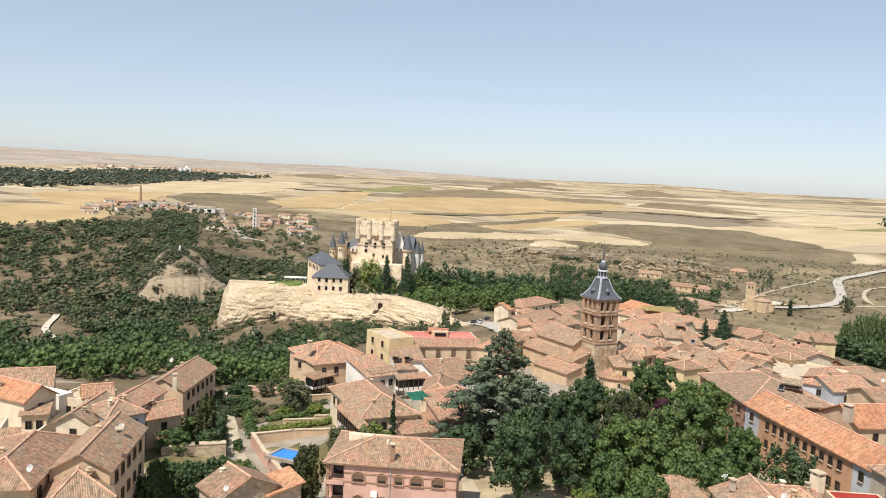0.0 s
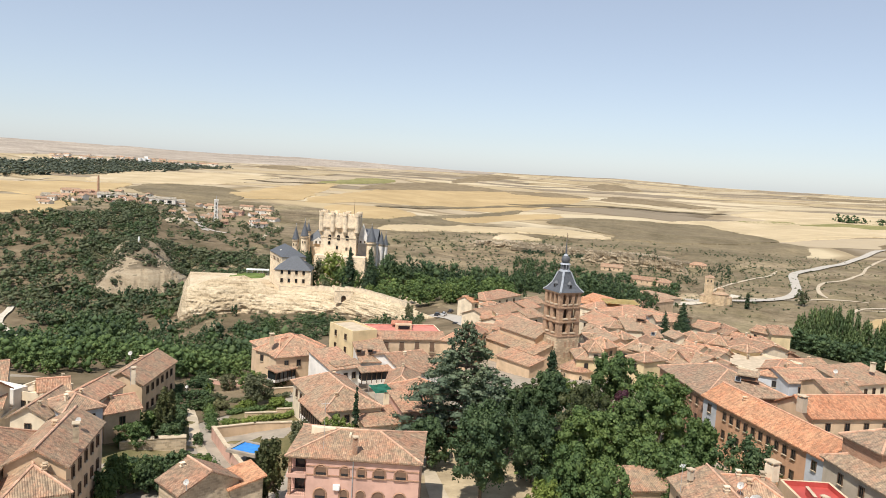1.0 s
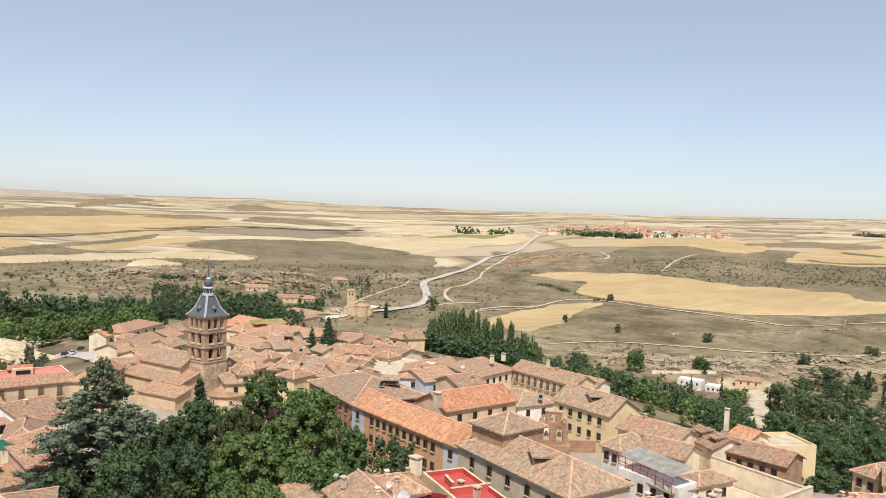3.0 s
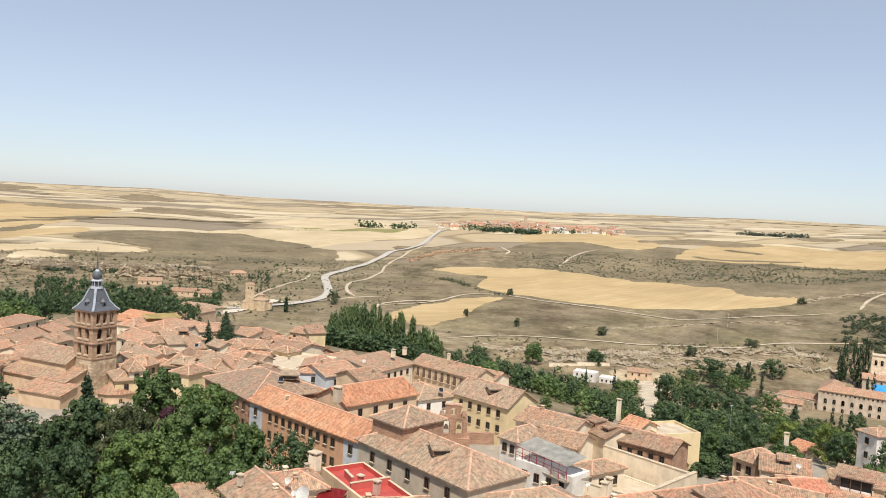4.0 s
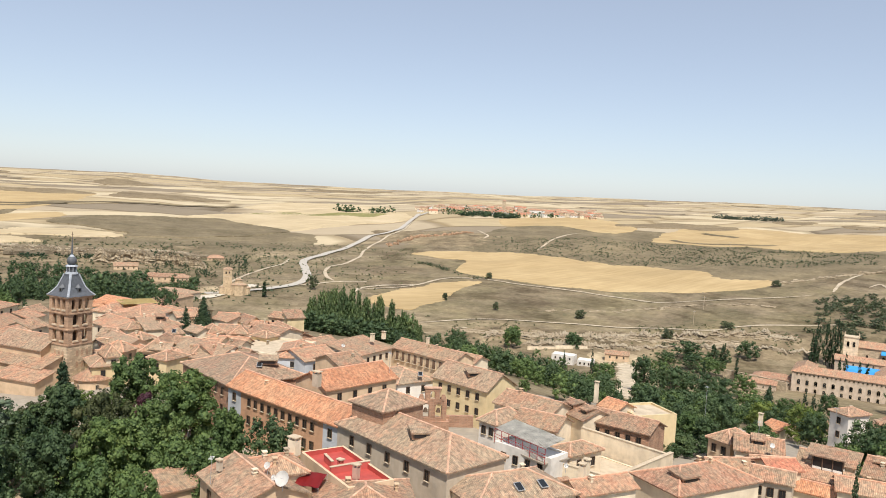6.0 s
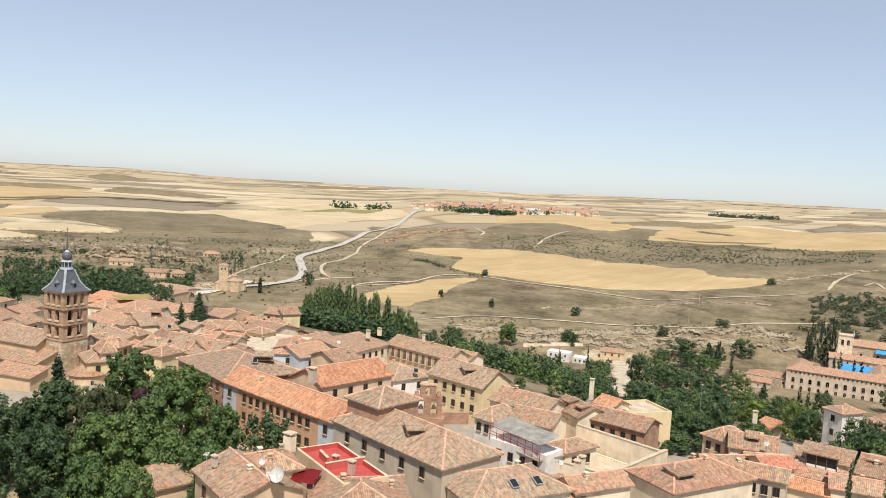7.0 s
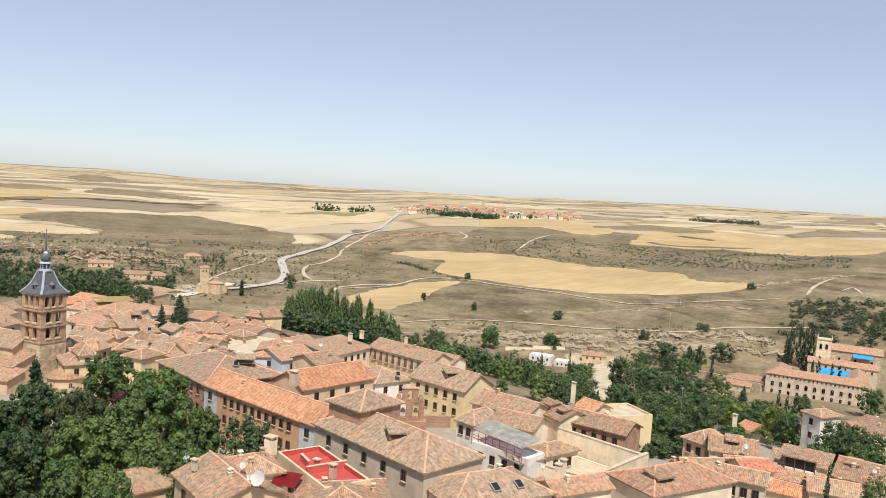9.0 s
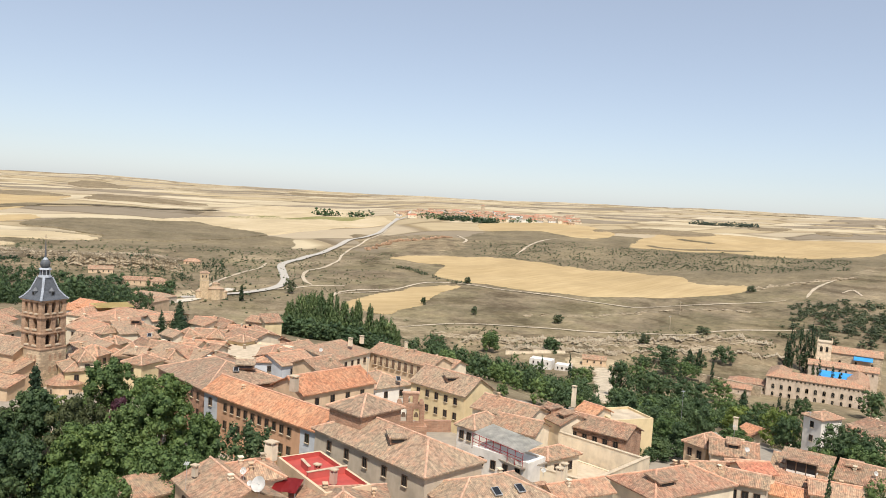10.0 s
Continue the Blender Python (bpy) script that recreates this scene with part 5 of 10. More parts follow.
patch("fallow_field", [(127, 2513), (387, 3859), (504, 3606), (286, 2847)], FALLOW, "dark ploughed strip near the skyline", "fallow field", 1.4)
patch("fallow_field", [(668, 2951), (890, 3447), (836, 2802), (642, 2628)], FALLOW, "grey ploughed strip on the far plateau", "fallow field", 1.4)
patch("fallow_field", [(447, 1832), (585, 2193), (656, 2069), (764, 1910), (629, 1854), (506, 1798)], FALLOW, "grey fallow hollow between stubble fields", "fallow field", 0.9)
patch("fallow_field", [(256, 2077), (392, 2172), (453, 2059), (432, 1928), (310, 1946)], FALLOW, "grey ploughed strip between stubble fields", "fallow field", 0.95)
patch("fallow_field", [(715, 1412), (809, 1457), (891, 1387), (745, 1318)], GREENISH, "thin green strip beside the village road", "fallow field", 0.95)
patch("fallow_field", [(-208, 1769), (-163, 2282), (-41, 2327), (-121, 1891)], GREENISH, "faint green fallow field behind the keep", "fallow field", 0.95)
patch("scrub_slope", [(-67, 972), (-20, 1061), (55, 1198), (174, 1395), (203, 1388), (60, 1131), (90, 1090), (-17, 953)], SCRUB, "olive scrub gully between stubble fields", "scrub slope", 0.8)
patch("fallow_field", [(1100, 955), (1308, 990), (1342, 885), (1254, 804), (1181, 869)], FALLOW, "grey fallow field on the plateau edge", "fallow field", 0.9)
patch("stubble_field", [(1023, 916), (1124, 937), (1069, 880), (979, 847)], GOLD, "small golden stubble field on the scrub slope", "stubble field", 0.9)
patch("fallow_field", [(-435, 1239), (-413, 1372), (-298, 1346), (-253, 1224), (-246, 1078), (-296, 1062), (-355, 1079)], SCRUB, "dull olive slope beyond the suburb", "fallow field", 0.9)
patch("stubble_field", [(-614, 1171), (-576, 1236), (-463, 1318), (-435, 1213), (-385, 934), (-468, 945)], GOLD, "golden field beyond the wooded hill", "stubble field", 0.8)
patch("stubble_field", [(-571, 1422), (-643, 1951), (-465, 2025), (-322, 1956), (-337, 1519), (-454, 1378)], PALE, "pale straw rise before the far plain", "stubble field", 0.9)
patch("stubble_field", [(-291, 1274), (-243, 1361), (-167, 1381), (-166, 1230), (-245, 1186)], GOLD, "golden stubble field beside the keep", "stubble field", 0.95)
patch("stubble_field", [(720, 1724), (962, 1856), (1037, 1590), (868, 1441), (745, 1485)], PALE, "pale straw field before the village", "stubble field", 0.9)
patch("fallow_field", [(1659, 3207), (1894, 3204), (2030, 3120), (1705, 2883), (1554, 2951)], FALLOW, "dark strip near the skyline", "fallow field", 1.4)
patch("fallow_field", [(-573, 2956), (-520, 3145), (-386, 2986), (-454, 2755)], FALLOW, "dark strip on the far plain", "fallow field", 1.4)
patch("fallow_field", [(1873, 1091), (1986, 1049), (1771, 948), (1695, 974)], FALLOW, "small dark fallow patch in the stubble", "fallow field", 1.1)
patch("fallow_field", [(1803, 886), (1788, 805), (1576, 714), (1582, 771)], FALLOW, "small dark fallow patch in the stubble", "fallow field", 1.1)
for line, wide in (([(-45, 1207), (93, 1391), (232, 1514), (307, 1568)], 22), ([(194, 1547), (289, 1581), (419, 1623), (543, 1624), (698, 1703)], 26), ([(1012, 759), (1007, 689), (1107, 642)], 14), ([(1152, 801), (1134, 726)], 14), ([(-357, 1717), (-274, 1666), (-182, 1699)], 30), ([(3207, 2094), (3320, 1886), (3346, 1650)], 60)):
    strip("field_bank", line, wide, SCRUB, "dark scrubby bank between stubble fields", "field bank", 0.8)
strip("track", [(728, 362), (770, 376), (807, 383), (828, 382)], 5, TRACK, "pale quarry track on the slope", "track")
strip("track", [(761, 345), (784, 345), (753, 323)], 4, TRACK, "pale quarry track on the slope", "track")
strip("road", [(296, 682), (268, 661), (245, 646), (225, 638), (210, 632)], 9, LIMEDUST, "pale dusty road before the chapel", "road", 0.6)
strip("track", [(738, 771), (792, 806), (866, 851), (918, 866)], 5.5, TRACK, "sandy gully track through scrub", "track")
strip("track", [(806, 983), (769, 912), (742, 888)], 5, TRACK, "pale gully path under the village", "track")
strip("track", [(268, 690), (285, 705), (318, 741), (351, 772), (384, 806), (404, 833)], 4.5, TRACK, "pale farm track on the slope", "track")
strip("road", [(-222, 450), (-219, 441), (-217, 432), (-214, 422), (-209, 411), (-199, 397), (-188, 385), (-178, 373)], 3.6, LIMEDUST, "pale valley road between trees", "road", 1.0)
strip("road", [(-276, 978), (-247, 899), (-208, 798), (-176, 774)], 5, ASPHALT, "pale suburb road", "road")
patch("yard", [(-243, 790), (-240, 840), (-221, 792), (-231, 760)], TRACK, "pale dusty lot at the edge of the suburb", "yard", 0.4)
strip("road", [(-263, 950), (-243, 900), (-209, 803), (-195, 768)], 7, ASPHALT, "pale suburb street", "road", 0.6)
strip("track", [(-146, 897), (-141, 800), (-138, 739)], 4, TRACK, "pale dirt track on the slope", "track")
strip("track", [(-480, 963), (-575, 1148), (-607, 1262), (-614, 1403)], 8, TRACK, "pale country road on the plain", "track")
patch("rocky_slope", [(371, 478), (430, 451), (476, 402), (496, 349), (536, 322), (584, 299), (553, 266), (508, 278), (464, 316), (428, 360), (374, 390), (346, 418)], ROCKY, "stony broken slope above the valley gardens", "rocky slope", 0.12)
patch("rocky_slope", [(28, 825), (106, 883), (186, 931), (270, 943), (341, 934), (318, 850), (247, 817), (188, 818), (113, 792), (55, 779)], ROCKY, "stony broken slope above the river", "rocky slope", 0.12)
patch("rocky_slope", [(685, 1110), (724, 1036), (774, 953), (792, 906), (720, 847), (653, 850), (629, 912), (630, 988)], ROCKY, "eroded reddish bank beside the road", "rocky slope", 0.12)
patch("yard", [(405, 339), (421, 335), (356, 285), (238, 193), (292, 244)], TRACK, "pale dusty yard beside the valley road", "yard", 0.42)
patch("earth_terrace", [(416, 373), (434, 365), (442, 347), (427, 337), (405, 345), (400, 356)], EARTH, "bare earth terrace in the valley", "earth terrace", 0.42)
patch("earth_terrace", [(439, 279), (445, 265), (431, 248), (408, 245), (416, 262)], EARTH, "dry terraced garden plot", "earth terrace", 0.42)
patch("earth_patch", [(-144, 365), (-135, 364), (-120, 346), (-119, 336), (-130, 339)], EARTH, "bare pale rock and earth among the trees", "earth patch", 0.42)
patch("dry_slope", [(-259, 439), (-242, 449), (-223, 427), (-211, 391), (-226, 382)], FALLOW, "brown dry slope in the valley", "dry slope", 0.12)
patch("scrub_slope", [(150, 916), (186, 964), (249, 1006), (341, 1063), (447, 1053), (427, 935), (347, 848), (267, 831), (190, 829), (152, 836)], SCRUB, "grey scrub slope above the river cliff", "scrub slope", 0.12)
patch("scrub_slope", [(462, 1249), (530, 1183), (552, 1052), (462, 909), (403, 913), (402, 1041)], SCRUB, "grey scrub slope beside the country road", "scrub slope", 0.12)
patch("earth_terrace", [(223, 668), (259, 693), (262, 678), (251, 650), (221, 629), (209, 630)], EARTH, "pale dusty ground before the chapel", "earth terrace", 0.42)

# outermost land to the left, its haze carried by the material colour
patch("far_plain", [on_polar(a, r) for a, r in ((-40, 2500), (-30, 2650), (-23, 3050), (-17, 3150), (-10, 3300), (-3, 3500), (3, 3900), (6, 4500), (-3, 4780), (-12, 4780), (-22, 4780), (-32, 4780), (-40, 4780))], PLAIN, "pale haze-tinted plain of fallow and stubble below the skyline", "field", 2.0, cell=60)

# ---- landmarks ----
def thing_at(name, x, y, z, rot, label, category, group=""):
    ob = new(name)
    ob.matrix_world = pose(x, y, z, 0, 0, rot)
    return tagged(ob, label, category, group)


def cone_bm(r0, r1, h, x=0, y=0, z=0, seg=20, bm=None):
    bm = bm or bmesh.new()
    bmesh.ops.create_cone(bm, cap_ends=True, segments=seg, radius1=r0, radius2=max(r1, 0.001), depth=h, matrix=Matrix.Translation((x, y, z + h / 2)))
    return bm


def arch_cut_wall(w, h, thick, openings):
    """A wall in x-z of width w and height h with arched openings (x, sill, width, height) right through it."""
    xs = [-w / 2]
    bm = bmesh.new()

    def slab(x0, x1, z0, z1):
        if x1 - x0 > 1e-3 and z1 - z0 > 1e-3:
            box_bm(x1 - x0, thick, z1 - z0, (x0 + x1) / 2, 0, z0, bm)

    levels = {}
    for o in openings:
        levels.setdefault(o[1], []).append(o)
    z = 0
    for sill in sorted(levels):
        row = sorted(levels[sill])
        top = sill + max(o[3] for o in row)
        slab(-w / 2, w / 2, z, sill)
        x = -w / 2
        for ox, s, ow, oh in row:
            slab(x, ox - ow / 2, sill, top)
            spring = oh - ow / 2
            seg = 8
            for i in range(seg):
                a0, a1 = math.pi * i / seg, math.pi * (i + 1) / seg
                p = [(ox + ow / 2 * math.cos(a), sill + spring + ow / 2 * math.sin(a)) for a in (a0, a1)]
                front = [bm.verts.new((px, -thick / 2, pz)) for px, pz in (p[0], p[1], (p[1][0], top), (p[0][0], top))]
                back = [bm.verts.new((v.co.x, thick / 2, v.co.z)) for v in front]
                bm.faces.new(front)
                bm.faces.new(back[::-1])
                bm.faces.new((front[1], front[0], back[0], back[1]))
            x = ox + ow / 2
        slab(x, w / 2, sill, top)
        z = top
    slab(-w / 2, w / 2, z, h)
    bmesh.ops.remove_doubles(bm, verts=bm.verts[:], dist=1e-4)
    bmesh.ops.recalc_face_normals(bm, faces=bm.faces[:])
    return bm


BRICK_TOWER = masonry("tower brick", (0.40, 0.26, 0.17), 0.5, 0.16, (0.46, 0.33, 0.23), 0.2)
RUBBLE = masonry("tower rubble", (0.50, 0.39, 0.265), 0.9, 0.42, (0.42, 0.34, 0.25), 0.28)


def brick_tower(x, y, w, rot, z0, eave):
    """Square belfry: rubble foot, three arcaded brick storeys, flared slate roof, lantern and spire."""
    th = thing_at("church_tower", x, y, z0, rot, "square brown brick belfry with arched openings and slate spire", "tower")
    H = eave - z0
    foot = H - 11.1
    bm = box_bm(w + 0.3, w + 0.3, foot)
    part("foot", bm, RUBBLE, th, "rubble stone tower foot")
    for i, zb in enumerate((foot, foot + 3.7, foot + 7.4)):
        part("cornice", box_bm(w + 0.55, w + 0.55, 0.3, 0, 0, zb - 0.05), BRICK_TOWER, th)
        n = (2, 2, 3)[i]
        for k in range(4):
            ops = [((j - (n - 1) / 2) * w / (n + 0.6), 0.75, 1.4 if n == 2 else 1.05, 2.5) for j in range(n)]
            wall = part("belfry_wall", arch_cut_wall(w - (0.0 if k % 2 == 0 else 1.4), 3.45, 0.7, ops), BRICK_TOWER, th)
            wall.matrix_local = pose(0, 0, zb + 0.25, 0, 0, 90 * k) @ pose(0, -(w / 2 - 0.35), 0)
            for ox, sill, ow, oh in ops:
                s = part("opening_sill", box_bm(ow + 0.1, 0.3, 0.35, ox, -0.4, sill - 0.3), STONE_TRIM, wall)
        part("belfry_floor", box_bm(w - 1.0, w - 1.0, 0.2, 0, 0, zb + 0.5), TIMBER, th)
        part("belfry_core", box_bm(w * 0.3, w * 0.3, 3.2, 0, 0, zb + 0.5), TIMBER, th)
    # blind arches on the foot
    for k in (0, 1):
        for zb, n in ((foot - 2.9, 3), (foot - 5.6, 3)):
            for j in range(n):
                nic = part("blind_arch", arch_bm(0.7, 1.5), BRICK_TOWER, th)
                nic.matrix_local = pose(0, 0, 0, 0, 0, 90 * k) @ pose((j - 1) * 1.35 + 0.6, -(w / 2 + 0.16), zb + 0.9)
    part("eave_course", box_bm(w + 0.6, w + 0.6, 0.35, 0, 0, H), BRICK_TOWER, th)
    # flared slate roof
    prof = [(w / 2 + 0.42, 0.0), (w / 2 - 0.35, 0.8), (w / 2 - 1.15, 2.0), (w / 2 - 1.7, 3.6), (1.15, 5.0)]
    bm = bmesh.new()
    rings = []
    for r, z in prof:
        rings.append([bm.verts.new((sx * r, sy * r, H + 0.35 + z)) for sx, sy in ((-1, -1), (1, -1), (1, 1), (-1, 1))])
    for a, b in zip(rings, rings[1:]):
        for i in range(4):
            j = (i + 1) % 4
            bm.faces.new((a[i], a[j], b[j], b[i]))
    bm.faces.new(rings[0][::-1])
    roof = part("roof", bm, SLATE, th, "flared blue-grey slate roof")
    for i, (sx, sy) in enumerate(((-1, -1), (1, -1), (1, 1), (-1, 1))):
        for a, b in zip(prof, prof[1:]):
            part("lead_hip", tube_bm((sx * a[0], sy * a[0], H + 0.38 + a[1]), (sx * b[0], sy * b[0], H + 0.38 + b[1]), 0.16 if i != 1 else 0.3, 6), LEAD, roof)
    for k in range(4):
        d = part("dormer", box_bm(0.9, 1.2, 1.0), SLATE, roof)
        d.matrix_local = pose(0, 0, H + 1.3, 0, 0, 90 * k) @ pose(0, -(w / 2 - 1.0), 0)
        top = part("dormer_roof", cone_bm(0.85, 0.0, 0.9, 0, -0.1, 1.0, 4), SLATE, d)
        part("dormer_opening", box_bm(0.5, 0.06, 0.6, 0, -0.62, 0.15), GLASS, d)
    zt = H + 0.35 + 5.0
    part("lantern_base", cone_bm(1.5, 1.3, 0.5, 0, 0, zt, 8), LEAD, th)
    lan = part("lantern", cone_bm(0.95, 0.95, 1.3, 0, 0, zt + 0.5, 8), SLATE, th, "dark octagonal lantern")
    for k in range(8):
        a = math.pi / 4 * k + math.pi / 8
        part("lantern_post", tube_bm((1.08 * math.cos(a), 1.08 * math.sin(a), zt + 0.5), (1.08 * math.cos(a), 1.08 * math.sin(a), zt + 1.8), 0.1, 5), LEAD, lan)
    part("lantern_cornice", cone_bm(1.45, 1.2, 0.35, 0, 0, zt + 1.8, 8), LEAD, th)
    bm = bmesh.new()
    bmesh.ops.create_uvsphere(bm, u_segments=12, v_segments=8, radius=1.12, matrix=Matrix.Translation((0, 0, zt + 3.1)) @ Matrix.Diagonal((1, 1, 1.08, 1)))
    part("bulb", bm, SLATE, th)
    part("cap", cone_bm(0.6, 0.3, 0.5, 0, 0, zt + 4.1, 8), LEAD, th, "pale lead cap")
    part("spire", cone_bm(0.26, 0.05, 4.2, 0, 0, zt + 4.5, 8), SLATE, th)
    part("cross", box_bm(0.08, 0.08, 1.6, 0, 0, zt + 8.4, box_bm(0.7, 0.08, 0.08, 0, 0, zt + 9.3)), TIMBER, th)
    return th


brick_tower(41.2, 200.3, 6.6, -64.0, -2.0, 20.0)


def apse(x, y, z0, r, eave, rise, rot):
    th = thing_at("church_apse", x, y, z0, rot, "round ochre stone apse with rosy tiled half-cone roof", "church")
    bm = cone_bm(r, r, eave - z0, 0, 0, 0, 24)
    part("wall", bm, WALLS["ochre"], th)
    bm = bmesh.new()
    uvl = bm.loops.layers.uv.new("slope")
    n = 24
    c = bm.verts.new((0, 0, rise))
    ring = [bm.verts.new(((r + 0.5) * math.cos(6.2832 * i / n), (r + 0.5) * math.sin(6.2832 * i / n), -0.1)) for i in range(n)]
    for i in range(n):
        f = bm.faces.new((ring[i], ring[(i + 1) % n], c))
        f.normal_update()
        quad_uv(bm, uvl, f)
    bm.faces.new(ring[::-1])
    part("roof", bm, TILE["pink"], th).location.z = eave - z0
    for k in range(3):
        a = radians(-150 + 60 * k)
        window(th, (r + 0.02) * math.cos(a), (r + 0.02) * math.sin(a), (eave - z0) * 0.6, math.degrees(a) + 90, 0.6, 1.6, True)
    return th


apse(44.2, 190.5, -2.0, 4.0, 2.6, 2.6, 0)

# ---- castle on its rock ----
LIME = cliff("bedded limestone", 1.14)
ROCK_A = (-16.0, -15.75, -15.4, -13.5, -11.5, -9.07, -5.8, -3.3, -0.8, 3.05, 5.0)
ROCK_R = (440, 431, 427, 424, 422, 415, 405, 390, 370, 330, 312)
ROCK_TOP = (-36, -25, -19.5, -14, -12.0, -18.7, -16, -13.8, -14.3, -14.5, -12)
ROCK_FOOT = (-42, -41, -40, -39, -38, -37, -32, -29, -26, -19, -13)
cols, levels, back = 420, 48, 14
vs, fs = [], []
for i in range(cols):
    a = ROCK_A[0] + (ROCK_A[-1] - ROCK_A[0]) * i / (cols - 1)
    R0, zt, zf = (float(np.interp(a, ROCK_A, t)) for t in (ROCK_R, ROCK_TOP, ROCK_FOOT))
    for k in range(levels + back):
        if k < levels:
            f = k / (levels - 1)
            # foot slope, banded cliff, then a smooth bank up to the edge
            z = zf + (zt - zf) * f
            led = 2.2 * noise.noise(Vector((a * 2.2, z * 0.5, 0.5))) + 0.7 * noise.noise(Vector((a * 6, z * 1.1, 4.0))) + 2.4 * noise.noise(Vector((a * 0.9, z * 1.5, 9.0))) + 1.2 * noise.noise(Vector((a * 2.0, z * 3.4, 7.0))) + 0.5 * noise.noise(Vector((a * 18, z * 3.0, 2.0)))
            lean = 8 * max(0, f - 0.45) ** 1.2 * 2.2
            r = R0 - 11 + lean + led * (1.25 - f) * 0.75
        else:
            f = (k - levels + 1) / back
            r = R0 - 2 + 70 * f ** 1.3
            lump = 1.6 * noise.noise(Vector((a * 0.8, f * 4, 2.0)))
            level = float(np.interp(a, (-16.0, -15.2), (-38, -21.5)))
            z = zt + (level - zt) * min(1, f * 2.2) + lump * (1 - f)
        x, y = r * math.sin(radians(a)), r * math.cos(radians(a))
        vs.append((x, y, z))
m = levels + back
fs = [(i * m + k, (i + 1) * m + k, (i + 1) * m + k + 1, i * m + k + 1) for i in range(cols - 1) for k in range(m - 1)]
rock = mesh_object("castle_rock", vs, fs, LIME, smooth=True)
tagged(rock, "pale banded limestone rock under the castle", "rock", kind="structure")


def round_tower(th, x, y, r, z0, h, cone, mat, name="turret", label="", seg=18, cone_r=None, band=True):
    t = part(name, cone_bm(r, r, h, x, y, z0, seg), mat, th, label)
    if band:
        part("corbel_ring", cone_bm(r * 1.02, r * 1.25, r * 0.5, x, y, z0 + h - r * 0.9, seg), STONE_TRIM, t)
    if cone:
        cr = cone_r or r * 1.3
        part("slate_cone", cone_bm(cr, 0.03, cone, x, y, z0 + h, seg), SLATE, t)
        part("finial", tube_bm((x, y, z0 + h + cone * 0.97), (x, y, z0 + h + cone + 1.6), 0.07, 5), LEAD, t)
    return t


def castle():
    x, y = on_polar(-4.85, 472)
    th = thing_at("castle", x, y, -22, 4.85 - 9, "pale stone royal castle with turreted keep and slate spires", "castle")
    st = WALLS["ashlar"]
    W, D, H = 21.0, 12.0, 41.0
    keep = part("keep", box_bm(W, D, H), st, th, "massive pale stone keep")
    part("string_course", box_bm(W + 0.5, D + 0.5, 0.5, 0, 0, H - 14), STONE_TRIM, keep)
    # crown: projecting parapet with turrets
    crown_z = H - 7.5
    part("parapet", box_bm(W + 1.4, D + 1.4, 7.0, 0, 0, crown_z), st, keep)
    for i in range(22):
        part("corbel", box_bm(0.5, 0.9, 0.7, -W / 2 + 0.5 + i * (W - 1) / 21, -D / 2 - 0.5, crown_z - 0.7), STONE_TRIM, keep)
    spots = [(-W / 2, -D / 2), (-W / 6 - 0.2, -D / 2 - 0.4), (W / 6 + 0.2, -D / 2 - 0.4), (W / 2, -D / 2), (W / 2, D / 2), (-W / 2, D / 2), (-W / 6, D / 2 + 0.4), (W / 6, D / 2 + 0.4), (W / 2 + 0.3, 0), (-W / 2 - 0.3, 0)]
    for sx, sy in spots:
        t = part("bartizan", cone_bm(1.4, 1.4, 11.0, sx, sy, crown_z - 2.6, 16), st, keep, "round stone turret of the keep")
        part("turret_foot", cone_bm(0.3, 1.4, 2.4, sx, sy, crown_z - 5.0, 16), STONE_TRIM, t)
        part("turret_rim", cone_bm(1.6, 1.6, 0.5, sx, sy, crown_z + 6.6, 16), STONE_TRIM, t)
        for k in range(6):
            a = k * math.pi / 3
            part("merlon", box_bm(0.7, 0.7, 1.0, sx + 1.15 * math.cos(a), sy + 1.15 * math.sin(a), crown_z + 8.2), st, t)
    for i in range(10):
        xx = -W / 2 + 1.2 + i * (W - 2.4) / 9
        part("merlon", box_bm(1.0, 0.9, 1.3, xx, -D / 2 - 0.3, crown_z + 7.0), st, keep)
    for xx, zz, w, h in ((-5.2, H - 13.5, 1.7, 3.0), (0, H - 13.5, 1.7, 3.0), (5.2, H - 13.5, 1.7, 3.0), (-5.4, H - 17, 1.6, 2.0), (-0.6, H - 19.5, 1.2, 2.0), (5.0, H - 20.0, 1.2, 2.0), (-5.0, H - 26, 1.2, 1.8), (3, H - 28, 1.2, 1.8)):
        window(keep, xx, -D / 2 - 0.03, zz, 0, w, h, True)
    for zz in (H - 10, H - 18):
        window(keep, W / 2 + 0.03, 0, zz, 90, 1.2, 2.4, True)
    part("balcony", cone_bm(0.4, 1.6, 2.2, 0, -D / 2 - 0.5, H - 9.8, 12), STONE_TRIM, keep)
    part("balcony", box_bm(2.6, 1.6, 1.6, 0, -D / 2 - 0.6, H - 7.6), st, keep)
    part("flagpole", tube_bm((W / 2 - 3, 2, H), (W / 2 - 3, 2, H + 9), 0.12, 5), TIMBER, keep)
    # palace ranges behind and beside
    for cx, cy, w, d, h, rise, nm in ((-15, 10, 12, 14, 24, 6, "palace_wing"), (15.5, 14, 12, 22, 24, 8, "palace_wing"), (8, 22, 30, 14, 22, 6, "palace_wing"), (-6, 24, 26, 12, 20, 5, "palace_wing")):
        wing = part(nm, box_bm(w, d, h, cx, cy, 0), WALLS["ashlar"] if cx < 0 else WALLS["white"], th, "pale palace wing with slate roof")
        roof_part(wing, "h" if cx < 0 else "g", w, d, h, rise, 0.4, SLATE, "slate_roof", caps=False, m=Matrix.Translation((cx, cy, 0)))
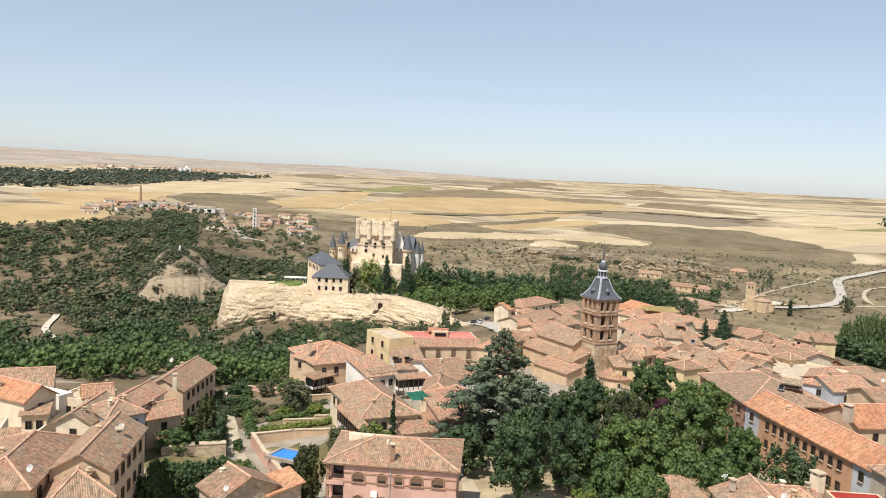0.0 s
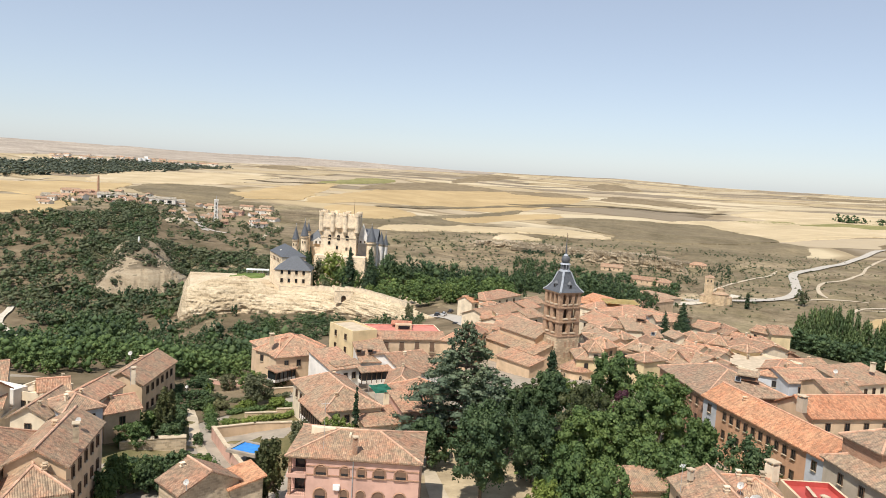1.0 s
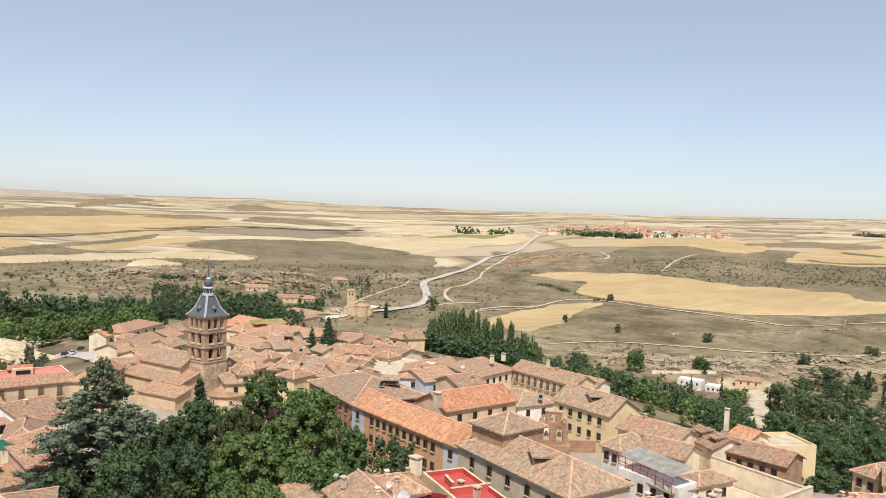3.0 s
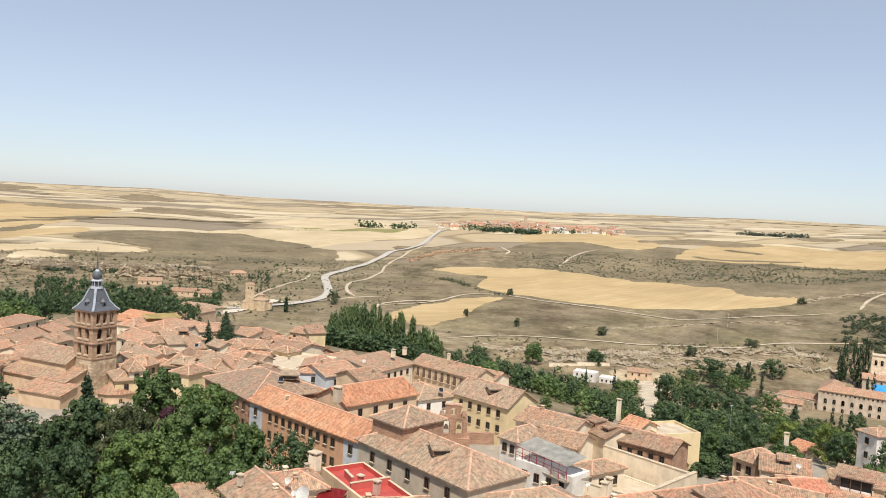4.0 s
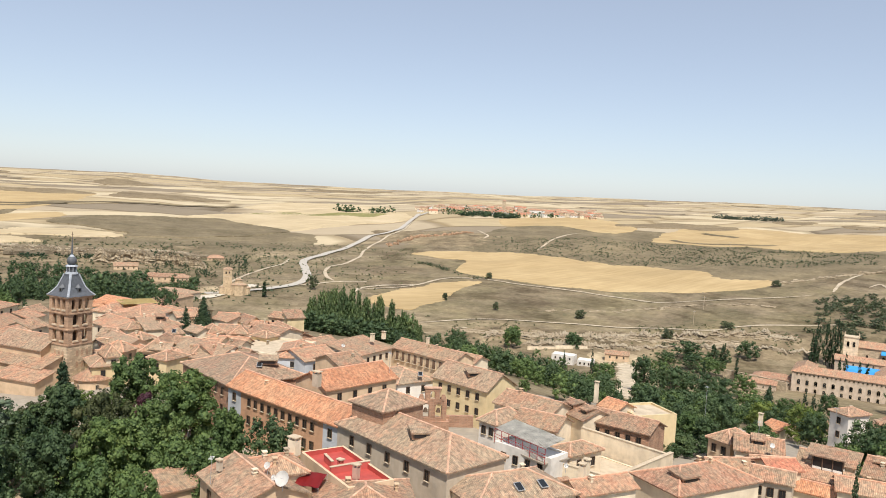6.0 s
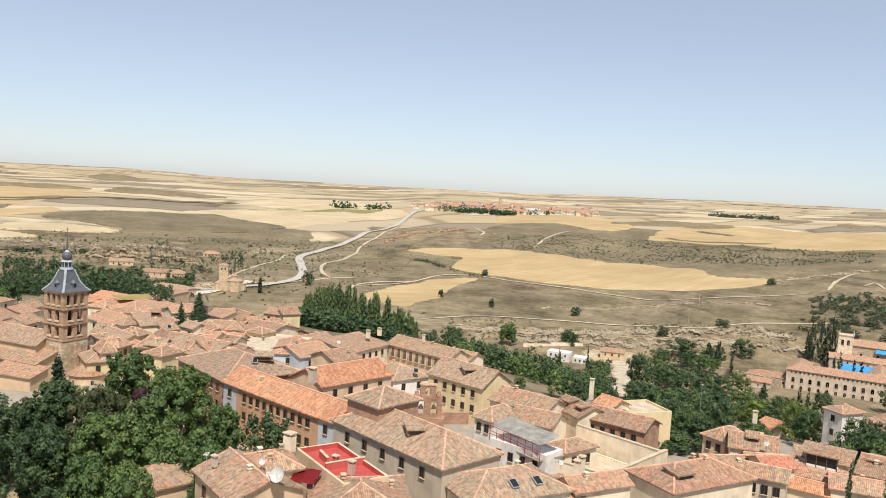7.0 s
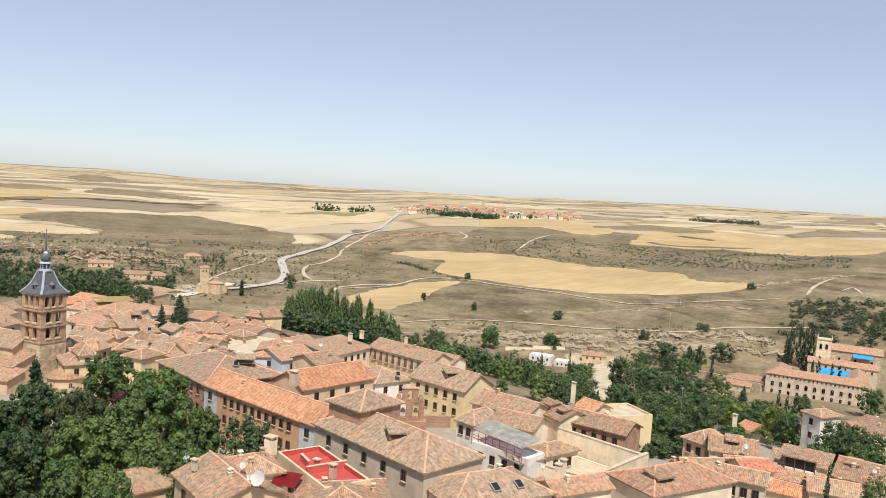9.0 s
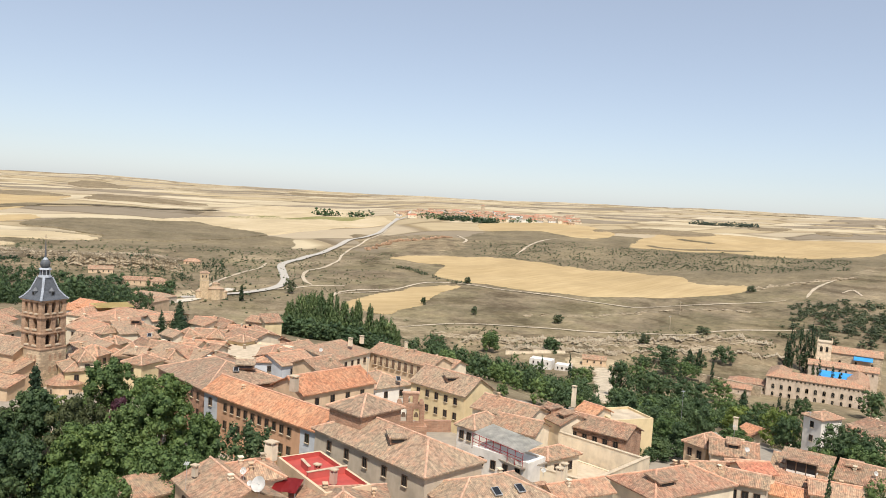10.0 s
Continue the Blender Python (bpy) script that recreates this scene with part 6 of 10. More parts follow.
    # stepped white gables by the keep
    for cx, cy, w, z0, h in ((-13.5, 2, 6.0, 22, 4.0), (13.8, -1.0, 5.0, 24, 12.0)):
        bm = bmesh.new()
        fr = [bm.verts.new((cx + sx * w / 2, cy, zz)) for sx, zz in ((-1, z0), (1, z0))] + [bm.verts.new((cx + w / 2, cy, z0 + h * 0.45)), bm.verts.new((cx, cy, z0 + h)), bm.verts.new((cx - w / 2, cy, z0 + h * 0.45))]
        f = bm.faces.new(fr)
        bmesh.ops.extrude_face_region(bm, geom=[f])
        ext = [v for v in bm.verts if v not in fr]
        for v in ext:
            v.co.y += 1.2
        g = part("gable", bm, WALLS["white"], th, "white plastered gable")
        for dx in (-1.2, 1.2):
            window(g, cx + dx, cy - 0.03, z0 + 1.2, 0, 0.8, 1.4, True)
    # front curtain and gate block
    part("gatehouse", box_bm(30, 8, 17, 2, -8, 0), st, th)
    # slender towers
    round_tower(th, -20.5, -4, 2.1, 0, 27.0, 9.0, st, "round_tower", "slim round tower with slate cone", cone_r=2.5)
    round_tower(th, -26.2, -2, 1.8, 0, 24.5, 8.0, st, "round_tower", "slim round tower with slate cone", cone_r=2.2)
    round_tower(th, -19.5, 2, 1.2, 0, 29.5, 5.5, st, "round_tower", "", cone_r=1.4)
    round_tower(th, 19.2, -3, 2.7, 0, 26.0, 9.5, st, "round_tower", "stout tower with tall slate roof", cone_r=3.1)
    round_tower(th, 24.5, 2, 1.5, 0, 24.5, 7.5, WALLS["white"], "round_tower", "slim white turret with slate cone")
    round_tower(th, 27.0, 4, 1.3, 0, 24.0, 7.0, WALLS["white"], "round_tower", "slim white turret with slate cone")
    for tx, zz in ((-20.5, 23.5), (-26.2, 21.5), (19.2, 20), (19.2, 12)):
        for dx in (-0.7, 0.7):
            window(th, tx + dx, (-6.15 if tx == -20.5 else -3.85 if tx < 0 else -5.75), zz, 0, 0.6, 1.4, True)
    return th


castle()


def slate_house(x, y, w, d, rot, base, eave, rise, wins, label):
    th = thing_at("castle_annex", x, y, base, rot, label, "building")
    H = eave - base
    part("wall", box_bm(w, d, H), WALLS["ashlar"], th)
    r = roof_part(th, "h", w, d, H, rise, 0.5, SLATE, caps=False)
    part("cornice", box_bm(w + 0.6, d + 0.6, 0.35, 0, 0, H - 0.35), STONE_TRIM, th)
    for side, n, zz in wins:
        window_row(th, w, d, side, n, zz, 1.2, 2.0, False, 0.8)
    dm = part("dormer", box_bm(1.2, 1.6, 1.4, 0, -d * 0.27, H + 0.8), WALLS["white"], r)
    dm.location.z -= H
    return th


slate_house(-59.5, 422.5, 19.0, 15.0, 2.0, -20.5, -8.2, 6.0, (("f", 4, 6.4), ("f", 4, 10.8), ("l", 5, 10.5)), "pale stone annex with hipped blue slate roof")
slate_house(-66.5, 443.0, 30.0, 13.0, -68.0, -21, -3.0, 4.5, (("l", 5, 15), ("f", 7, 15)), "long pale annex with blue slate roof")

# terrace lawn, white pavilion and walls on the rock
patch("lawn", [on_polar(-12.6, 428), on_polar(-11.2, 421), on_polar(-9.9, 421), on_polar(-10.2, 433), on_polar(-11.6, 437)], LAWN, "green terrace lawn on the castle rock", "lawn", 0.3)
bpy.data.objects["lawn"].location.z = -13.4 - ground_z(*on_polar(-11.3, 428))


def pavilion(x, y, z, rot):
    th = thing_at("pavilion", x, y, z, rot, "low white awning pavilion on the castle terrace", "pavilion")
    part("roof", box_bm(12, 5, 0.3, 0, 0, 3.0), WHITE_PAINT, th)
    for i in range(5):
        for s in (-1, 1):
            part("post", tube_bm((-5.6 + i * 2.8, s * 2.3, 0), (-5.6 + i * 2.8, s * 2.3, 3.0), 0.12, 6), METAL, th)
    part("counter", box_bm(9, 1.2, 1.2, 0, 1.2, 0), WALLS["cream"], th)


pavilion(*on_polar(-10.6, 436), -14.2, 8)


def stone_wall(points, height, thick, material, label, base=None, name="stone_wall", coping=True):
    """A free-standing wall along a plan line."""
    th = thing_at(name, 0, 0, 0, 0, label, "wall")
    for k, ((x0, y0), (x1, y1)) in enumerate(zip(points, points[1:])):
        L = math.hypot(x1 - x0, y1 - y0)
        n = max(1, int(L / 12))
        for i in range(n):
            ax, ay = x0 + (x1 - x0) * i / n, y0 + (y1 - y0) * i / n
            bx, by = x0 + (x1 - x0) * (i + 1) / n, y0 + (y1 - y0) * (i + 1) / n
            z = (min(ground_z(ax, ay), ground_z(bx, by)) if base is None else base[k] if isinstance(base, (list, tuple)) else base) - 0.5
            seg = part("wall_run", box_bm(L / n + thick * 0.5, thick, height + 0.5), material, th)
            seg.matrix_local = pose((ax + bx) / 2, (ay + by) / 2, z, 0, 0, math.degrees(math.atan2(by - ay, bx - ax)))
            if coping:
                c = part("coping", box_bm(L / n + thick * 0.5, thick + 0.15, 0.14, 0, 0, height + 0.5), STONE_TRIM, seg)
    return th


rim = [-9.0 + 0.95 * k for k in range(11)]
stone_wall([on_polar(a, float(np.interp(a, ROCK_A, ROCK_R)) - 1.5) for a in rim], 3.2, 1.0, WALLS["ashlar"], "pale stone retaining wall along the castle garden", [float(np.interp(a + 0.5, ROCK_A, ROCK_TOP)) - 1.2 for a in rim])
gx, gy = on_polar(-4.4, 389)
gate = thing_at("garden_gate", gx, gy, -19.5, 8, "small round-arched stone gate in the castle rock wall", "gate")
part("gate_wall", arch_cut_wall(9.0, 5.6, 1.2, [(0, 0.05, 2.4, 3.6)]), WALLS["ashlar"], gate)
part("coping", box_bm(9.3, 1.5, 0.25, 0, 0, 5.6), STONE_TRIM, gate)
part("door", box_bm(2.4, 0.15, 3.5, 0, 0.4, 0), TIMBER, gate)

# ---- old chapel beyond the river ----
def round_chapel():
    th = thing_at("round_chapel", 265.0, 647.0, -51, -22, "honey-stone twelve-sided chapel with a square tower", "chapel")
    st = WALLS["honey"]
    body = part("nave", cone_bm(6.9, 6.9, 9.5, 2, 0, 0, 12), st, th)
    part("nave_roof", cone_bm(7.4, 3.0, 2.0, 2, 0, 9.5, 12), TILE["grey"], th)
    part("drum", cone_bm(3.1, 3.1, 2.6, 2, 0, 11.2, 12), st, th)
    part("drum_roof", cone_bm(3.5, 0.1, 1.5, 2, 0, 13.8, 12), TILE["grey"], th)
    tw = part("tower", box_bm(7.4, 7.4, 22.5, -7.6, 1.0, 0), st, th, "square honey-stone tower")
    part("tower_cornice", box_bm(7.8, 7.8, 0.5, -7.6, 1.0, 16.2), STONE_TRIM, tw)
    rf = roof_part(tw, "p", 7.4, 7.4, 22.5, 1.6, 0.4, "grey", "tower_roof", m=Matrix.Translation((-7.6, 1.0, 0)))
    for dx in (-1.4, 1.4):
        window(tw, -7.6 + dx, -2.73, 19.8, 0, 1.0, 2.2, True)
    for cx in (-11.8, 9.0):
        a = part("apse", cone_bm(2.8, 2.8, 7.0, cx, -1, 0, 14), st, th)
        part("apse_roof", cone_bm(3.1, 0.2, 1.6, cx, -1, 7.0, 14), TILE["grey"], a)
    for k in range(3):
        aa = radians(-90 + 30 * (k - 1))
        window(th, 2 + 6.75 * math.cos(aa), 6.75 * math.sin(aa), 6, math.degrees(aa) + 90, 0.7, 2.0, True)


round_chapel()

# ---- monastery in the valley ----
def monastery():
    th = thing_at("monastery", 0, 0, 0, 0, "long pale monastery with arcaded facade, tiled roofs and tower", "monastery")

    def wing(x, y, w, d, rot, base, eave, rise, kind, wall, tile, rows, name="wing"):
        wg = new(name)
        wg.parent = th
        wg.matrix_local = pose(x, y, base, 0, 0, rot)
        part("wall", box_bm(w, d, eave - base), WALLS[wall], wg)
        roof_part(wg, kind, w, d, eave - base, rise, 0.6, tile, caps=False)
        for side, n, z, ww, wh, ar in rows:
            sx, sy, turn = SIDES[side]
            L = w if side in "fb" else d
            for i in range(n):
                s = (i + 0.5) / n * L * 0.94 - L * 0.47
                if side in "fb":
                    window(wg, s if side == "f" else -s, sy * (d / 2 + 0.02), z, turn, ww, wh, ar, True)
                else:
                    window(wg, sx * (w / 2 + 0.02), s * sx, z, turn, ww, wh, ar, True)
        return wg

    rot = -66.4
    ux, uy = math.cos(radians(rot)), math.sin(radians(rot))
    nx, ny = -uy, ux
    ox, oy = 488.3 - nx * 25.9, 230.9 - ny * 25.9

    def at(u, v):
        return ox + ux * u + nx * v, oy + uy * u + ny * v

    wing(*at(0, 5.5), 55, 11, rot, -64, -47, 3.0, "h", "beige", "pink", (("f", 22, 15.6, 0.9, 1.1, True), ("f", 11, 11.0, 1.7, 3.0, True), ("f", 11, 6.5, 1.4, 2.4, True), ("r", 3, 11, 1.5, 2.8, True)))
    wing(*at(22, 30), 11, 44, rot, -64, -47, 3.0, "h", "beige", "pink", (("r", 12, 12, 1.2, 2.6, True), ("r", 12, 7, 1.2, 2.2, True)))
    wing(*at(-22, 24), 12, 28, rot, -62, -48, 3.0, "h", "beige", "old", ())
    wing(*at(-38, 8), 24, 12, rot, -62, -54, 2.4, "h", "beige", "pink", (("f", 5, 5.5, 0.9, 1.6, True),))
    wing(*at(-44, -4), 18, 9, rot, -62, -56, 2.0, "g", "beige", "pink", (("f", 4, 4, 0.8, 1.2, True),))
    wing(*at(13, 50), 40, 10, rot, -62, -44, 2.6, "g", "beige", "pink", (("f", 10, 16, 1.0, 1.6, True),))
    church = wing(*at(20, 66), 30, 14, rot, -62, -36.5, 3.2, "g", "stone", "pink", (("f", 3, 19, 1.4, 4, True),), "church")
    x, y = at(1, 61)
    tw = new("bell_tower")
    tw.parent = th
    tw.matrix_local = pose(x, y, -62, 0, 0, rot)
    part("shaft", box_bm(8.5, 8.5, 31.5), WALLS["ashlar"], tw)
    part("cornice", box_bm(9.2, 9.2, 0.6, 0, 0, 31.2), STONE_TRIM, tw)
    for k in range(4):
        part("pinnacle", cone_bm(0.5, 0.05, 2.4, (-1, 1, 1, -1)[k] * 4.2, (-1, -1, 1, 1)[k] * 4.2, 31.8, 6), STONE_TRIM, tw)
        for dx in (-1.7, 1.7):
            w = window(tw, 0, 0, 0, 0, 1.5, 3.4, True)
            w.matrix_local = pose(0, 0, 0, 0, 0, 90 * k) @ pose(dx, -4.28, 27)
    # builders' sheeting over the cloister
    for u, v, w, d, z in ((10, 33, 20, 9, -47.2), (24, 57.2, 11, 6, -38.2)):
        x, y = at(u, v)
        s = part("blue_sheet", box_bm(w, d, 0.08), BLUE_SHEET, th, "blue tarpaulin over the cloister works")
        s.matrix_local = pose(x, y, z, 0, 0, rot) @ pose(0, 0, 0, 22, 0, 0)
    return th


monastery()

# ---- far village, suburb and small marks ----
SMALL = {}


def cottage(x, y, w, d, rot, h, wall, tile, group, label, base=None):
    """A far cottage of two parts."""
    z = ground_z(x, y) - 0.5 if base is None else base
    th = thing_at("cottage", x, y, z, rot, label, "house", group)
    key = (round(w), round(d), round(h), wall, tile)
    if key not in SMALL:
        bm = bmesh.new()
        X, Y, H, rise = w / 2, d / 2, h, d * 0.22
        lo = [bm.verts.new(p) for p in ((-X, -Y, 0), (X, -Y, 0), (X, Y, 0), (-X, Y, 0))]
        hi = [bm.verts.new((v.co.x, v.co.y, H)) for v in lo]
        gl, gr = bm.verts.new((-X, 0, H + rise)), bm.verts.new((X, 0, H + rise))
        for f in ((lo[0], lo[1], hi[1], hi[0]), (lo[1], lo[2], hi[2], gr, hi[1]), (lo[2], lo[3], hi[3], hi[2]), (lo[3], lo[0], hi[0], gl, hi[3])):
            bm.faces.new(f)
        wm = bpy.data.meshes.new("wall")
        bm.to_mesh(wm)
        bm.free()
        wm.materials.append(WALLS[wall])
        tmp = roof_part(th, "g", w, d, H, rise, 0.4, tile, caps=False)
        rm = tmp.data
        bpy.data.objects.remove(tmp)
        SMALL[key] = (wm, rm, H)
    wm, rm, H = SMALL[key]
    for nm, me, zz in (("wall", wm, 0), ("roof", rm, H)):
        ob = new(nm, me)
        ob.parent = th
        ob.location.z = zz
    for s in (-0.25, 0.25):
        window(th, s * round(w), -round(d) / 2 - 0.03, H * 0.6, 0, 1.0, 1.5, False, False)
    return th


rng = random.Random(21)
for k in range(210):
    a, r = rng.gauss(41.0, 2.7), rng.uniform(1600, 1900)
    if rng.random() < 0.25:
        a = rng.uniform(44, 48)
    x, y = on_polar(a, r)
    cottage(x, y, rng.choice((11, 14, 18)), rng.choice((9, 11)), rng.uniform(-75, 20), rng.choice((4, 5, 7)), rng.choice(("white", "cream", "cream", "ochre")), rng.choice(("pink", "red", "pink", "old", "old", "grey")), "village on the plateau", "small village house with warm clay-tiled roof on the plateau")
x, y = on_polar(43.6, 1640)
cottage(x, y, 30, 14, -40, 12, "white", "pink", "", "large white village hall with clay-tiled roof")
x, y = on_polar(41.2, 1760)
vt = thing_at("village_church_tower", x, y, ground_z(x, y) - 1, -40, "small stone village church tower among roofs", "tower")
part("shaft", box_bm(8, 8, 24), WALLS["stone"], vt)
roof_part(vt, "p", 8, 8, 24, 3, 0.4, "old")
for k in range(64):
    a, r = rng.uniform(-24.5, -9.5), rng.uniform(880, 1080)
    x, y = on_polar(a, r)
    cottage(x, y, rng.choice((8, 11, 18)), rng.choice((7, 9)), rng.uniform(-50, 50), rng.choice((3, 4, 5)), rng.choice(("white", "cream", "white", "pink")), rng.choice(("grey", "pink", "old", "old")), "suburb beyond the hill", "low suburban house with clay-tiled roof beyond the hill")
for k in range(70):
    a, r = rng.uniform(-24, -13.5), rng.uniform(2600, 2900)
    x, y = on_polar(a, r)
    cottage(x, y, rng.choice((16, 24)), rng.choice((10, 12)), rng.uniform(-50, 50), rng.choice((6, 9)), rng.choice(("white", "cream", "white")), rng.choice(("pink", "grey", "old")), "far town on the plain", "far pale building of a town on the plain")
def works_shed(x, y, w, d, rot, h):
    """Low works shed under a shallow pale vault."""
    th = thing_at("works_shed", x, y, ground_z(x, y) - 1, rot, "long low works shed with pale vaulted roof", "shed", "works sheds beyond the hill")
    part("wall", box_bm(w, d, h + 1), WALLS["white"], th)
    bm = bmesh.new()
    prev = None
    for i in range(9):
        f = i / 8 * 2 - 1
        row = [bm.verts.new((sx * (w / 2 + 0.3), f * (d / 2 + 0.4), h + 1.02 + 2.4 * (1 - f * f))) for sx in (-1, 1)]
        if prev:
            bm.faces.new((prev[0], prev[1], row[1], row[0]))
        prev = row
    bmesh.ops.solidify(bm, geom=bm.faces[:], thickness=0.2)
    part("vault", bm, LIMEDUST, th)
    for k in range(4):
        part("shed_door", box_bm(w * 0.12, 0.1, h * 0.7, (k - 1.5) * w * 0.22, -d / 2 - 0.05, 1), GLASS, th)


# white twin tower of the suburb
x, y = on_polar(-13.6, 905)
th = thing_at("white_tower", x, y, -27, 14, "slender white twin-shaft tower in the suburb", "tower")
part("shaft", box_bm(4.2, 4.2, 26, 0, 0, 0), WALLS["white"], th)
part("stair_shaft", box_bm(3.6, 3.6, 18, 4.6, 0.6, 0), WALLS["grey"], th)
part("head", box_bm(5.0, 5.0, 1.2, 0, 0, 26), WALLS["white"], th)
for k in range(5):
    part("slot", box_bm(1.0, 0.2, 2.6, 0, -2.55, 4 + 4.4 * k), GLASS, th)
part("mast", tube_bm((0, 0, 27), (0, 0, 31), 0.2, 5), METAL, th)
for a, r, w, h in ((-20.0, 985, 42, 4), (-17.4, 1030, 40, 5), (-16.5, 1050, 30, 4), (-24.0, 960, 18, 3)):
    x, y = on_polar(a, r)
    works_shed(x, y, w, 20, 14, h)
x, y = on_polar(-21.2, 1000)
th = thing_at("factory_chimney", x, y, -12, 0, "tall slim brick factory chimney beyond the hill", "chimney")
part("shaft", cone_bm(1.6, 1.0, 29, 0, 0, 0, 12), WALLS["brick"], th)
x, y = on_polar(-18.35, 2600)
th = thing_at("grain_silo", x, y, 0, 18, "pale concrete grain silo on the plain", "silo")
for i in range(3):
    part("cell", cone_bm(7, 7, 24, -13 + 13 * i, 0, 0, 14), WHITE_PAINT, th)
part("head_house", box_bm(10, 12, 31, 4, 8, 0), WHITE_PAINT, th)
# power poles on the slope
for t_x, t_y in (on_polar(55.0, 640), on_polar(55.6, 700), on_polar(57, 1150)):
    th = thing_at("power_pole", t_x, t_y, ground_z(t_x, t_y) - 0.5, -35, "thin pale power pole standing on dry grass", "pole", "power poles")
    part("pole", tube_bm((0, 0, 0), (0, 0, 12), 0.16, 6), STONE_TRIM, th)
    part("cross_arm", box_bm(2.4, 0.15, 0.15, 0, 0, 11), METAL, th)

# ---- dishes, masts, awnings, walls, cars ----
def dish(x, y, z, r=0.5, turn=-40):
    th = thing_at("satellite_dish", x, y, z, turn, "white satellite dish on a short mast", "satellite dish", "satellite dishes")
    part("mast", tube_bm((0, 0, -0.8), (0, 0, 0.1), 0.04, 6), METAL, th)
    bm = bmesh.new()
    n, rings = 18, 4
    prev = [bm.verts.new((0, 0, 0))]
    for k in range(1, rings + 1):
        q = r * k / rings
        ring = [bm.verts.new((q * math.cos(6.2832 * i / n), q * math.sin(6.2832 * i / n), 0.35 * q * q / r)) for i in range(n)]
        for i in range(n):
            j = (i + 1) % n
            bm.faces.new((prev[0], ring[i], ring[j]) if k == 1 else (prev[i], ring[i], ring[j], prev[j]))
        prev = ring
    bmesh.ops.solidify(bm, geom=bm.faces[:], thickness=0.02)
    d = part("reflector", bm, WHITE_PAINT, th)
    d.matrix_local = pose(0, 0, r * 0.7, 62, 0, 0)
    part("feed_arm", tube_bm((0, 0, 0), (0, 0, r * 0.9), 0.02, 5), METAL, d)
    return th


def antenna(x, y, z, h=3.0):
    th = thing_at("aerial", x, y, z, (x * 7) % 90, "thin metal television aerial on a rooftop", "aerial", "rooftop aerials")
    part("mast", tube_bm((0, 0, -0.4), (0, 0, h), 0.03, 5), METAL, th)
    part("boom", tube_bm((-0.6, 0, h - 0.2), (0.7, 0, h - 0.2), 0.02, 4), METAL, th)
    for i in range(5):
        part("element", tube_bm((-0.5 + 0.25 * i, -0.3, h - 0.2), (-0.5 + 0.25 * i, 0.3, h - 0.2), 0.015, 4), METAL, th)


def stack(x, y, z, h=2.2, s=0.9, wall="cream"):
    th = thing_at("chimney_stack", x, y, z, 20, "tall plastered chimney stack with a capped top", "chimney", "chimney stacks")
    part("shaft", box_bm(s, s * 1.3, h), WALLS[wall], th)
    part("cap", box_bm(s + 0.25, s * 1.3 + 0.25, 0.14, 0, 0, h + 0.35), STONE_TRIM, th)
    for sx in (-1, 1):
        for sy in (-1, 1):
            part("cap_post", box_bm(0.16, 0.16, 0.36, sx * s * 0.4, sy * s * 0.5, h), WALLS[wall], th)


def dormer(x, y, z, rot, w=2.2, tile="old"):
    th = thing_at("dormer", x, y, z, rot, "tiled roof dormer with a dark timber window", "dormer", "roof dormers")
    part("cheek", box_bm(w, 2.4, 0.9, 0, 1.3, -0.2), WALLS["brick"], th)
    win = part("window", box_bm(w * 0.86, 0.12, 0.66, 0, 0.05, 0.0), TIMBER, th)
    part("pane", box_bm(w * 0.74, 0.05, 0.5, 0, -0.03, 0.08), GLASS, win)
    roof_part(th, "s", w, 2.8, 0.68, 0.35, 0.25, tile, caps=False, m=Matrix.Translation((0, 1.4, 0)))


def skylight(x, y, z, rot):
    th = thing_at("skylight", x, y, z, rot, "small roof skylight in a metal frame", "skylight", "skylights")
    f = part("frame", box_bm(1.1, 1.5, 0.16), METAL, th)
    part("pane", box_bm(0.9, 1.3, 0.05, 0, 0, 0.15), GLASS, f)
    th.matrix_world = th.matrix_world @ pose(0, 0, 0.25, 24, 0, 0)


def awning(x, y, w, d, rot, z, mat, words):
    th = thing_at("awning", x, y, z, rot, words, "awning")
    bm = bmesh.new()
    n = 8
    for i in range(n + 1):
        xx = -w / 2 + w * i / n
        sag = 0.12 * math.sin(i * math.pi / 2)
        a, b = bm.verts.new((xx, -d / 2, -0.3 + sag * 0.3)), bm.verts.new((xx, d / 2, 0.4 + sag * 0.3))
        if i:
            bm.faces.new((pa, a, b, pb))
        pa, pb = a, b
    bmesh.ops.solidify(bm, geom=bm.faces[:], thickness=0.04)
    part("cloth", bm, mat, th)
    for sx in (-1, 1):
        for sy, h in ((-1, -0.3), (1, 0.4)):
            part("post", tube_bm((sx * w / 2, sy * d / 2, -2.6), (sx * w / 2, sy * d / 2, h), 0.04, 5), METAL, th)


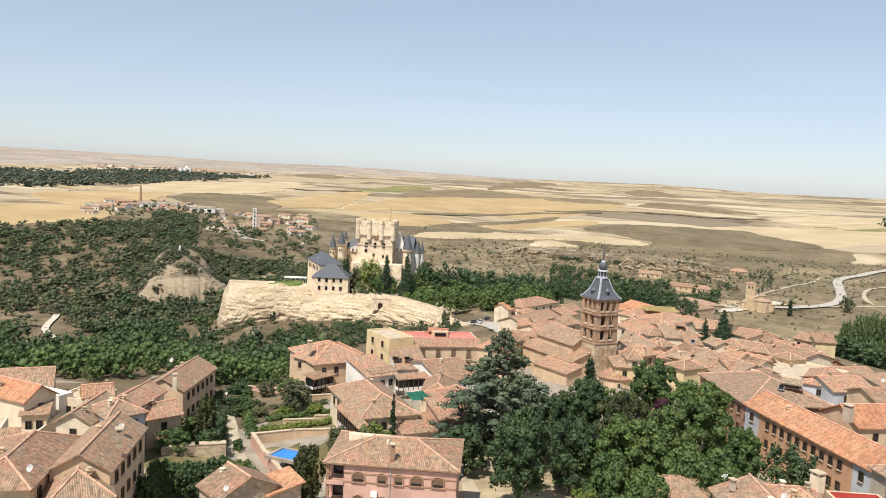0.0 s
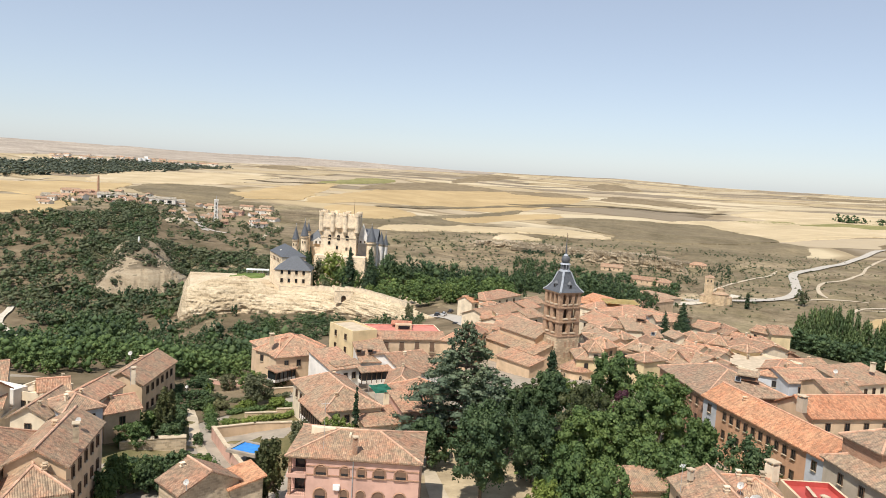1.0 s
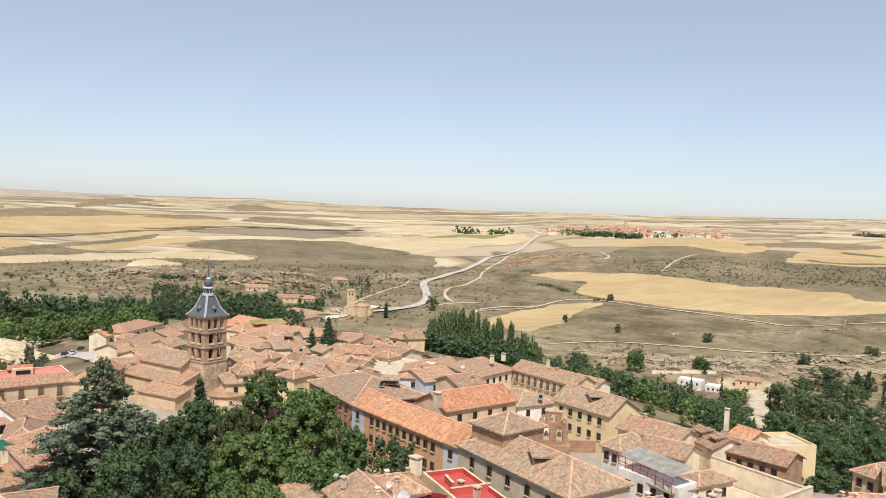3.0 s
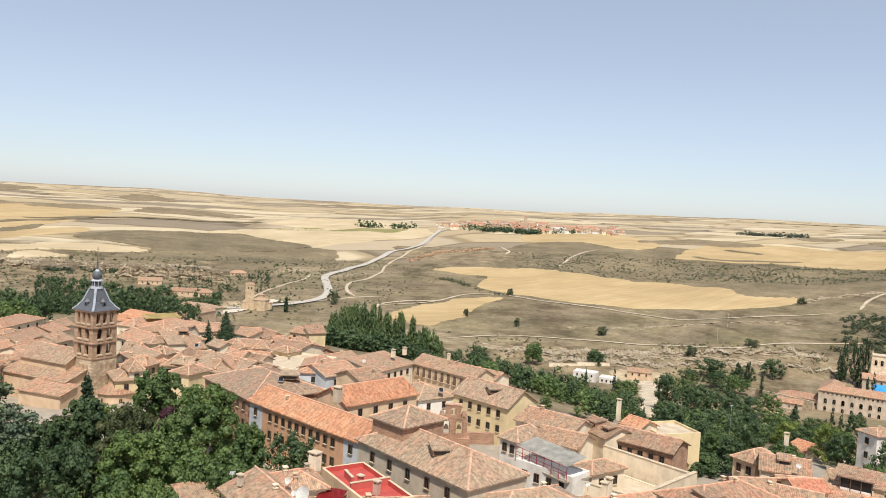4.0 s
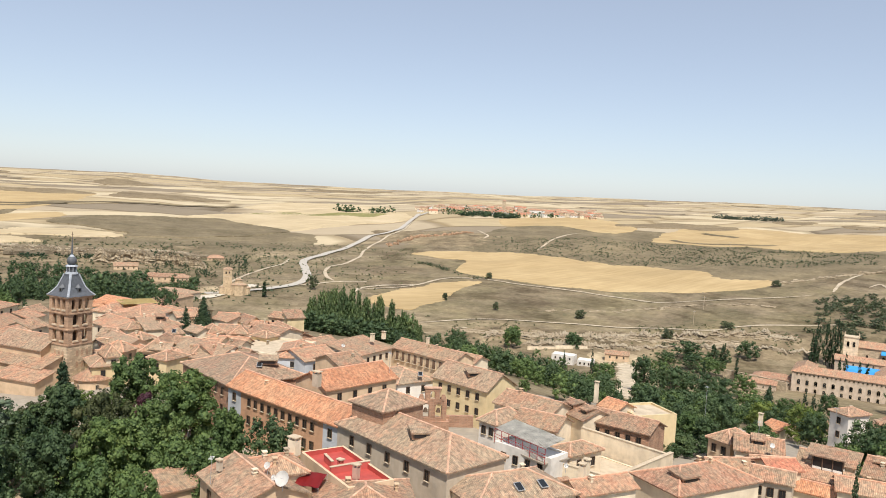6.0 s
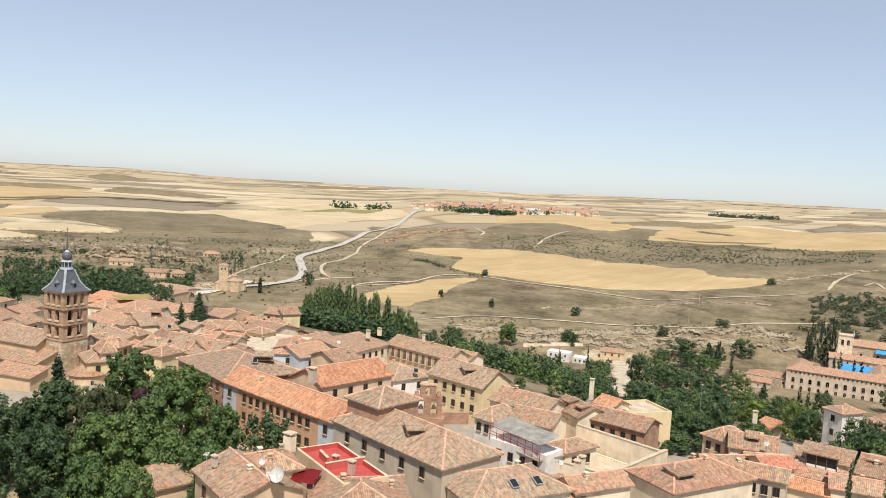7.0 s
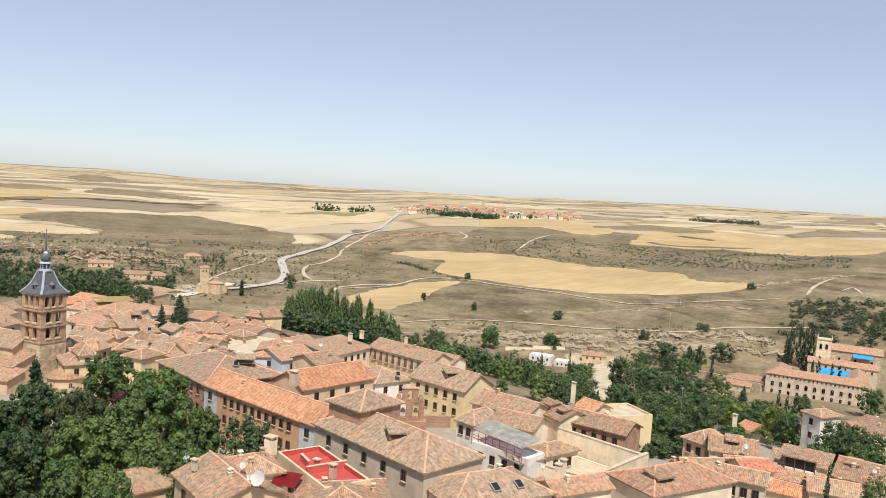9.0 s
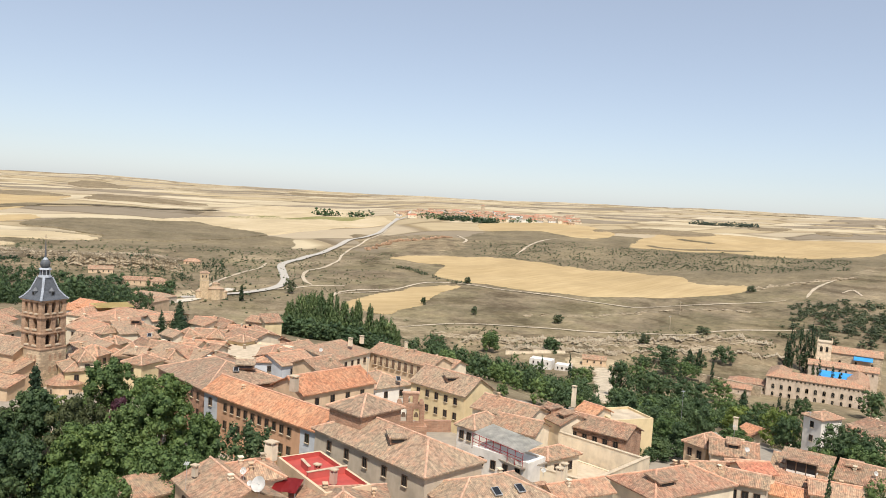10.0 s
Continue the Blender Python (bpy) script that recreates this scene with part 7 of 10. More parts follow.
def canopy(x, y, w, d, rot, z):
    th = thing_at("metal_canopy", x, y, z, rot, "grey corrugated metal canopy over a rust-red railing", "canopy")
    bm = bmesh.new()
    n = 60
    for i in range(n + 1):
        xx = -w / 2 + w * i / n
        zz = 0.06 * (i % 2)
        a, b = bm.verts.new((xx, -d / 2, zz)), bm.verts.new((xx, d / 2, zz + 0.9))
        if i:
            bm.faces.new((pa, a, b, pb))
        pa, pb = a, b
    bmesh.ops.solidify(bm, geom=bm.faces[:], thickness=0.03)
    part("sheet", bm, CANOPY_SHEET, th)
    rust = CARS[3]
    for i in range(8):
        xx = -w / 2 + w * i / 7
        part("post", tube_bm((xx, -d / 2, -2.6), (xx, -d / 2, 0), 0.06, 5), rust, th)
    for zz in (-1.5, -1.0, -0.1):
        part("rail", tube_bm((-w / 2, -d / 2, zz), (w / 2, -d / 2, zz), 0.05, 5), rust, th)
    part("deck", box_bm(w, d + 1.5, 0.2, 0, 0.6, -2.7), PAVING, th)


def pool(x, y, w, d, rot, z):
    th = thing_at("swimming_pool", x, y, z, rot, "small bright blue swimming pool with pale stone rim", "pool")
    part("water", box_bm(w, d, 0.3, 0, 0, -0.3), POOL_WATER, th)
    for sx, sy, lx, ly in ((0, -1, w + 1.2, 0.6), (0, 1, w + 1.2, 0.6), (-1, 0, 0.6, d), (1, 0, 0.6, d)):
        part("rim", box_bm(lx, ly, 0.5, sx * (w / 2 + 0.3), sy * (d / 2 + 0.3), -0.35), PAVING, th)


def glazed(x, y, w, d, rot, z, h=2.6):
    """A glazed veranda box with timber posts; z is the head of the glazing."""
    th = thing_at("glazed_gallery", x, y, z - h, rot, "timber-framed glazed gallery under a tiled roof", "gallery")
    part("apron", box_bm(w, d, h * 0.25, 0, 0, 0), WALLS["white"], th)
    part("glazing", box_bm(w - 0.2, d - 0.2, h * 0.75, 0, 0, h * 0.25), GLASS, th)
    n = max(3, int(w / 1.2))
    for i in range(n + 1):
        part("post", box_bm(0.14, 0.14, h, -w / 2 + w * i / n, -d / 2, 0), TIMBER, th)
    roof_part(th, "s", w, d, h, 0.5, 0.35, "old", caps=False)


def car(x, y, z, turn=0, paint=0):
    th = thing_at("car", x, y, ground_z(x, y) + 0.3 if z < -90 else z, turn, ("silver", "black", "white", "dark red")[paint] + " parked car on the roadside", "car", "parked cars")
    bm = box_bm(4.2, 1.75, 0.62, 0, 0, 0.32)
    bmesh.ops.bevel(bm, geom=bm.edges[:], offset=0.14, segments=2, affect="EDGES")
    body = part("body", bm, CARS[paint], th)
    bm = box_bm(2.2, 1.5, 0.55, -0.15, 0, 0.9)
    for v in bm.verts:
        if v.co.z > 1.2:
            v.co.x *= 0.72
            v.co.y *= 0.86
    part("cabin", bm, GLASS, th)
    part("roof_panel", box_bm(1.5, 1.25, 0.05, -0.12, 0, 1.44), CARS[paint], th)
    for sx in (-1.3, 1.3):
        for sy in (-0.8, 0.8):
            w = part("wheel", tube_bm((sx, sy - 0.1, 0.32), (sx, sy + 0.1, 0.32), 0.32, 12), TIMBER, th)


def bell_gable(x, y, z, rot):
    th = thing_at("bell_gable", x, y, z, rot, "old brick bell gable with two arches and stepped top", "bell gable")
    part("wall", arch_cut_wall(5.0, 3.6, 0.8, [(-1.1, 0.6, 1.1, 2.4), (1.1, 0.6, 1.1, 2.4)]), WALLS["brick"], th)
    part("upper_wall", arch_cut_wall(2.6, 2.0, 0.8, [(0, 0.3, 0.8, 1.3)]), WALLS["brick"], th).location.z = 3.6
    for sx in (-1, 1):
        part("scroll", cone_bm(0.55, 0.3, 0.9, sx * 1.9, 0, 3.6, 8), WALLS["brick"], th)
        bell = part("bell", cone_bm(0.45, 0.2, 0.7, sx * 1.1, 0, 1.5, 12), TIMBER, th)
    part("cap", box_bm(3.0, 1.0, 0.2, 0, 0, 5.6), CAP, th)
    part("base", box_bm(6.0, 3.0, 6.0, 0, 0.8, -6.0), WALLS["brick"], th)
    part("stepped_wall", box_bm(5.0, 0.8, 2.0, 5.0, 1.5, -1.5), WALLS["brick"], th)


# ---- small things of the roofs and yards ----
dish(39.6, 80.8, 15.2, 0.9, -60)
dish(39.9, 85.7, 15.5, 0.43, -60)
dish(39.3, 82.6, 15.2, 0.34, -60)
dish(127.6, 71.6, 8.6, 0.45, -40)
dish(84.6, 79.2, 10, 0.37, -40)
dish(101.5, 175.6, 8, 0.50, -40)
dish(-44.2, 84.0, 15, 0.43, -20)
dish(-41.5, 102.0, 14, 0.43, -20)
dish(-25.0, 93.2, 10, 0.37, -20)
dish(-39.7, 146.2, 6, 0.31, -20)
dish(-56.6, 164.7, 7, 0.50, -20)
dish(-51.6, 127.7, 10, 0.37, -20)
dish(139.6, 55.0, 7.6, 0.37, -40)
stack(46.3, 91.6, 14.3, 2.0, 1.05, "cream")
stack(128.5, 112.9, 6, 4.2, 0.65, "cream")
stack(68.5, 127.6, 12.5, 2.4, 1.05, "grey")
stack(-5.4, 103.0, 11.0, 2.0, 0.5, "brick")
stack(-47.2, 139.0, 8.5, 2.6, 0.7, "cream")
stack(-39.6, 96.5, 13.5, 2.0, 0.7, "stone")
stack(-30.6, 184.6, 6, 2.2, 0.9, "ochre")
stack(84.2, 75.6, 9.6, 1.8, 0.7, "cream")
stack(89.6, 79.6, 7.5, 2.4, 0.7, "cream")
stack(140.3, 81.5, 8, 2.0, 0.6, "cream")
stack(50.1, 82.0, 13.6, 1.4, 0.6, "pink")
stack(49.8, 85.5, 13.6, 1.0, 0.5, "redwall")
stack(36.1, 91.3, 14, 1.0, 0.5, "grey")
stack(117.9, 187.8, 6, 1.8, 0.8, "cream")
stack(122.8, 189.5, 6, 1.8, 0.8, "cream")
stack(130.3, 178.0, 6, 1.6, 0.6, "cream")
antenna(88.7, 134.1, 12, 4.0)
antenna(143.7, 96.0, 6, 6)
antenna(131.6, 76.6, 8.4, 3)
antenna(-47.1, 137.3, 9, 3)
antenna(-9.6, 103.0, 12, 6)
antenna(11.0, 151.7, 8, 5)
antenna(34.0, 88.6, 14, 3)
antenna(165.9, 79.5, 5, 4)
dormer(68.1, 148.1, 12.4, -28, 3.6, "grey")
dormer(64.5, 88.7, 14.6, -24, 2.2, "grey")
dormer(111.1, 133.6, 8.8, -22, 2.4, "grey")
dormer(116.4, 108.9, 7.4, -99.7, 1.8, "old")
dormer(116.0, 104.9, 7.3, -99.7, 1.8, "old")
dormer(129.0, 75.0, 7.9, -56, 2.0, "old")
dormer(139.9, 58.8, 7.0, -75.6, 2.0, "old")
dormer(98.2, 67.0, 9.3, -8.4, 3.2, "old")
dormer(187.2, 78.7, 1.6, -45, 2.2, "old")
dormer(74.6, 240.4, 6, -20, 2.6, "old")
dormer(-0.2, 206.4, 7.2, -2, 5.0, "red")
dormer(-9.9, 182.7, 5.6, 0, 1.2, "grey")
dormer(-7.2, 183.3, 5.6, 0, 1.2, "grey")
skylight(66.4, 148.5, 12, -28)
skylight(70.0, 73.6, 11.4, -10)
skylight(73.6, 72.9, 11.4, -10)
skylight(68.7, 209.3, 8, -20)
skylight(106.1, 147.2, 6.5, -30)
awning(-3.3, 145.7, 3.7, 3.2, 27.8, 7.8, GREEN_CLOTH, "dark green awning over a roof terrace")
awning(36.5, 92.8, 2.6, 2.0, -54.2, 11, YELLOW_CLOTH, "yellow awning beside the roof")
awning(45.0, 84.3, 3.2, 3.0, -49.0, 13.6, CARS[3], "faded red awning on a roof terrace")
awning(84.6, 300.5, 13.4, 8.0, 3.2, 2.2, STRAW_CLOTH, "faded straw-yellow canvas roof over a courtyard")
canopy(90.9, 93.9, 12.3, 4.5, -89.5, 9.6)
pool(-24.4, 128.9, 4.5, 4.0, -23.0, 1.4)
glazed(-5.5, 174.6, 7.3, 2.0, 26.6, 3.6)
glazed(-12.4, 175.6, 6.5, 2.0, 38.9, 4.4)
glazed(-14.9, 138.0, 13.5, 0.8, -64.6, 5.4, 3.4)
glazed(130.0, 62.8, 4.7, 2.5, -72.7, 9.4, 2.4)
glazed(-27.3, 179.8, 6.1, 3.0, 52.3, 1.4, 2.4)
bell_gable(79.3, 106.1, 10.5, -30)
car(14.6, 329.1, -12.6, 70, 1)
car(17.5, 331.2, -12.6, 70, 0)
car(20.5, 294.2, -9.5, -70, 1)
car(20.8, 338.6, -12.6, 70, 1)
car(-13.9, 429.7, -19.5, 20, 2)
car(-18.3, 436.3, -19.5, 20, 0)
car(-10.3, 425.0, -19.5, 20, 2)

for px_, py_, L, turn in ((50.9, 84.9, 5.6, -3), (49.6, 88.2, 3.0, 80)):
    pw = thing_at("partition_wall", px_, py_, 13.3, turn, "low red-painted partition wall on the roof terrace", "wall", "terrace partitions")
    part("wall", box_bm(L, 0.3, 1.1), WALLS["redwall"], pw)
    part("coping", box_bm(L + 0.1, 0.4, 0.08, 0, 0, 1.1), STONE_TRIM, pw)

# ---- lanes, gardens and yard walls ----
strip("lane", [(-48.5, 176), (-43.8, 163), (-39.5, 150.5), (-36.5, 141.0), (-33.5, 134), (-29.5, 124)], 2.6, TRACK, "pale sloping lane between gardens", "lane", 0.2)
patch("paved_ground", [(-90, 60), (-60, 60), (-20, 62), (30, 62), (90, 62), (150, 60), (190, 90), (205, 125), (150, 170), (120, 195), (70, 225), (20, 222), (-10, 205), (-40, 190), (-75, 180), (-110, 150), (-120, 90)], PAVING, "dusty paved streets and yards of the old town", "ground", 0.05)
patch("park_ground", [(4, 92), (22, 84), (48, 92), (62, 110), (58, 135), (40, 160), (20, 165), (4, 140)], EARTH, "pale sandy park ground under the trees", "ground", 0.16)
patch("park_lawn", [(20, 100), (40, 98), (52, 115), (44, 140), (26, 145), (20, 125)], LAWN, "shady park lawn under the trees", "lawn", 0.3)
strip("garden_path", [(5.5, 128.0), (7.5, 112.0), (11.5, 103.0), (16, 97), (28, 90)], 4.0, TRACK, "pale gravel path through the park", "path", 0.3)
patch("walled_garden", [(-43, 184), (-38, 162), (-34.5, 147), (-17, 150), (-19, 160), (-24, 184)], GARDEN_SOIL, "terraced kitchen garden with rough grass and dry soil", "garden", 0.16)
stone_wall([(-47, 189), (-40, 187), (-33, 186)], 1.5, 0.4, WALLS["pink"], "low rose-coloured wall of the upper garden")
patch("bank_ground", [(-62, 168), (-52, 130), (-44, 112), (-32, 112), (-27, 122), (-34, 138), (-38, 150), (-46, 172)], GARDEN_SOIL, "rough grassy bank below the houses", "ground", 0.18)
patch("pool_garden", [(-31, 141), (-24, 143), (-16, 146), (-13, 132), (-15, 118), (-20, 116), (-26, 130)], GARDEN_SOIL, "rough grass and soil round the swimming pool", "garden", 0.2)
stone_wall([(-33.5, 141.5), (-26.6, 145.0), (-18.2, 147.0)], 2.4, 0.6, WALLS["ochre"], "tall plastered garden wall with worn coping", -2.2)
stone_wall([(-30, 153), (-24, 154.5), (-18, 156)], 1.6, 0.5, WALLS["ochre"], "low plastered wall between garden terraces")
stone_wall([(-31, 172), (-22, 176), (-14.5, 182)], 2.0, 0.5, WALLS["ochre"], "low plastered wall of the upper garden")
stone_wall([(-33.3, 141.0), (-28.5, 131), (-24, 122.5), (-20.2, 115.5)], 2.4, 0.6, WALLS["pink"], "rose-coloured wall stepping down beside the pool")
stone_wall([(-45.5, 129.0), (-40.5, 131.2), (-36.2, 132.5)], 2.6, 1.4, WALLS["stone"], "old rubble wall with tiled coping among shrubs", -1.0)
stone_wall([(-33, 190), (-22, 196), (-10, 198)], 2.5, 1.2, WALLS["stone"], "battlemented town wall at the valley edge")
for k in range(9):
    th = thing_at("merlon_block", -13.0 + k * 1.7, 197.3 + 0.28 * k, ground_z(-13 + k * 1.7, 197.3), 9, "pale stone merlon of the town wall", "merlon", "merlons of the town wall")
    part("block", box_bm(0.9, 0.8, 3.6), WALLS["ashlar"], th)
strip("castle_road", [on_polar(2.2, 352), on_polar(2.9, 338), on_polar(3.7, 322), on_polar(4.3, 305), on_polar(5, 285)], 7.0, ASPHALT, "grey road leading to the castle gate", "road", 0.3)


stone_wall([(110.6, 99.9), (112.5, 82.6)], 9.6, 0.6, WALLS["cream"], "tall cream wall of a roofless ruin", -3.0)
stone_wall([(96.3, 79.3), (114.0, 82.2)], 9.6, 0.6, WALLS["cream"], "tall cream wall with a worn tiled coping", -3.0)
stone_wall([(93.4, 88.5), (96.0, 80.0)], 9.2, 0.6, WALLS["cream"], "cream court wall of a roofless ruin", -3.0)
# hedge, vines and steps of the terraced garden
def hedge(points, width, height, leaf, label, seed, name="hedge", size=0.3, per=170):
    """A trimmed or trailing row of leaves along a plan line."""
    rg = np.random.default_rng(seed)
    c, r = [], []
    line = spline(points, 10)
    for q in line:
        for k in range(2):
            x, y = q[0] + rg.normal(0, width * 0.22), q[1] + rg.normal(0, width * 0.22)
            h = height * rg.uniform(0.75, 1.1)
            c.append((x, y, ground_z(x, y) + h * 0.55))
            r.append((width * 0.5, width * 0.5, h * 0.5))
    c, r = np.array(c), np.array(r)
    p, d = lobes_cloud(rg, c, r, len(c) * per // 4)
    cv, cf = clumps(c, r * 0.85, rg)
    return tagged(new(name, crown_mesh(name, leaf_cards(p, d, size, rg), cv, cf, LEAF[leaf])), label, "hedge")


def garden_stairs(x, y, rot, z, n, w):
    th = thing_at("garden_stairs", x, y, z, rot, "rose-coloured outdoor steps beside the garden wall", "stairs")
    for i in range(n):
        part("step", box_bm(w, 0.3, 0.18 * (i + 1), 0, 0.3 * i, 0), WALLS["pink"], th)
    part("side_wall", box_bm(0.3, 0.3 * n, 0.18 * n + 0.9, -w / 2 - 0.15, 0.15 * n, 0), WALLS["pink"], th)


garden_stairs(-16.5, 143.0, -60, -1.5, 18, 1.6)


def roof_terrace(x, y, rot, z, w):
    """Cream parapet wall and low screen cut into a roof."""
    th = thing_at("roof_terrace", x, y, z, rot, "cream-walled roof terrace cut into the rosy villa's roof", "terrace")
    part("back_wall", box_bm(w, 0.3, 1.7, 0, 0, -0.6), WALLS["cream"], th)
    part("side_wall", box_bm(0.3, 2.6, 1.6, w / 2 - 0.15, -1.3, -0.6), WALLS["cream"], th)
    part("front_wall", box_bm(w, 0.25, 0.7, 0, -2.7, -0.9), WALLS["pink"], th)
    part("floor", box_bm(w, 2.6, 0.1, 0, -1.35, -0.75), SAND, th)


roof_terrace(-9.0, 109.2, -3.6, 11.4, 6.0)

stone_wall([(442, 284), (446, 264), (447, 245)], 6.0, 0.8, WALLS["stone"], "tall retaining wall of the monastery garden")
stone_wall([(417, 265), (422, 256), (425, 245)], 3.5, 0.8, WALLS["stone"], "rough stone terrace wall below the monastery")
stone_wall([(386, 406), (404, 396), (424, 384)], 3.0, 0.6, WALLS["cream"], "long pale garden wall in the valley")
stone_wall([(338, 408), (348, 389), (356, 371)], 2.2, 0.6, WALLS["cream"], "long pale garden wall in the valley")
# ---- trees ----
def leaf_cards(pts, out, size, rng, up=0.3):
    """Small two-triangle sprigs at the points, each turned at random but mostly outward."""
    n = len(pts)
    nrm = out + rng.normal(0, 0.42, (n, 3)) + np.array([0, 0, up])
    nrm /= np.linalg.norm(nrm, axis=1, keepdims=True) + 1e-9
    t = np.cross(nrm, rng.normal(0, 1, (n, 3)))
    t /= np.linalg.norm(t, axis=1, keepdims=True) + 1e-9
    b = np.cross(nrm, t)
    s = (size * rng.uniform(0.6, 1.35, n))[:, None]
    fold = nrm * s * 0.25
    v = np.stack([pts - t * s * 0.5 - fold, pts - b * s * 0.36, pts + t * s * 0.5 - fold, pts + b * s * 0.36], 1)
    return v.reshape(-1, 3)


def ball(fine):
    bm = bmesh.new()
    bmesh.ops.create_icosphere(bm, subdivisions=2 if fine else 1, radius=1)
    v = np.array([q.co[:] for q in bm.verts])
    f = np.array([[q.index for q in p.verts] for p in bm.faces])
    bm.free()
    return v, f


BALLS = {True: ball(True), False: ball(False)}
KERNEL = (np.array([(1, 0, 0), (-1, 0, 0), (0, 1, 0), (0, -1, 0), (0, 0, 1), (0, 0, -1)], float), np.array([(0, 2, 4), (2, 1, 4), (1, 3, 4), (3, 0, 4), (2, 0, 5), (1, 2, 5), (3, 1, 5), (0, 3, 5)]))


def clumps(c, r, rng, fine=False):
    """Uneven leafy clumps that fill a crown: corners and triangles."""
    bv, bf = BALLS[True] if fine else KERNEL
    k = rng.uniform(0.6, 1.2, (len(c), len(bv), 1))
    v = c[:, None, :] + bv[None] * k * r[:, None, :]
    f = bf[None] + (np.arange(len(c)) * len(bv))[:, None, None]
    return v.reshape(-1, 3), f.reshape(-1, 3)


def crown_mesh(name, verts, cv, cf, material):
    """Sprigs of four corners and the clumps under them in one crown."""
    n, m = len(verts) // 4, len(cf)
    me = bpy.data.meshes.new(name)
    co = np.concatenate([verts, cv])
    me.vertices.add(len(co))
    me.vertices.foreach_set("co", np.ascontiguousarray(co, dtype=np.float32).ravel())
    me.loops.add(n * 4 + m * 3)
    me.loops.foreach_set("vertex_index", np.concatenate([np.arange(n * 4), (cf + n * 4).ravel()]).astype(np.int32))
    me.polygons.add(n + m)
    me.polygons.foreach_set("loop_start", np.concatenate([np.arange(0, n * 4, 4), n * 4 + np.arange(0, m * 3, 3)]).astype(np.int32))
    me.materials.append(material)
    me.update(calc_edges=True)
    return me


def lobes_cloud(rng, c, r, n, fill=0.15):
    """Points on the clumps, few of them inside, with their outward ways."""
    size = r[:, 0] * r[:, 2]
    pick = rng.choice(len(r), n, p=size / size.sum())
    d = rng.normal(0, 1, (n, 3))
    d[:, 2] = np.where(rng.random(n) < 0.6, np.abs(d[:, 2]), d[:, 2])
    d /= np.linalg.norm(d, axis=1, keepdims=True)
    k = np.where(rng.random(n) < fill, rng.uniform(1.05, 1.35, n), rng.uniform(0.82, 1.12, n))
    return c[pick] + d * k[:, None] * r[pick], d


def limb(bm, pts, r0, r1, seg=6):
    """A tapered bent limb."""
    for i in range(len(pts) - 1):
        f0, f1 = i / (len(pts) - 1), (i + 1) / (len(pts) - 1)
        a, b = Vector(pts[i]), Vector(pts[i + 1])
        m = Matrix.Translation((a + b) / 2) @ (b - a).to_track_quat("Z", "Y").to_matrix().to_4x4()
        bmesh.ops.create_cone(bm, cap_ends=True, segments=seg, radius1=r0 + (r1 - r0) * f0, radius2=r0 + (r1 - r0) * f1, depth=(b - a).length * 1.04, matrix=m)


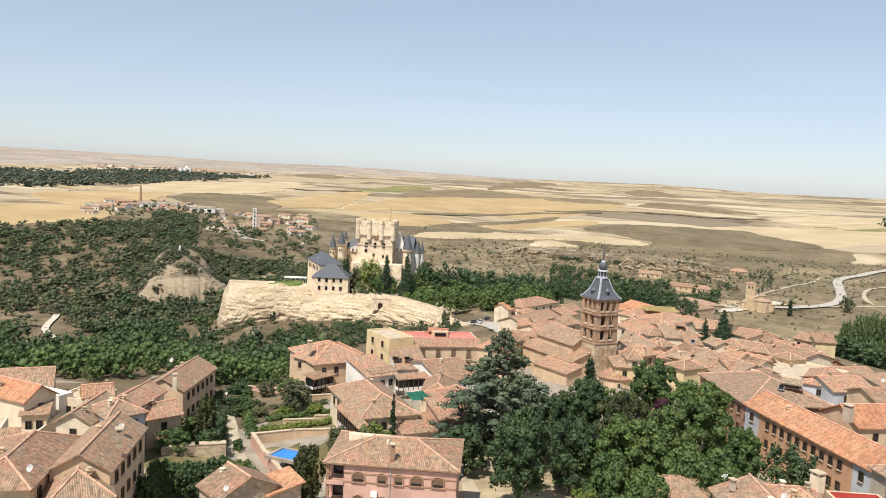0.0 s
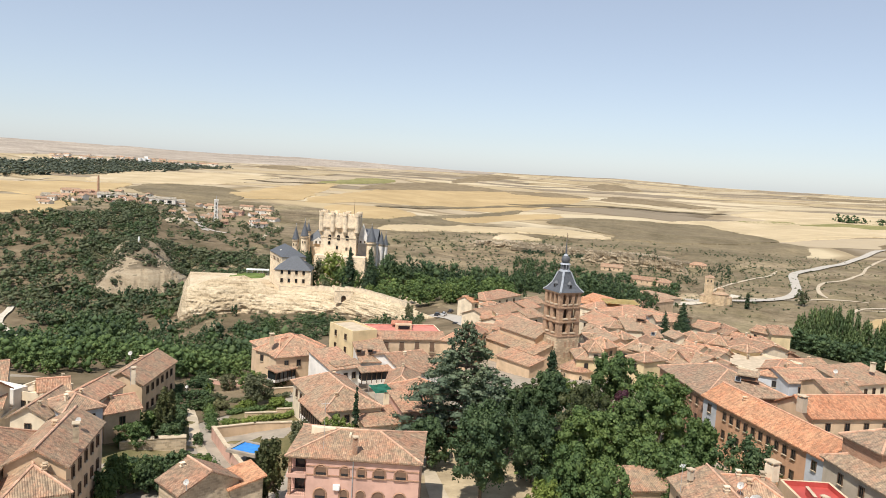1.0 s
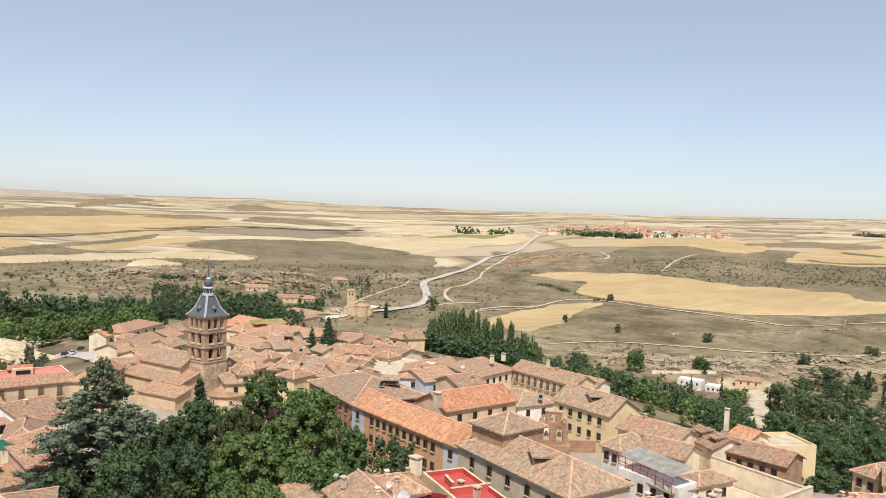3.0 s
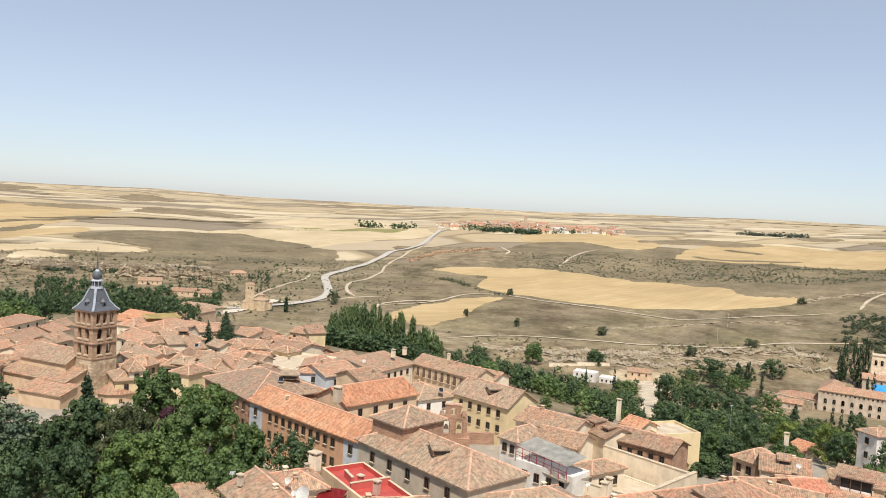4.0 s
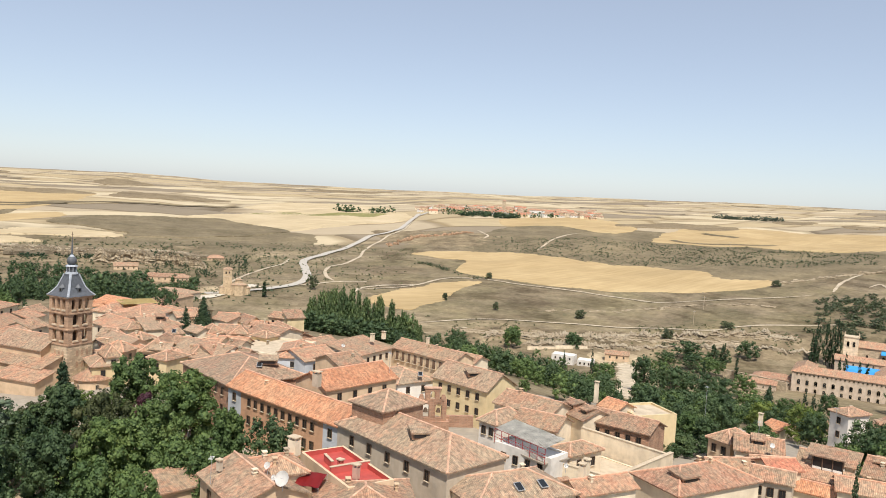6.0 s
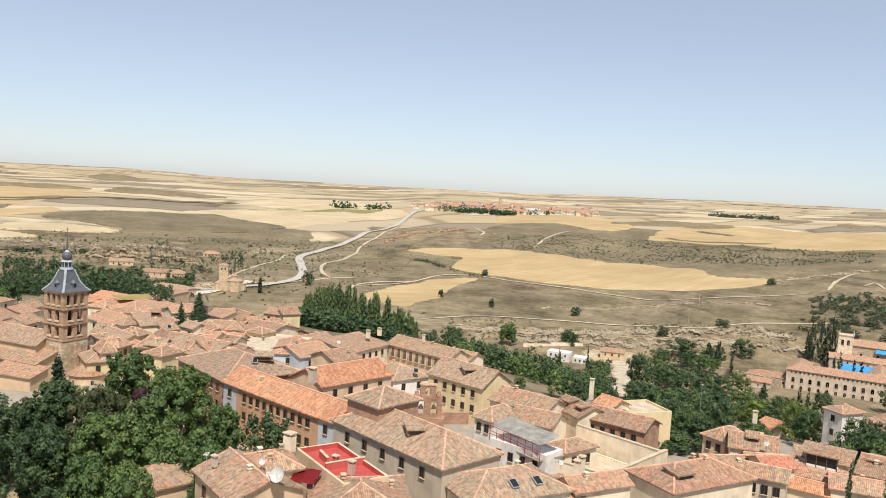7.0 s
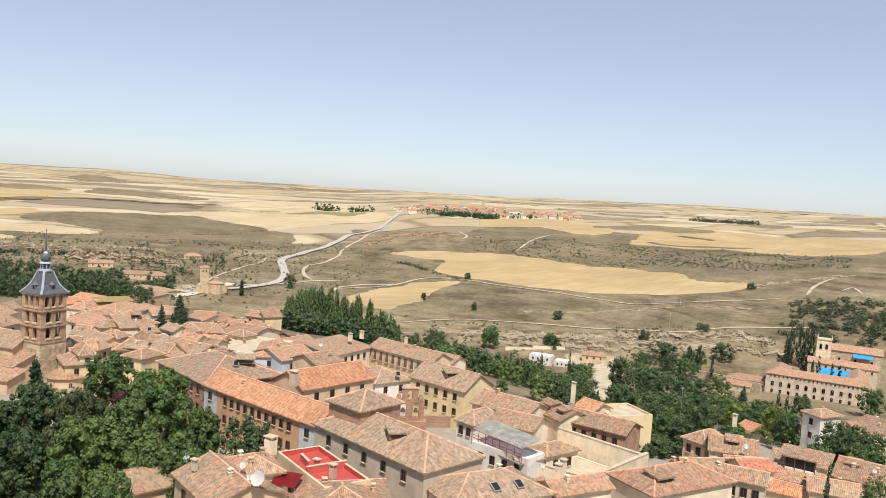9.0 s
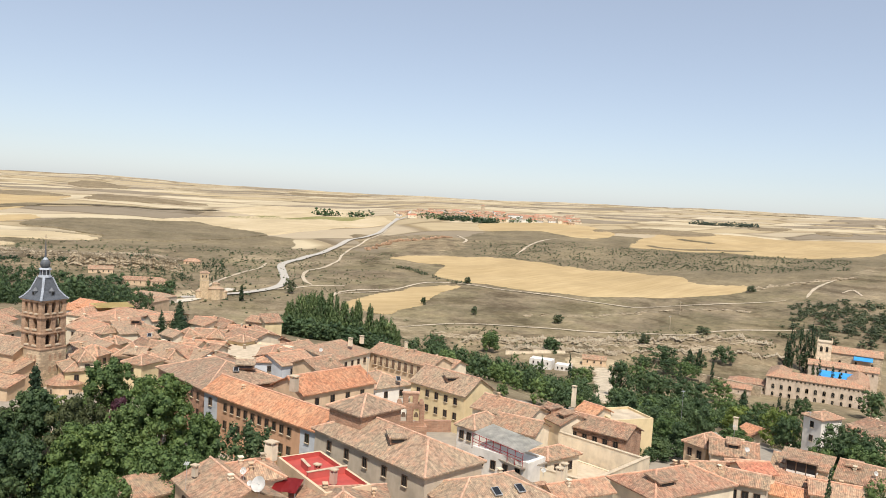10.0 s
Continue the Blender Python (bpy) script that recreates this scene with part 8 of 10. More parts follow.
def tree_proto(kind, seed, cards, count):
    """One tree of unit height and unit half-width: trunk mesh, sprig places and ways, clump middles and radii."""
    rng = np.random.default_rng(seed)
    bm = bmesh.new()
    c, r = [], []
    if kind in ("broad", "locust", "umbrella"):
        lo, hi, wide = {"broad": (0.22, 0.96, 0.5), "locust": (0.3, 0.97, 0.62), "umbrella": (0.58, 0.96, 0.7)}[kind]
        f1, f2 = rng.uniform(0, 6.283, 2)
        for i in range(count):
            z = lo + (hi - lo) * (i + rng.random()) / count
            env = math.sqrt(max(0.06, 1 - ((z - wide) / (hi - wide + 0.06 if z > wide else wide - lo + 0.12)) ** 2))
            a = i * 2.399 + rng.normal(0, 0.35)
            env *= 1 + 0.16 * math.sin(2 * a + f1) + 0.12 * math.sin(3 * a + f2 + 4 * z)
            q = env * rng.uniform(0.5, 0.86)
            s = 1.25 / math.sqrt(count) * rng.uniform(0.65, 1.3)
            c.append((q * math.cos(a), q * math.sin(a), z - 0.2 * s))
            r.append((s, s, s * (0.46 if kind != "umbrella" else 0.3)))
        if kind != "umbrella" and count > 12:
            for k in range(3):
                c.append((rng.normal(0, 0.12), rng.normal(0, 0.12), 0.42 + 0.16 * k))
                r.append((0.42, 0.42, 0.17))
        limb(bm, [(0, 0, -0.05), (0.02, 0.01, 0.2), (0, 0.02, 0.5)], 0.06, 0.035)
        for k in range(1, min(count, 40), 6):
            x, y, z = c[k]
            limb(bm, [(0, 0.01, 0.28), (x * 0.5, y * 0.5, 0.42), (x * 0.9, y * 0.9, z)], 0.03, 0.008, 5)
    elif kind == "cone":
        for i in range(count):
            z = 0.1 + 0.88 * (i + rng.random()) / count
            a = i * 2.399
            q = (1 - z) ** 0.9 * rng.uniform(0.35, 0.75)
            s = 0.62 * (1 - z) ** 0.75 * rng.uniform(0.7, 1.2) + 0.06
            c.append((q * math.cos(a), q * math.sin(a), z))
            r.append((s, s, s * 0.16 + 0.02))
        limb(bm, [(0, 0, -0.05), (0, 0, 0.9)], 0.05, 0.01)
    elif kind in ("cypress", "poplar"):
        for i in range(count):
            z = 0.06 + 0.9 * (i + rng.random()) / count
            a = i * 2.399
            if kind == "cypress":
                w = math.sin(min(1, z) ** 0.6 * math.pi * 0.97 + 0.05) ** 0.6
            else:
                w = min(1, 0.35 + z * 2.6) * max(0.02, 1 - z) ** 0.55 * 1.28
            q = w * rng.uniform(0.35, 0.7)
            s = (0.42 if kind == "cypress" else 0.34) * w * rng.uniform(0.7, 1.2) + 0.05
            c.append((q * math.cos(a), q * math.sin(a), z))
            r.append((s, s, 0.05 + 0.05 * rng.random()) if kind == "cypress" else (s, s, 0.07 + 0.08 * rng.random()))
        limb(bm, [(0, 0, -0.05), (0, 0, 0.75)], 0.1, 0.02)
    elif kind == "cedar":
        tiers = 15
        for i in range(tiers):
            z0 = 0.10 + 0.87 * (i / (tiers - 1)) ** 0.9
            reach = min(1.0, 1.25 * (1 - z0)) ** 0.8 * rng.uniform(0.8, 1.08) + 0.05
            for k in range(int(rng.integers(8, 11))):
                a, bend = rng.uniform(0, 6.283), rng.uniform(-0.02, 0.045)
                rch = reach * rng.uniform(0.7, 1.1)
                for f in (0.35, 0.62, 0.86, 1.0):
                    s = rch * (0.20 if f < 1 else 0.12) * rng.uniform(0.8, 1.25)
                    side = rng.normal(0, 0.09) * rch * f
                    c.append((f * rch * math.cos(a) - side * math.sin(a), f * rch * math.sin(a) + side * math.cos(a), z0 + bend * f - 0.05 * f * f))
                    r.append((s, s, 0.016 + 0.014 * rng.random()))
                limb(bm, [(0, 0, z0 - 0.02), (rch * 0.5 * math.cos(a), rch * 0.5 * math.sin(a), z0), (rch * 0.9 * math.cos(a), rch * 0.9 * math.sin(a), z0)], 0.012, 0.004, 4)
        limb(bm, [(0, 0, -0.05), (0.01, 0, 0.5), (0, 0, 0.97)], 0.055, 0.008)
    c, r = np.array(c), np.array(r)
    p, d = lobes_cloud(rng, c, r, cards, 0.3 if kind in ("locust", "cedar") else 0.15)
    hi = np.percentile(p[:, 2], 99.6)
    p[:, 2] /= hi
    c[:, 2] /= hi
    tr = bpy.data.meshes.new("trunk")
    bm.to_mesh(tr)
    bm.free()
    tr.materials.append(BARK)
    return tr, p, d, c, r * 0.76, rng


PROTO = {}


def tree(kind, x, y, h, half, leaf, cards=900, size=0.6, seed=1, name="tree", label="", category="tree", turn=0.0, group="", z=None):
    """A tree of height h and crown half-width; trees of one kind and size share their meshes' shape."""
    hk, rk = round(h / 1.5) * 1.5 or 1.5, round(half / 0.75) * 0.75 or 0.75
    key = (kind, hk, rk, leaf, cards, size, seed)
    if key not in PROTO:
        near = cards >= 2500
        tr, p, d, c, r, rng = tree_proto(kind, seed, cards, 64 if near else 34 if cards > 900 else 16)
        k = np.array([rk, rk, hk])
        d = d / k
        d /= np.linalg.norm(d, axis=1, keepdims=True) + 1e-9
        cv, cf = clumps(c * k, r * k, rng, cards >= 4500 and kind != "cedar")
        crown = crown_mesh("crown", leaf_cards(p * k, d, size, rng), cv, cf, LEAF[leaf])
        tr.transform(Matrix.Diagonal((min(rk, hk * 0.35), min(rk, hk * 0.35), hk, 1)) if kind not in ("cypress", "poplar") else Matrix.Diagonal((rk, rk, hk, 1)))
        PROTO[key] = (tr, crown)
    tr, crown = PROTO[key]
    thing = new(name, None)
    s = h / hk
    thing.matrix_world = pose(x, y, (ground_z(x, y) if z is None else z) - 0.2, 0, 0, turn) @ Matrix.Diagonal((half / rk, half / rk, s, 1))
    for nm, me in (("trunk", tr), ("crown", crown)):
        ob = new(nm, me)
        ob.parent = thing
    return tagged(thing, label or f"{leaf} green tree", category, group)


def wood(name, spots, leaf, label, cards, size, seed, category="woodland", kinds=("broad",), count=9, base=None, floor=ground_z):
    """Uncountable trees and thickets: spots are x, y, height, half-width."""
    rng = np.random.default_rng(seed)
    bank = []
    for k in range(6):
        tr, *shape, r2 = tree_proto(kinds[k % len(kinds)], seed * 10 + k, cards, count)
        bpy.data.meshes.remove(tr)
        bank.append(shape)
    allv, allc, allf, total = [], [], [], 0
    for x, y, h, half in spots:
        p, d, c, r = bank[int(rng.integers(len(bank)))]
        a = rng.uniform(0, 6.283)
        turn = np.array([[math.cos(a), -math.sin(a), 0], [math.sin(a), math.cos(a), 0], [0, 0, 1]])
        k = np.array([half, half, h])
        foot = np.array([x, y, (floor(x, y) if base is None else max(base, floor(x, y))) - 0.08 * h])
        allv.append(leaf_cards(p @ turn.T * k, d @ turn.T, size * (0.9 + 0.3 * half / 3), rng) + foot)
        cv, cf = clumps(c @ turn.T * k, r * k, rng)
        allc.append(cv + foot)
        allf.append(cf + total)
        total += len(cv)
    me = crown_mesh(name, np.concatenate(allv), np.concatenate(allc), np.concatenate(allf), LEAF[leaf])
    return tagged(new(name, me), label, category, kind="stuff")

def spur_z(x, y, rough=False):
    """Height of the bare spur over the valley; falls below the land outside it."""
    a, r = math.degrees(math.atan2(x, y)), math.hypot(x, y)
    side = abs(a + 18.4 + 0.7 * noise.noise(Vector((r / 22, 2.2, 0)))) / float(np.interp(r, (505, 528, 548, 566, 640), (3.6, 3.5, 3.0, 2.3, 2.0)))
    env = max(0.0, 1 - side ** 2.2)
    foot = 506 + 26 * side ** 2 + 7 * noise.noise(Vector((a * 0.9, 7.7, 0))) + 3 * noise.noise(Vector((a * 3.1, 1.7, 0)))
    lift = float(np.interp(r - foot, (-6, 0, 7, 16, 40, 58, 80, 120, 160), (0, 1, 9, 14, 17, 20.5, 18, 8, -1)))
    z = ground_z(x, y) - 0.8 + lift * env
    if rough:
        z += env * (2.2 * noise.noise(Vector((x / 12, y / 12, 0.3))) + 0.5 * noise.noise(Vector((x / 3.5, y / 3.5, 4.3))))
        if r - foot < 22:
            z = z * 0.7 + 0.3 * (round(z / 3.0) * 3.0)
    return z


spur_rng = random.Random(5)
spur_spots = []
for k in range(1000):
    x, y = on_polar(spur_rng.uniform(-22.3, -14.6), spur_rng.uniform(518, 650))
    if noise.noise(Vector((x / 14, y / 14, 9.1))) > (-0.08 if math.hypot(x, y) > 540 else 0.2):
        h = spur_rng.uniform(1.5, 4.5)
        spur_spots.append((x, y, h, h * spur_rng.uniform(0.55, 0.9)))

# ---- woods and thickets nobody could count ----
# open ground among the woods: x, y, radius
HAMLET_GLADES = [(218, 710, 16), (212, 689, 14), (214, 649, 16), (207, 628, 14), (169, 641, 16), (164, 620, 14), (191, 590, 16), (185, 569, 14), (242, 872, 16), (236, 851, 14), (350, 942, 16), (342, 921, 14), (354, 1029, 16), (347, 1008, 14)]
HILL_GLADES = [(-178, 352, 12), (-168, 338, 11), (-200, 385, 15), (-188, 362, 13), (-176, 342, 12), (-192, 402, 12), (-210, 396, 12), (-221, 435, 13), (-208, 415, 13), (-195, 395, 12), (-184, 380, 11), (-211, 412, 13), (-200, 390, 12), (-186, 366, 10), (-172, 352, 9), (-236, 430, 17), (-200, 605, 13), (-190, 575, 14), (-172, 548, 13), (-123, 350, 13), (-112, 404, 15), (-86, 380, 14), (-98, 360, 9), (-290, 590, 15), (-262, 620, 12), (-310, 640, 11), (-240, 560, 10), (-285, 660, 9)]
BANK_GLADES = [(-44, 128.5, 4.5), (-40, 130.5, 4.5), (-36, 132, 4.5), (-43, 124, 3.5), (-38.5, 127, 4), (-34.5, 129, 4), (-43, 164, 3.5), (-40, 156, 3.2), (-38.5, 150, 3.2), (-36, 143, 3.2), (-47, 175, 4)]
VALLEY_GLADES = [(388, 318, 16), (364, 293, 15), (345, 270, 15), (330, 252, 12), (316, 242, 13), (300, 228, 12), (424, 362, 24), (395, 377, 20), (379, 346, 16), (374, 413, 20), (362, 392, 14), (440, 285, 18), (452, 262, 14)]
CLEARINGS = HAMLET_GLADES + HILL_GLADES + BANK_GLADES + VALLEY_GLADES


def open_ground(x, y):
    r = math.hypot(x, y)
    if 498 < r < 655 and abs(math.degrees(math.atan2(x, y)) + 18.4) < 3.5 and spur_z(x, y) > ground_z(x, y) + 1.5:  # the bare spur
        return True
    if 215 < r < 560 and abs(math.degrees(math.atan2(x, y)) - 50.7 - 0.5 * math.sin(r / 27)) < 0.9:  # the lane down to the valley yard
        return True
    return any((x - u) ** 2 + (y - v) ** 2 < q * q for u, v, q in CLEARINGS) or any(within(x, y, o) for o in CROPS)


def scatter(seed, count, a0, a1, r0, r1, h0, h1, keep=None, slim=0.6):
    """Plan spots between two bearings and two distances."""
    rng = np.random.default_rng(seed)
    spots = []
    for _ in range(count * 60):
        if len(spots) == count:
            break
        a, r = rng.uniform(a0, a1), math.sqrt(rng.uniform(r0 * r0, r1 * r1))
        x, y = r * math.sin(radians(a)), r * math.cos(radians(a))
        if open_ground(x, y) or (keep and not keep(a, r, x, y, rng)):
            continue
        h = h0 + (h1 - h0) * rng.random() ** 1.4 * rng.uniform(0.8, 1.15)
        spots.append((x, y, h, h * rng.uniform(slim * 0.75, slim * 1.3)))
    return spots


def along(seed, line, count, spread, h0, h1):
    """Plan spots strewn along a plan line."""
    rng = np.random.default_rng(seed)
    way = spline(line, 12)
    spots = []
    for k in range(count):
        q = way[int(rng.integers(len(way)))] + rng.normal(0, spread, 2)
        h = rng.uniform(h0, h1)
        spots.append((q[0], q[1], h, h * rng.uniform(0.5, 0.9)))
    return spots


def clumpy(size, floor):
    return lambda a, r, x, y, rng: noise.noise(Vector((x / size, y / size, 3.3))) * 0.5 + 0.5 + rng.uniform(-0.12, 0.12) > floor


def valley(size, floor):
    keep = clumpy(size, floor)
    return lambda a, r, x, y, rng: keep(a, r, x, y, rng) and not (a > 57.4 and 385 < r) and r > 235 + 1.6 * abs(a - 52)


def hill(size, floor):
    """Thin on the sunny upper slope, thick lower down and beside the suburb."""
    keep = clumpy(size, floor)
    return lambda a, r, x, y, rng: keep(a, r, x, y, rng) and not (a < -20.3 and r > 785) and not (a > -17.5 and r > 645 and rng.random() < 0.9) and rng.random() < (0.7 if 560 < r < 700 and a < -21 else 1.0)


def below_rock(size, floor):
    """Thick in the valley, open on the dry slope under the castle rock."""
    keep = clumpy(size, floor)
    return lambda a, r, x, y, rng: keep(a, r, x, y, rng) and (a < -16.5 - 0.02 * (r - 300) or r < 300 or rng.random() < 0.12)


def feather(size, floor, a0, a1, r0, r1):
    """Clumps that thin out towards the edges of their stretch."""
    keep = clumpy(size, floor)
    def ok(a, r, x, y, rng):
        e = min(a - a0, a1 - a) / (a1 - a0) * 5, min(r - r0, r1 - r) / (r1 - r0) * 4
        return keep(a, r, x, y, rng) and rng.random() < min(1, e[0]) * min(1, e[1])
    return ok


def plain_belt(a, r, x, y, rng):
    """The river wood of the plain: broad in the west, narrowing to a line eastward."""
    lo, hi = np.interp(a, (-36, -29, -26, -23, -19.4, -15, -12.5), (1380, 1420, 1540, 1660, 1960, 2330, 2500)), np.interp(a, (-36, -29, -26, -23, -19.4, -15, -12.5), (2250, 2300, 2330, 2560, 2640, 2560, 2580))
    return lo < r + 120 * noise.noise(Vector((x / 140, y / 140, 1.0))) < hi and noise.noise(Vector((x / 260, y / 260, 7.0))) > -0.35


wood("hillside_pines", scatter(1, 1350, -36, -9, 445, 880, 4, 9, hill(45, 0.27), 0.55), "scrub", "rounded stone pines scattered over the hillside", 52, 0.72, 1, kinds=("broad", "umbrella", "umbrella"), count=6)
wood("hillside_oaks", scatter(31, 1150, -36, -9, 440, 880, 3.5, 8, hill(38, 0.33), 0.55), "deep", "dark holm oaks and pines on the hillside", 52, 0.72, 31, kinds=("broad", "broad", "cone"), count=6)
wood("hillside_olive", scatter(19, 650, -36, -9, 330, 880, 1.5, 3.5, clumpy(30, 0.45), 0.7), "olive", "dusty grey-green bushes on the hillside", 18, 0.8, 19, count=3)
wood("bank_thicket", scatter(14, 200, -33, -10, 184, 250, 3.5, 8, lambda a, r, x, y, rng: r > 190 and not (a > -16.5 and r < 196), 0.5), "broad", "leafy thicket on the bank behind the roofs", 170, 0.36, 14, count=14)
wood("bank_thicket_dark", scatter(15, 90, -20.5, -10.5, 112, 200, 1.4, 3.4, lambda a, r, x, y, rng: a < -13.6 and r > 118 and not (a < -16 and r > 138), 0.6), "deep", "dark shrubs on the bank below the wall", 260, 0.3, 15, count=20)
wood("valley_wood", scatter(2, 520, -34, -8, 235, 455, 4, 13, below_rock(34, 0.36), 0.45), "deep", "dense green wood filling the valley below the houses", 150, 0.62, 2, count=11)
wood("valley_thicket", scatter(3, 250, -34, -9, 235, 455, 3, 10, below_rock(26, 0.44), 0.5), "broad", "lighter green trees in the valley wood", 150, 0.6, 3, count=11)
wood("valley_pines", scatter(32, 160, -34, -12, 300, 520, 5, 12, clumpy(30, 0.4), 0.32), "pine", "dark conifers in the valley wood", 90, 0.6, 32, kinds=("cone", "broad"), count=10)
wood("rock_foot_scrub", scatter(4, 300, -18, 1.5, 300, 412, 1.2, 3.6, lambda a, r, x, y, rng: r < 410 - 3.9 * (a + 14)), "scrub", "dusty scrub at the foot of the castle rock", 50, 0.5, 4, count=5)
wood("rock_foot_bushes", scatter(41, 320, -18, 1.5, 310, 412, 1.6, 5, lambda a, r, x, y, rng: r < 410 - 3.9 * (a + 14), 0.5), "deep", "dark bushes on the slope under the castle rock", 62, 0.5, 41, count=6)
wood("river_wood", scatter(5, 390, -1, 17.2, 480, 665, 4, 18, clumpy(50, 0.32), 0.32), "deep", "dark river wood behind the castle and town", 150, 0.65, 5, kinds=("broad", "broad", "poplar"), count=12)
wood("river_pines", scatter(24, 235, -1, 17.0, 470, 650, 8, 19, None, 0.22), "pine", "dark conifers standing in the river wood", 85, 0.75, 24, kinds=("cone",), count=9)
wood("castle_garden_trees", scatter(6, 80, -2.6, 8.5, 392, 452, 6, 12.5, None, 0.5), "plane", "rows of leafy round trees in the castle garden", 330, 0.5, 6, count=20, base=-19.5)
wood("valley_gardens", scatter(7, 235, 35, 70, 290, 570, 4, 10, valley(45, 0.5), 0.42), "deep", "dark valley trees below the town", 170, 0.55, 7, kinds=("broad", "broad", "cone"), count=12)
wood("valley_gardens_light", scatter(8, 170, 36, 70, 272, 550, 3, 9, valley(30, 0.5), 0.5), "broad", "lighter green valley trees below the town", 150, 0.5, 8, count=12)
wood("valley_garden_bushes", scatter(33, 260, 35, 66, 300, 600, 1.2, 3, valley(30, 0.42), 0.8), "olive", "dusty shrubs between the valley gardens", 22, 0.6, 33, count=4)
wood("town_edge_trees", scatter(16, 75, 47, 61, 215, 330, 3.5, 9, None, 0.42), "deep", "dark leafy trees at the edge of the town", 480, 0.42, 16, count=22)
wood("town_edge_trees_light", scatter(17, 70, 37, 61, 225, 400, 3.5, 9, None, 0.5), "broad", "lighter leafy trees at the edge of the town", 430, 0.42, 17, count=22)
wood("town_edge_grove", scatter(18, 70, 36, 47, 262, 400, 5, 11, None, 0.42), "deep", "dark grove below the cloister roofs", 420, 0.44, 18, kinds=("broad", "broad", "poplar"), count=18)
wood("upland_scrub", scatter(9, 2200, -2, 30, 640, 1080, 0.7, 2.6, feather(60, 0.42, -3, 31, 620, 1090), 0.7), "scrub", "low thorn bushes dotted over the dry upland", 2, 0.8, 9, count=1)
wood("upland_thorn", scatter(34, 240, -2, 25, 660, 1050, 1.5, 4, clumpy(80, 0.5), 0.6), "scrub", "dark round thorn trees on the dry upland", 14, 0.9, 34, count=4)
wood("slope_scrub", scatter(20, 3400, 40.5, 66, 975, 1190, 0.8, 2.6, feather(55, 0.30, 39, 68, 940, 1215), 0.75), "scrub", "grey-green thorn scrub on the slope above the stubble", 2, 0.9, 20, count=1)
wood("roadside_scrub", scatter(21, 420, 24, 35, 720, 1100, 0.7, 2.2, clumpy(40, 0.52), 0.8), "olive", "dry bushes along the country road", 5, 0.9, 21, count=2)
wood("field_edge_hedge", along(22, [(538, 762), (541, 723), (531, 662), (545, 640)], 46, 3, 1.5, 4), "scrub", "dark hedge of bushes beside the dirt track", 16, 0.9, 22, count=4)
wood("quarry_bushes", scatter(23, 380, 62.2, 71, 655, 790, 1.6, 5.0, feather(40, 0.28, 61.8, 74, 640, 800), 1.05), "scrub", "dark bushes on the slope behind the monastery", 34, 0.8, 23, count=6)
wood("slope_bushes", scatter(35, 300, 36, 62, 575, 640, 0.7, 2.0, clumpy(35, 0.52), 0.8), "olive", "dry bushes along the stony valley side", 8, 0.7, 35, count=3)
wood("village_trees", scatter(10, 240, 36.5, 45, 1570, 1700, 5, 10, None, 0.55), "deep", "dark trees round the far village", 6, 2.0, 10, count=4)
wood("village_front_trees", scatter(37, 110, 38.2, 42.2, 1555, 1590, 6, 10, None, 0.6), "pine", "dark belt of trees below the far village", 6, 2.0, 37, count=4)
wood("far_bank_pines", scatter(39, 150, 16.5, 23, 780, 930, 3, 8, clumpy(40, 0.4), 0.3), "pine", "dark conifers round the far hamlet", 14, 0.9, 39, kinds=("cone", "broad"), count=6)
wood("far_bank_wood", scatter(38, 310, 8, 19.6, 660, 830, 4, 10, lambda a, r, x, y, rng: r < 800 - 6 * max(0, a - 13) and r > 640, 0.45), "deep", "dark wood on the far bank of the river", 66, 0.8, 38, count=8)
# the two farthest woods, with haze in their leaf colour
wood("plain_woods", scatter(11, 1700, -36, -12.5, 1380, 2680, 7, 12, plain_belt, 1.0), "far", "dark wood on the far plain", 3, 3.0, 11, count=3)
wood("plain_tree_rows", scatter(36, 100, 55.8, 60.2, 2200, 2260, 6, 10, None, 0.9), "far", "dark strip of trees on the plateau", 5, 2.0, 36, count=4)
wood("roadside_trees", along(12, [on_polar(29.3, 1700), on_polar(31, 1690), on_polar(32.9, 1700)], 22, 6, 9, 13), "deep", "row of trees beside the far road", 8, 2.5, 12, count=4)
wood("suburb_trees", scatter(13, 130, -24, -9, 830, 1050, 3, 8), "scrub", "trees among the far suburb", 14, 1.4, 13, count=5)


# ---- broken rock ledges on the slopes ----
def ledges(name, lines, material, label, seed):
    """Courses of weathered blocks stepping along plan lines: points, how many, height."""
    rng = np.random.default_rng(seed)
    bv, bf = BALLS[False]
    vs, fs, total = [], [], 0
    for points, count, high in lines:
        way = spline(points, 16)
        for k in range(count):
            f = rng.uniform(0, len(way) - 1.01)
            i = int(f)
            q = way[i] + (way[i + 1] - way[i]) * (f - i) + rng.normal(0, 3.2, 2)
            d = way[i + 1] - way[i]
            a = math.atan2(d[1], d[0]) + rng.normal(0, 0.25)
            s = np.array([rng.uniform(1.5, 6), rng.uniform(0.9, 2.2), rng.uniform(0.3, 0.75) * high])
            v = bv * rng.uniform(0.7, 1.15, (len(bv), 1)) * s
            ca, sa = math.cos(a), math.sin(a)
            x, y = q[0] + v[:, 0] * ca - v[:, 1] * sa, q[1] + v[:, 0] * sa + v[:, 1] * ca
            vs.append(np.stack([x, y, v[:, 2] + ground_z(q[0], q[1]) + rng.uniform(0, 0.35) * high], 1))
            fs.append(bf + total)
            total += len(bv)
    ob = mesh_object(name, np.concatenate(vs), [tuple(int(t) for t in f) for f in np.concatenate(fs)], material)
    return tagged(ob, label, "rock", kind="stuff")


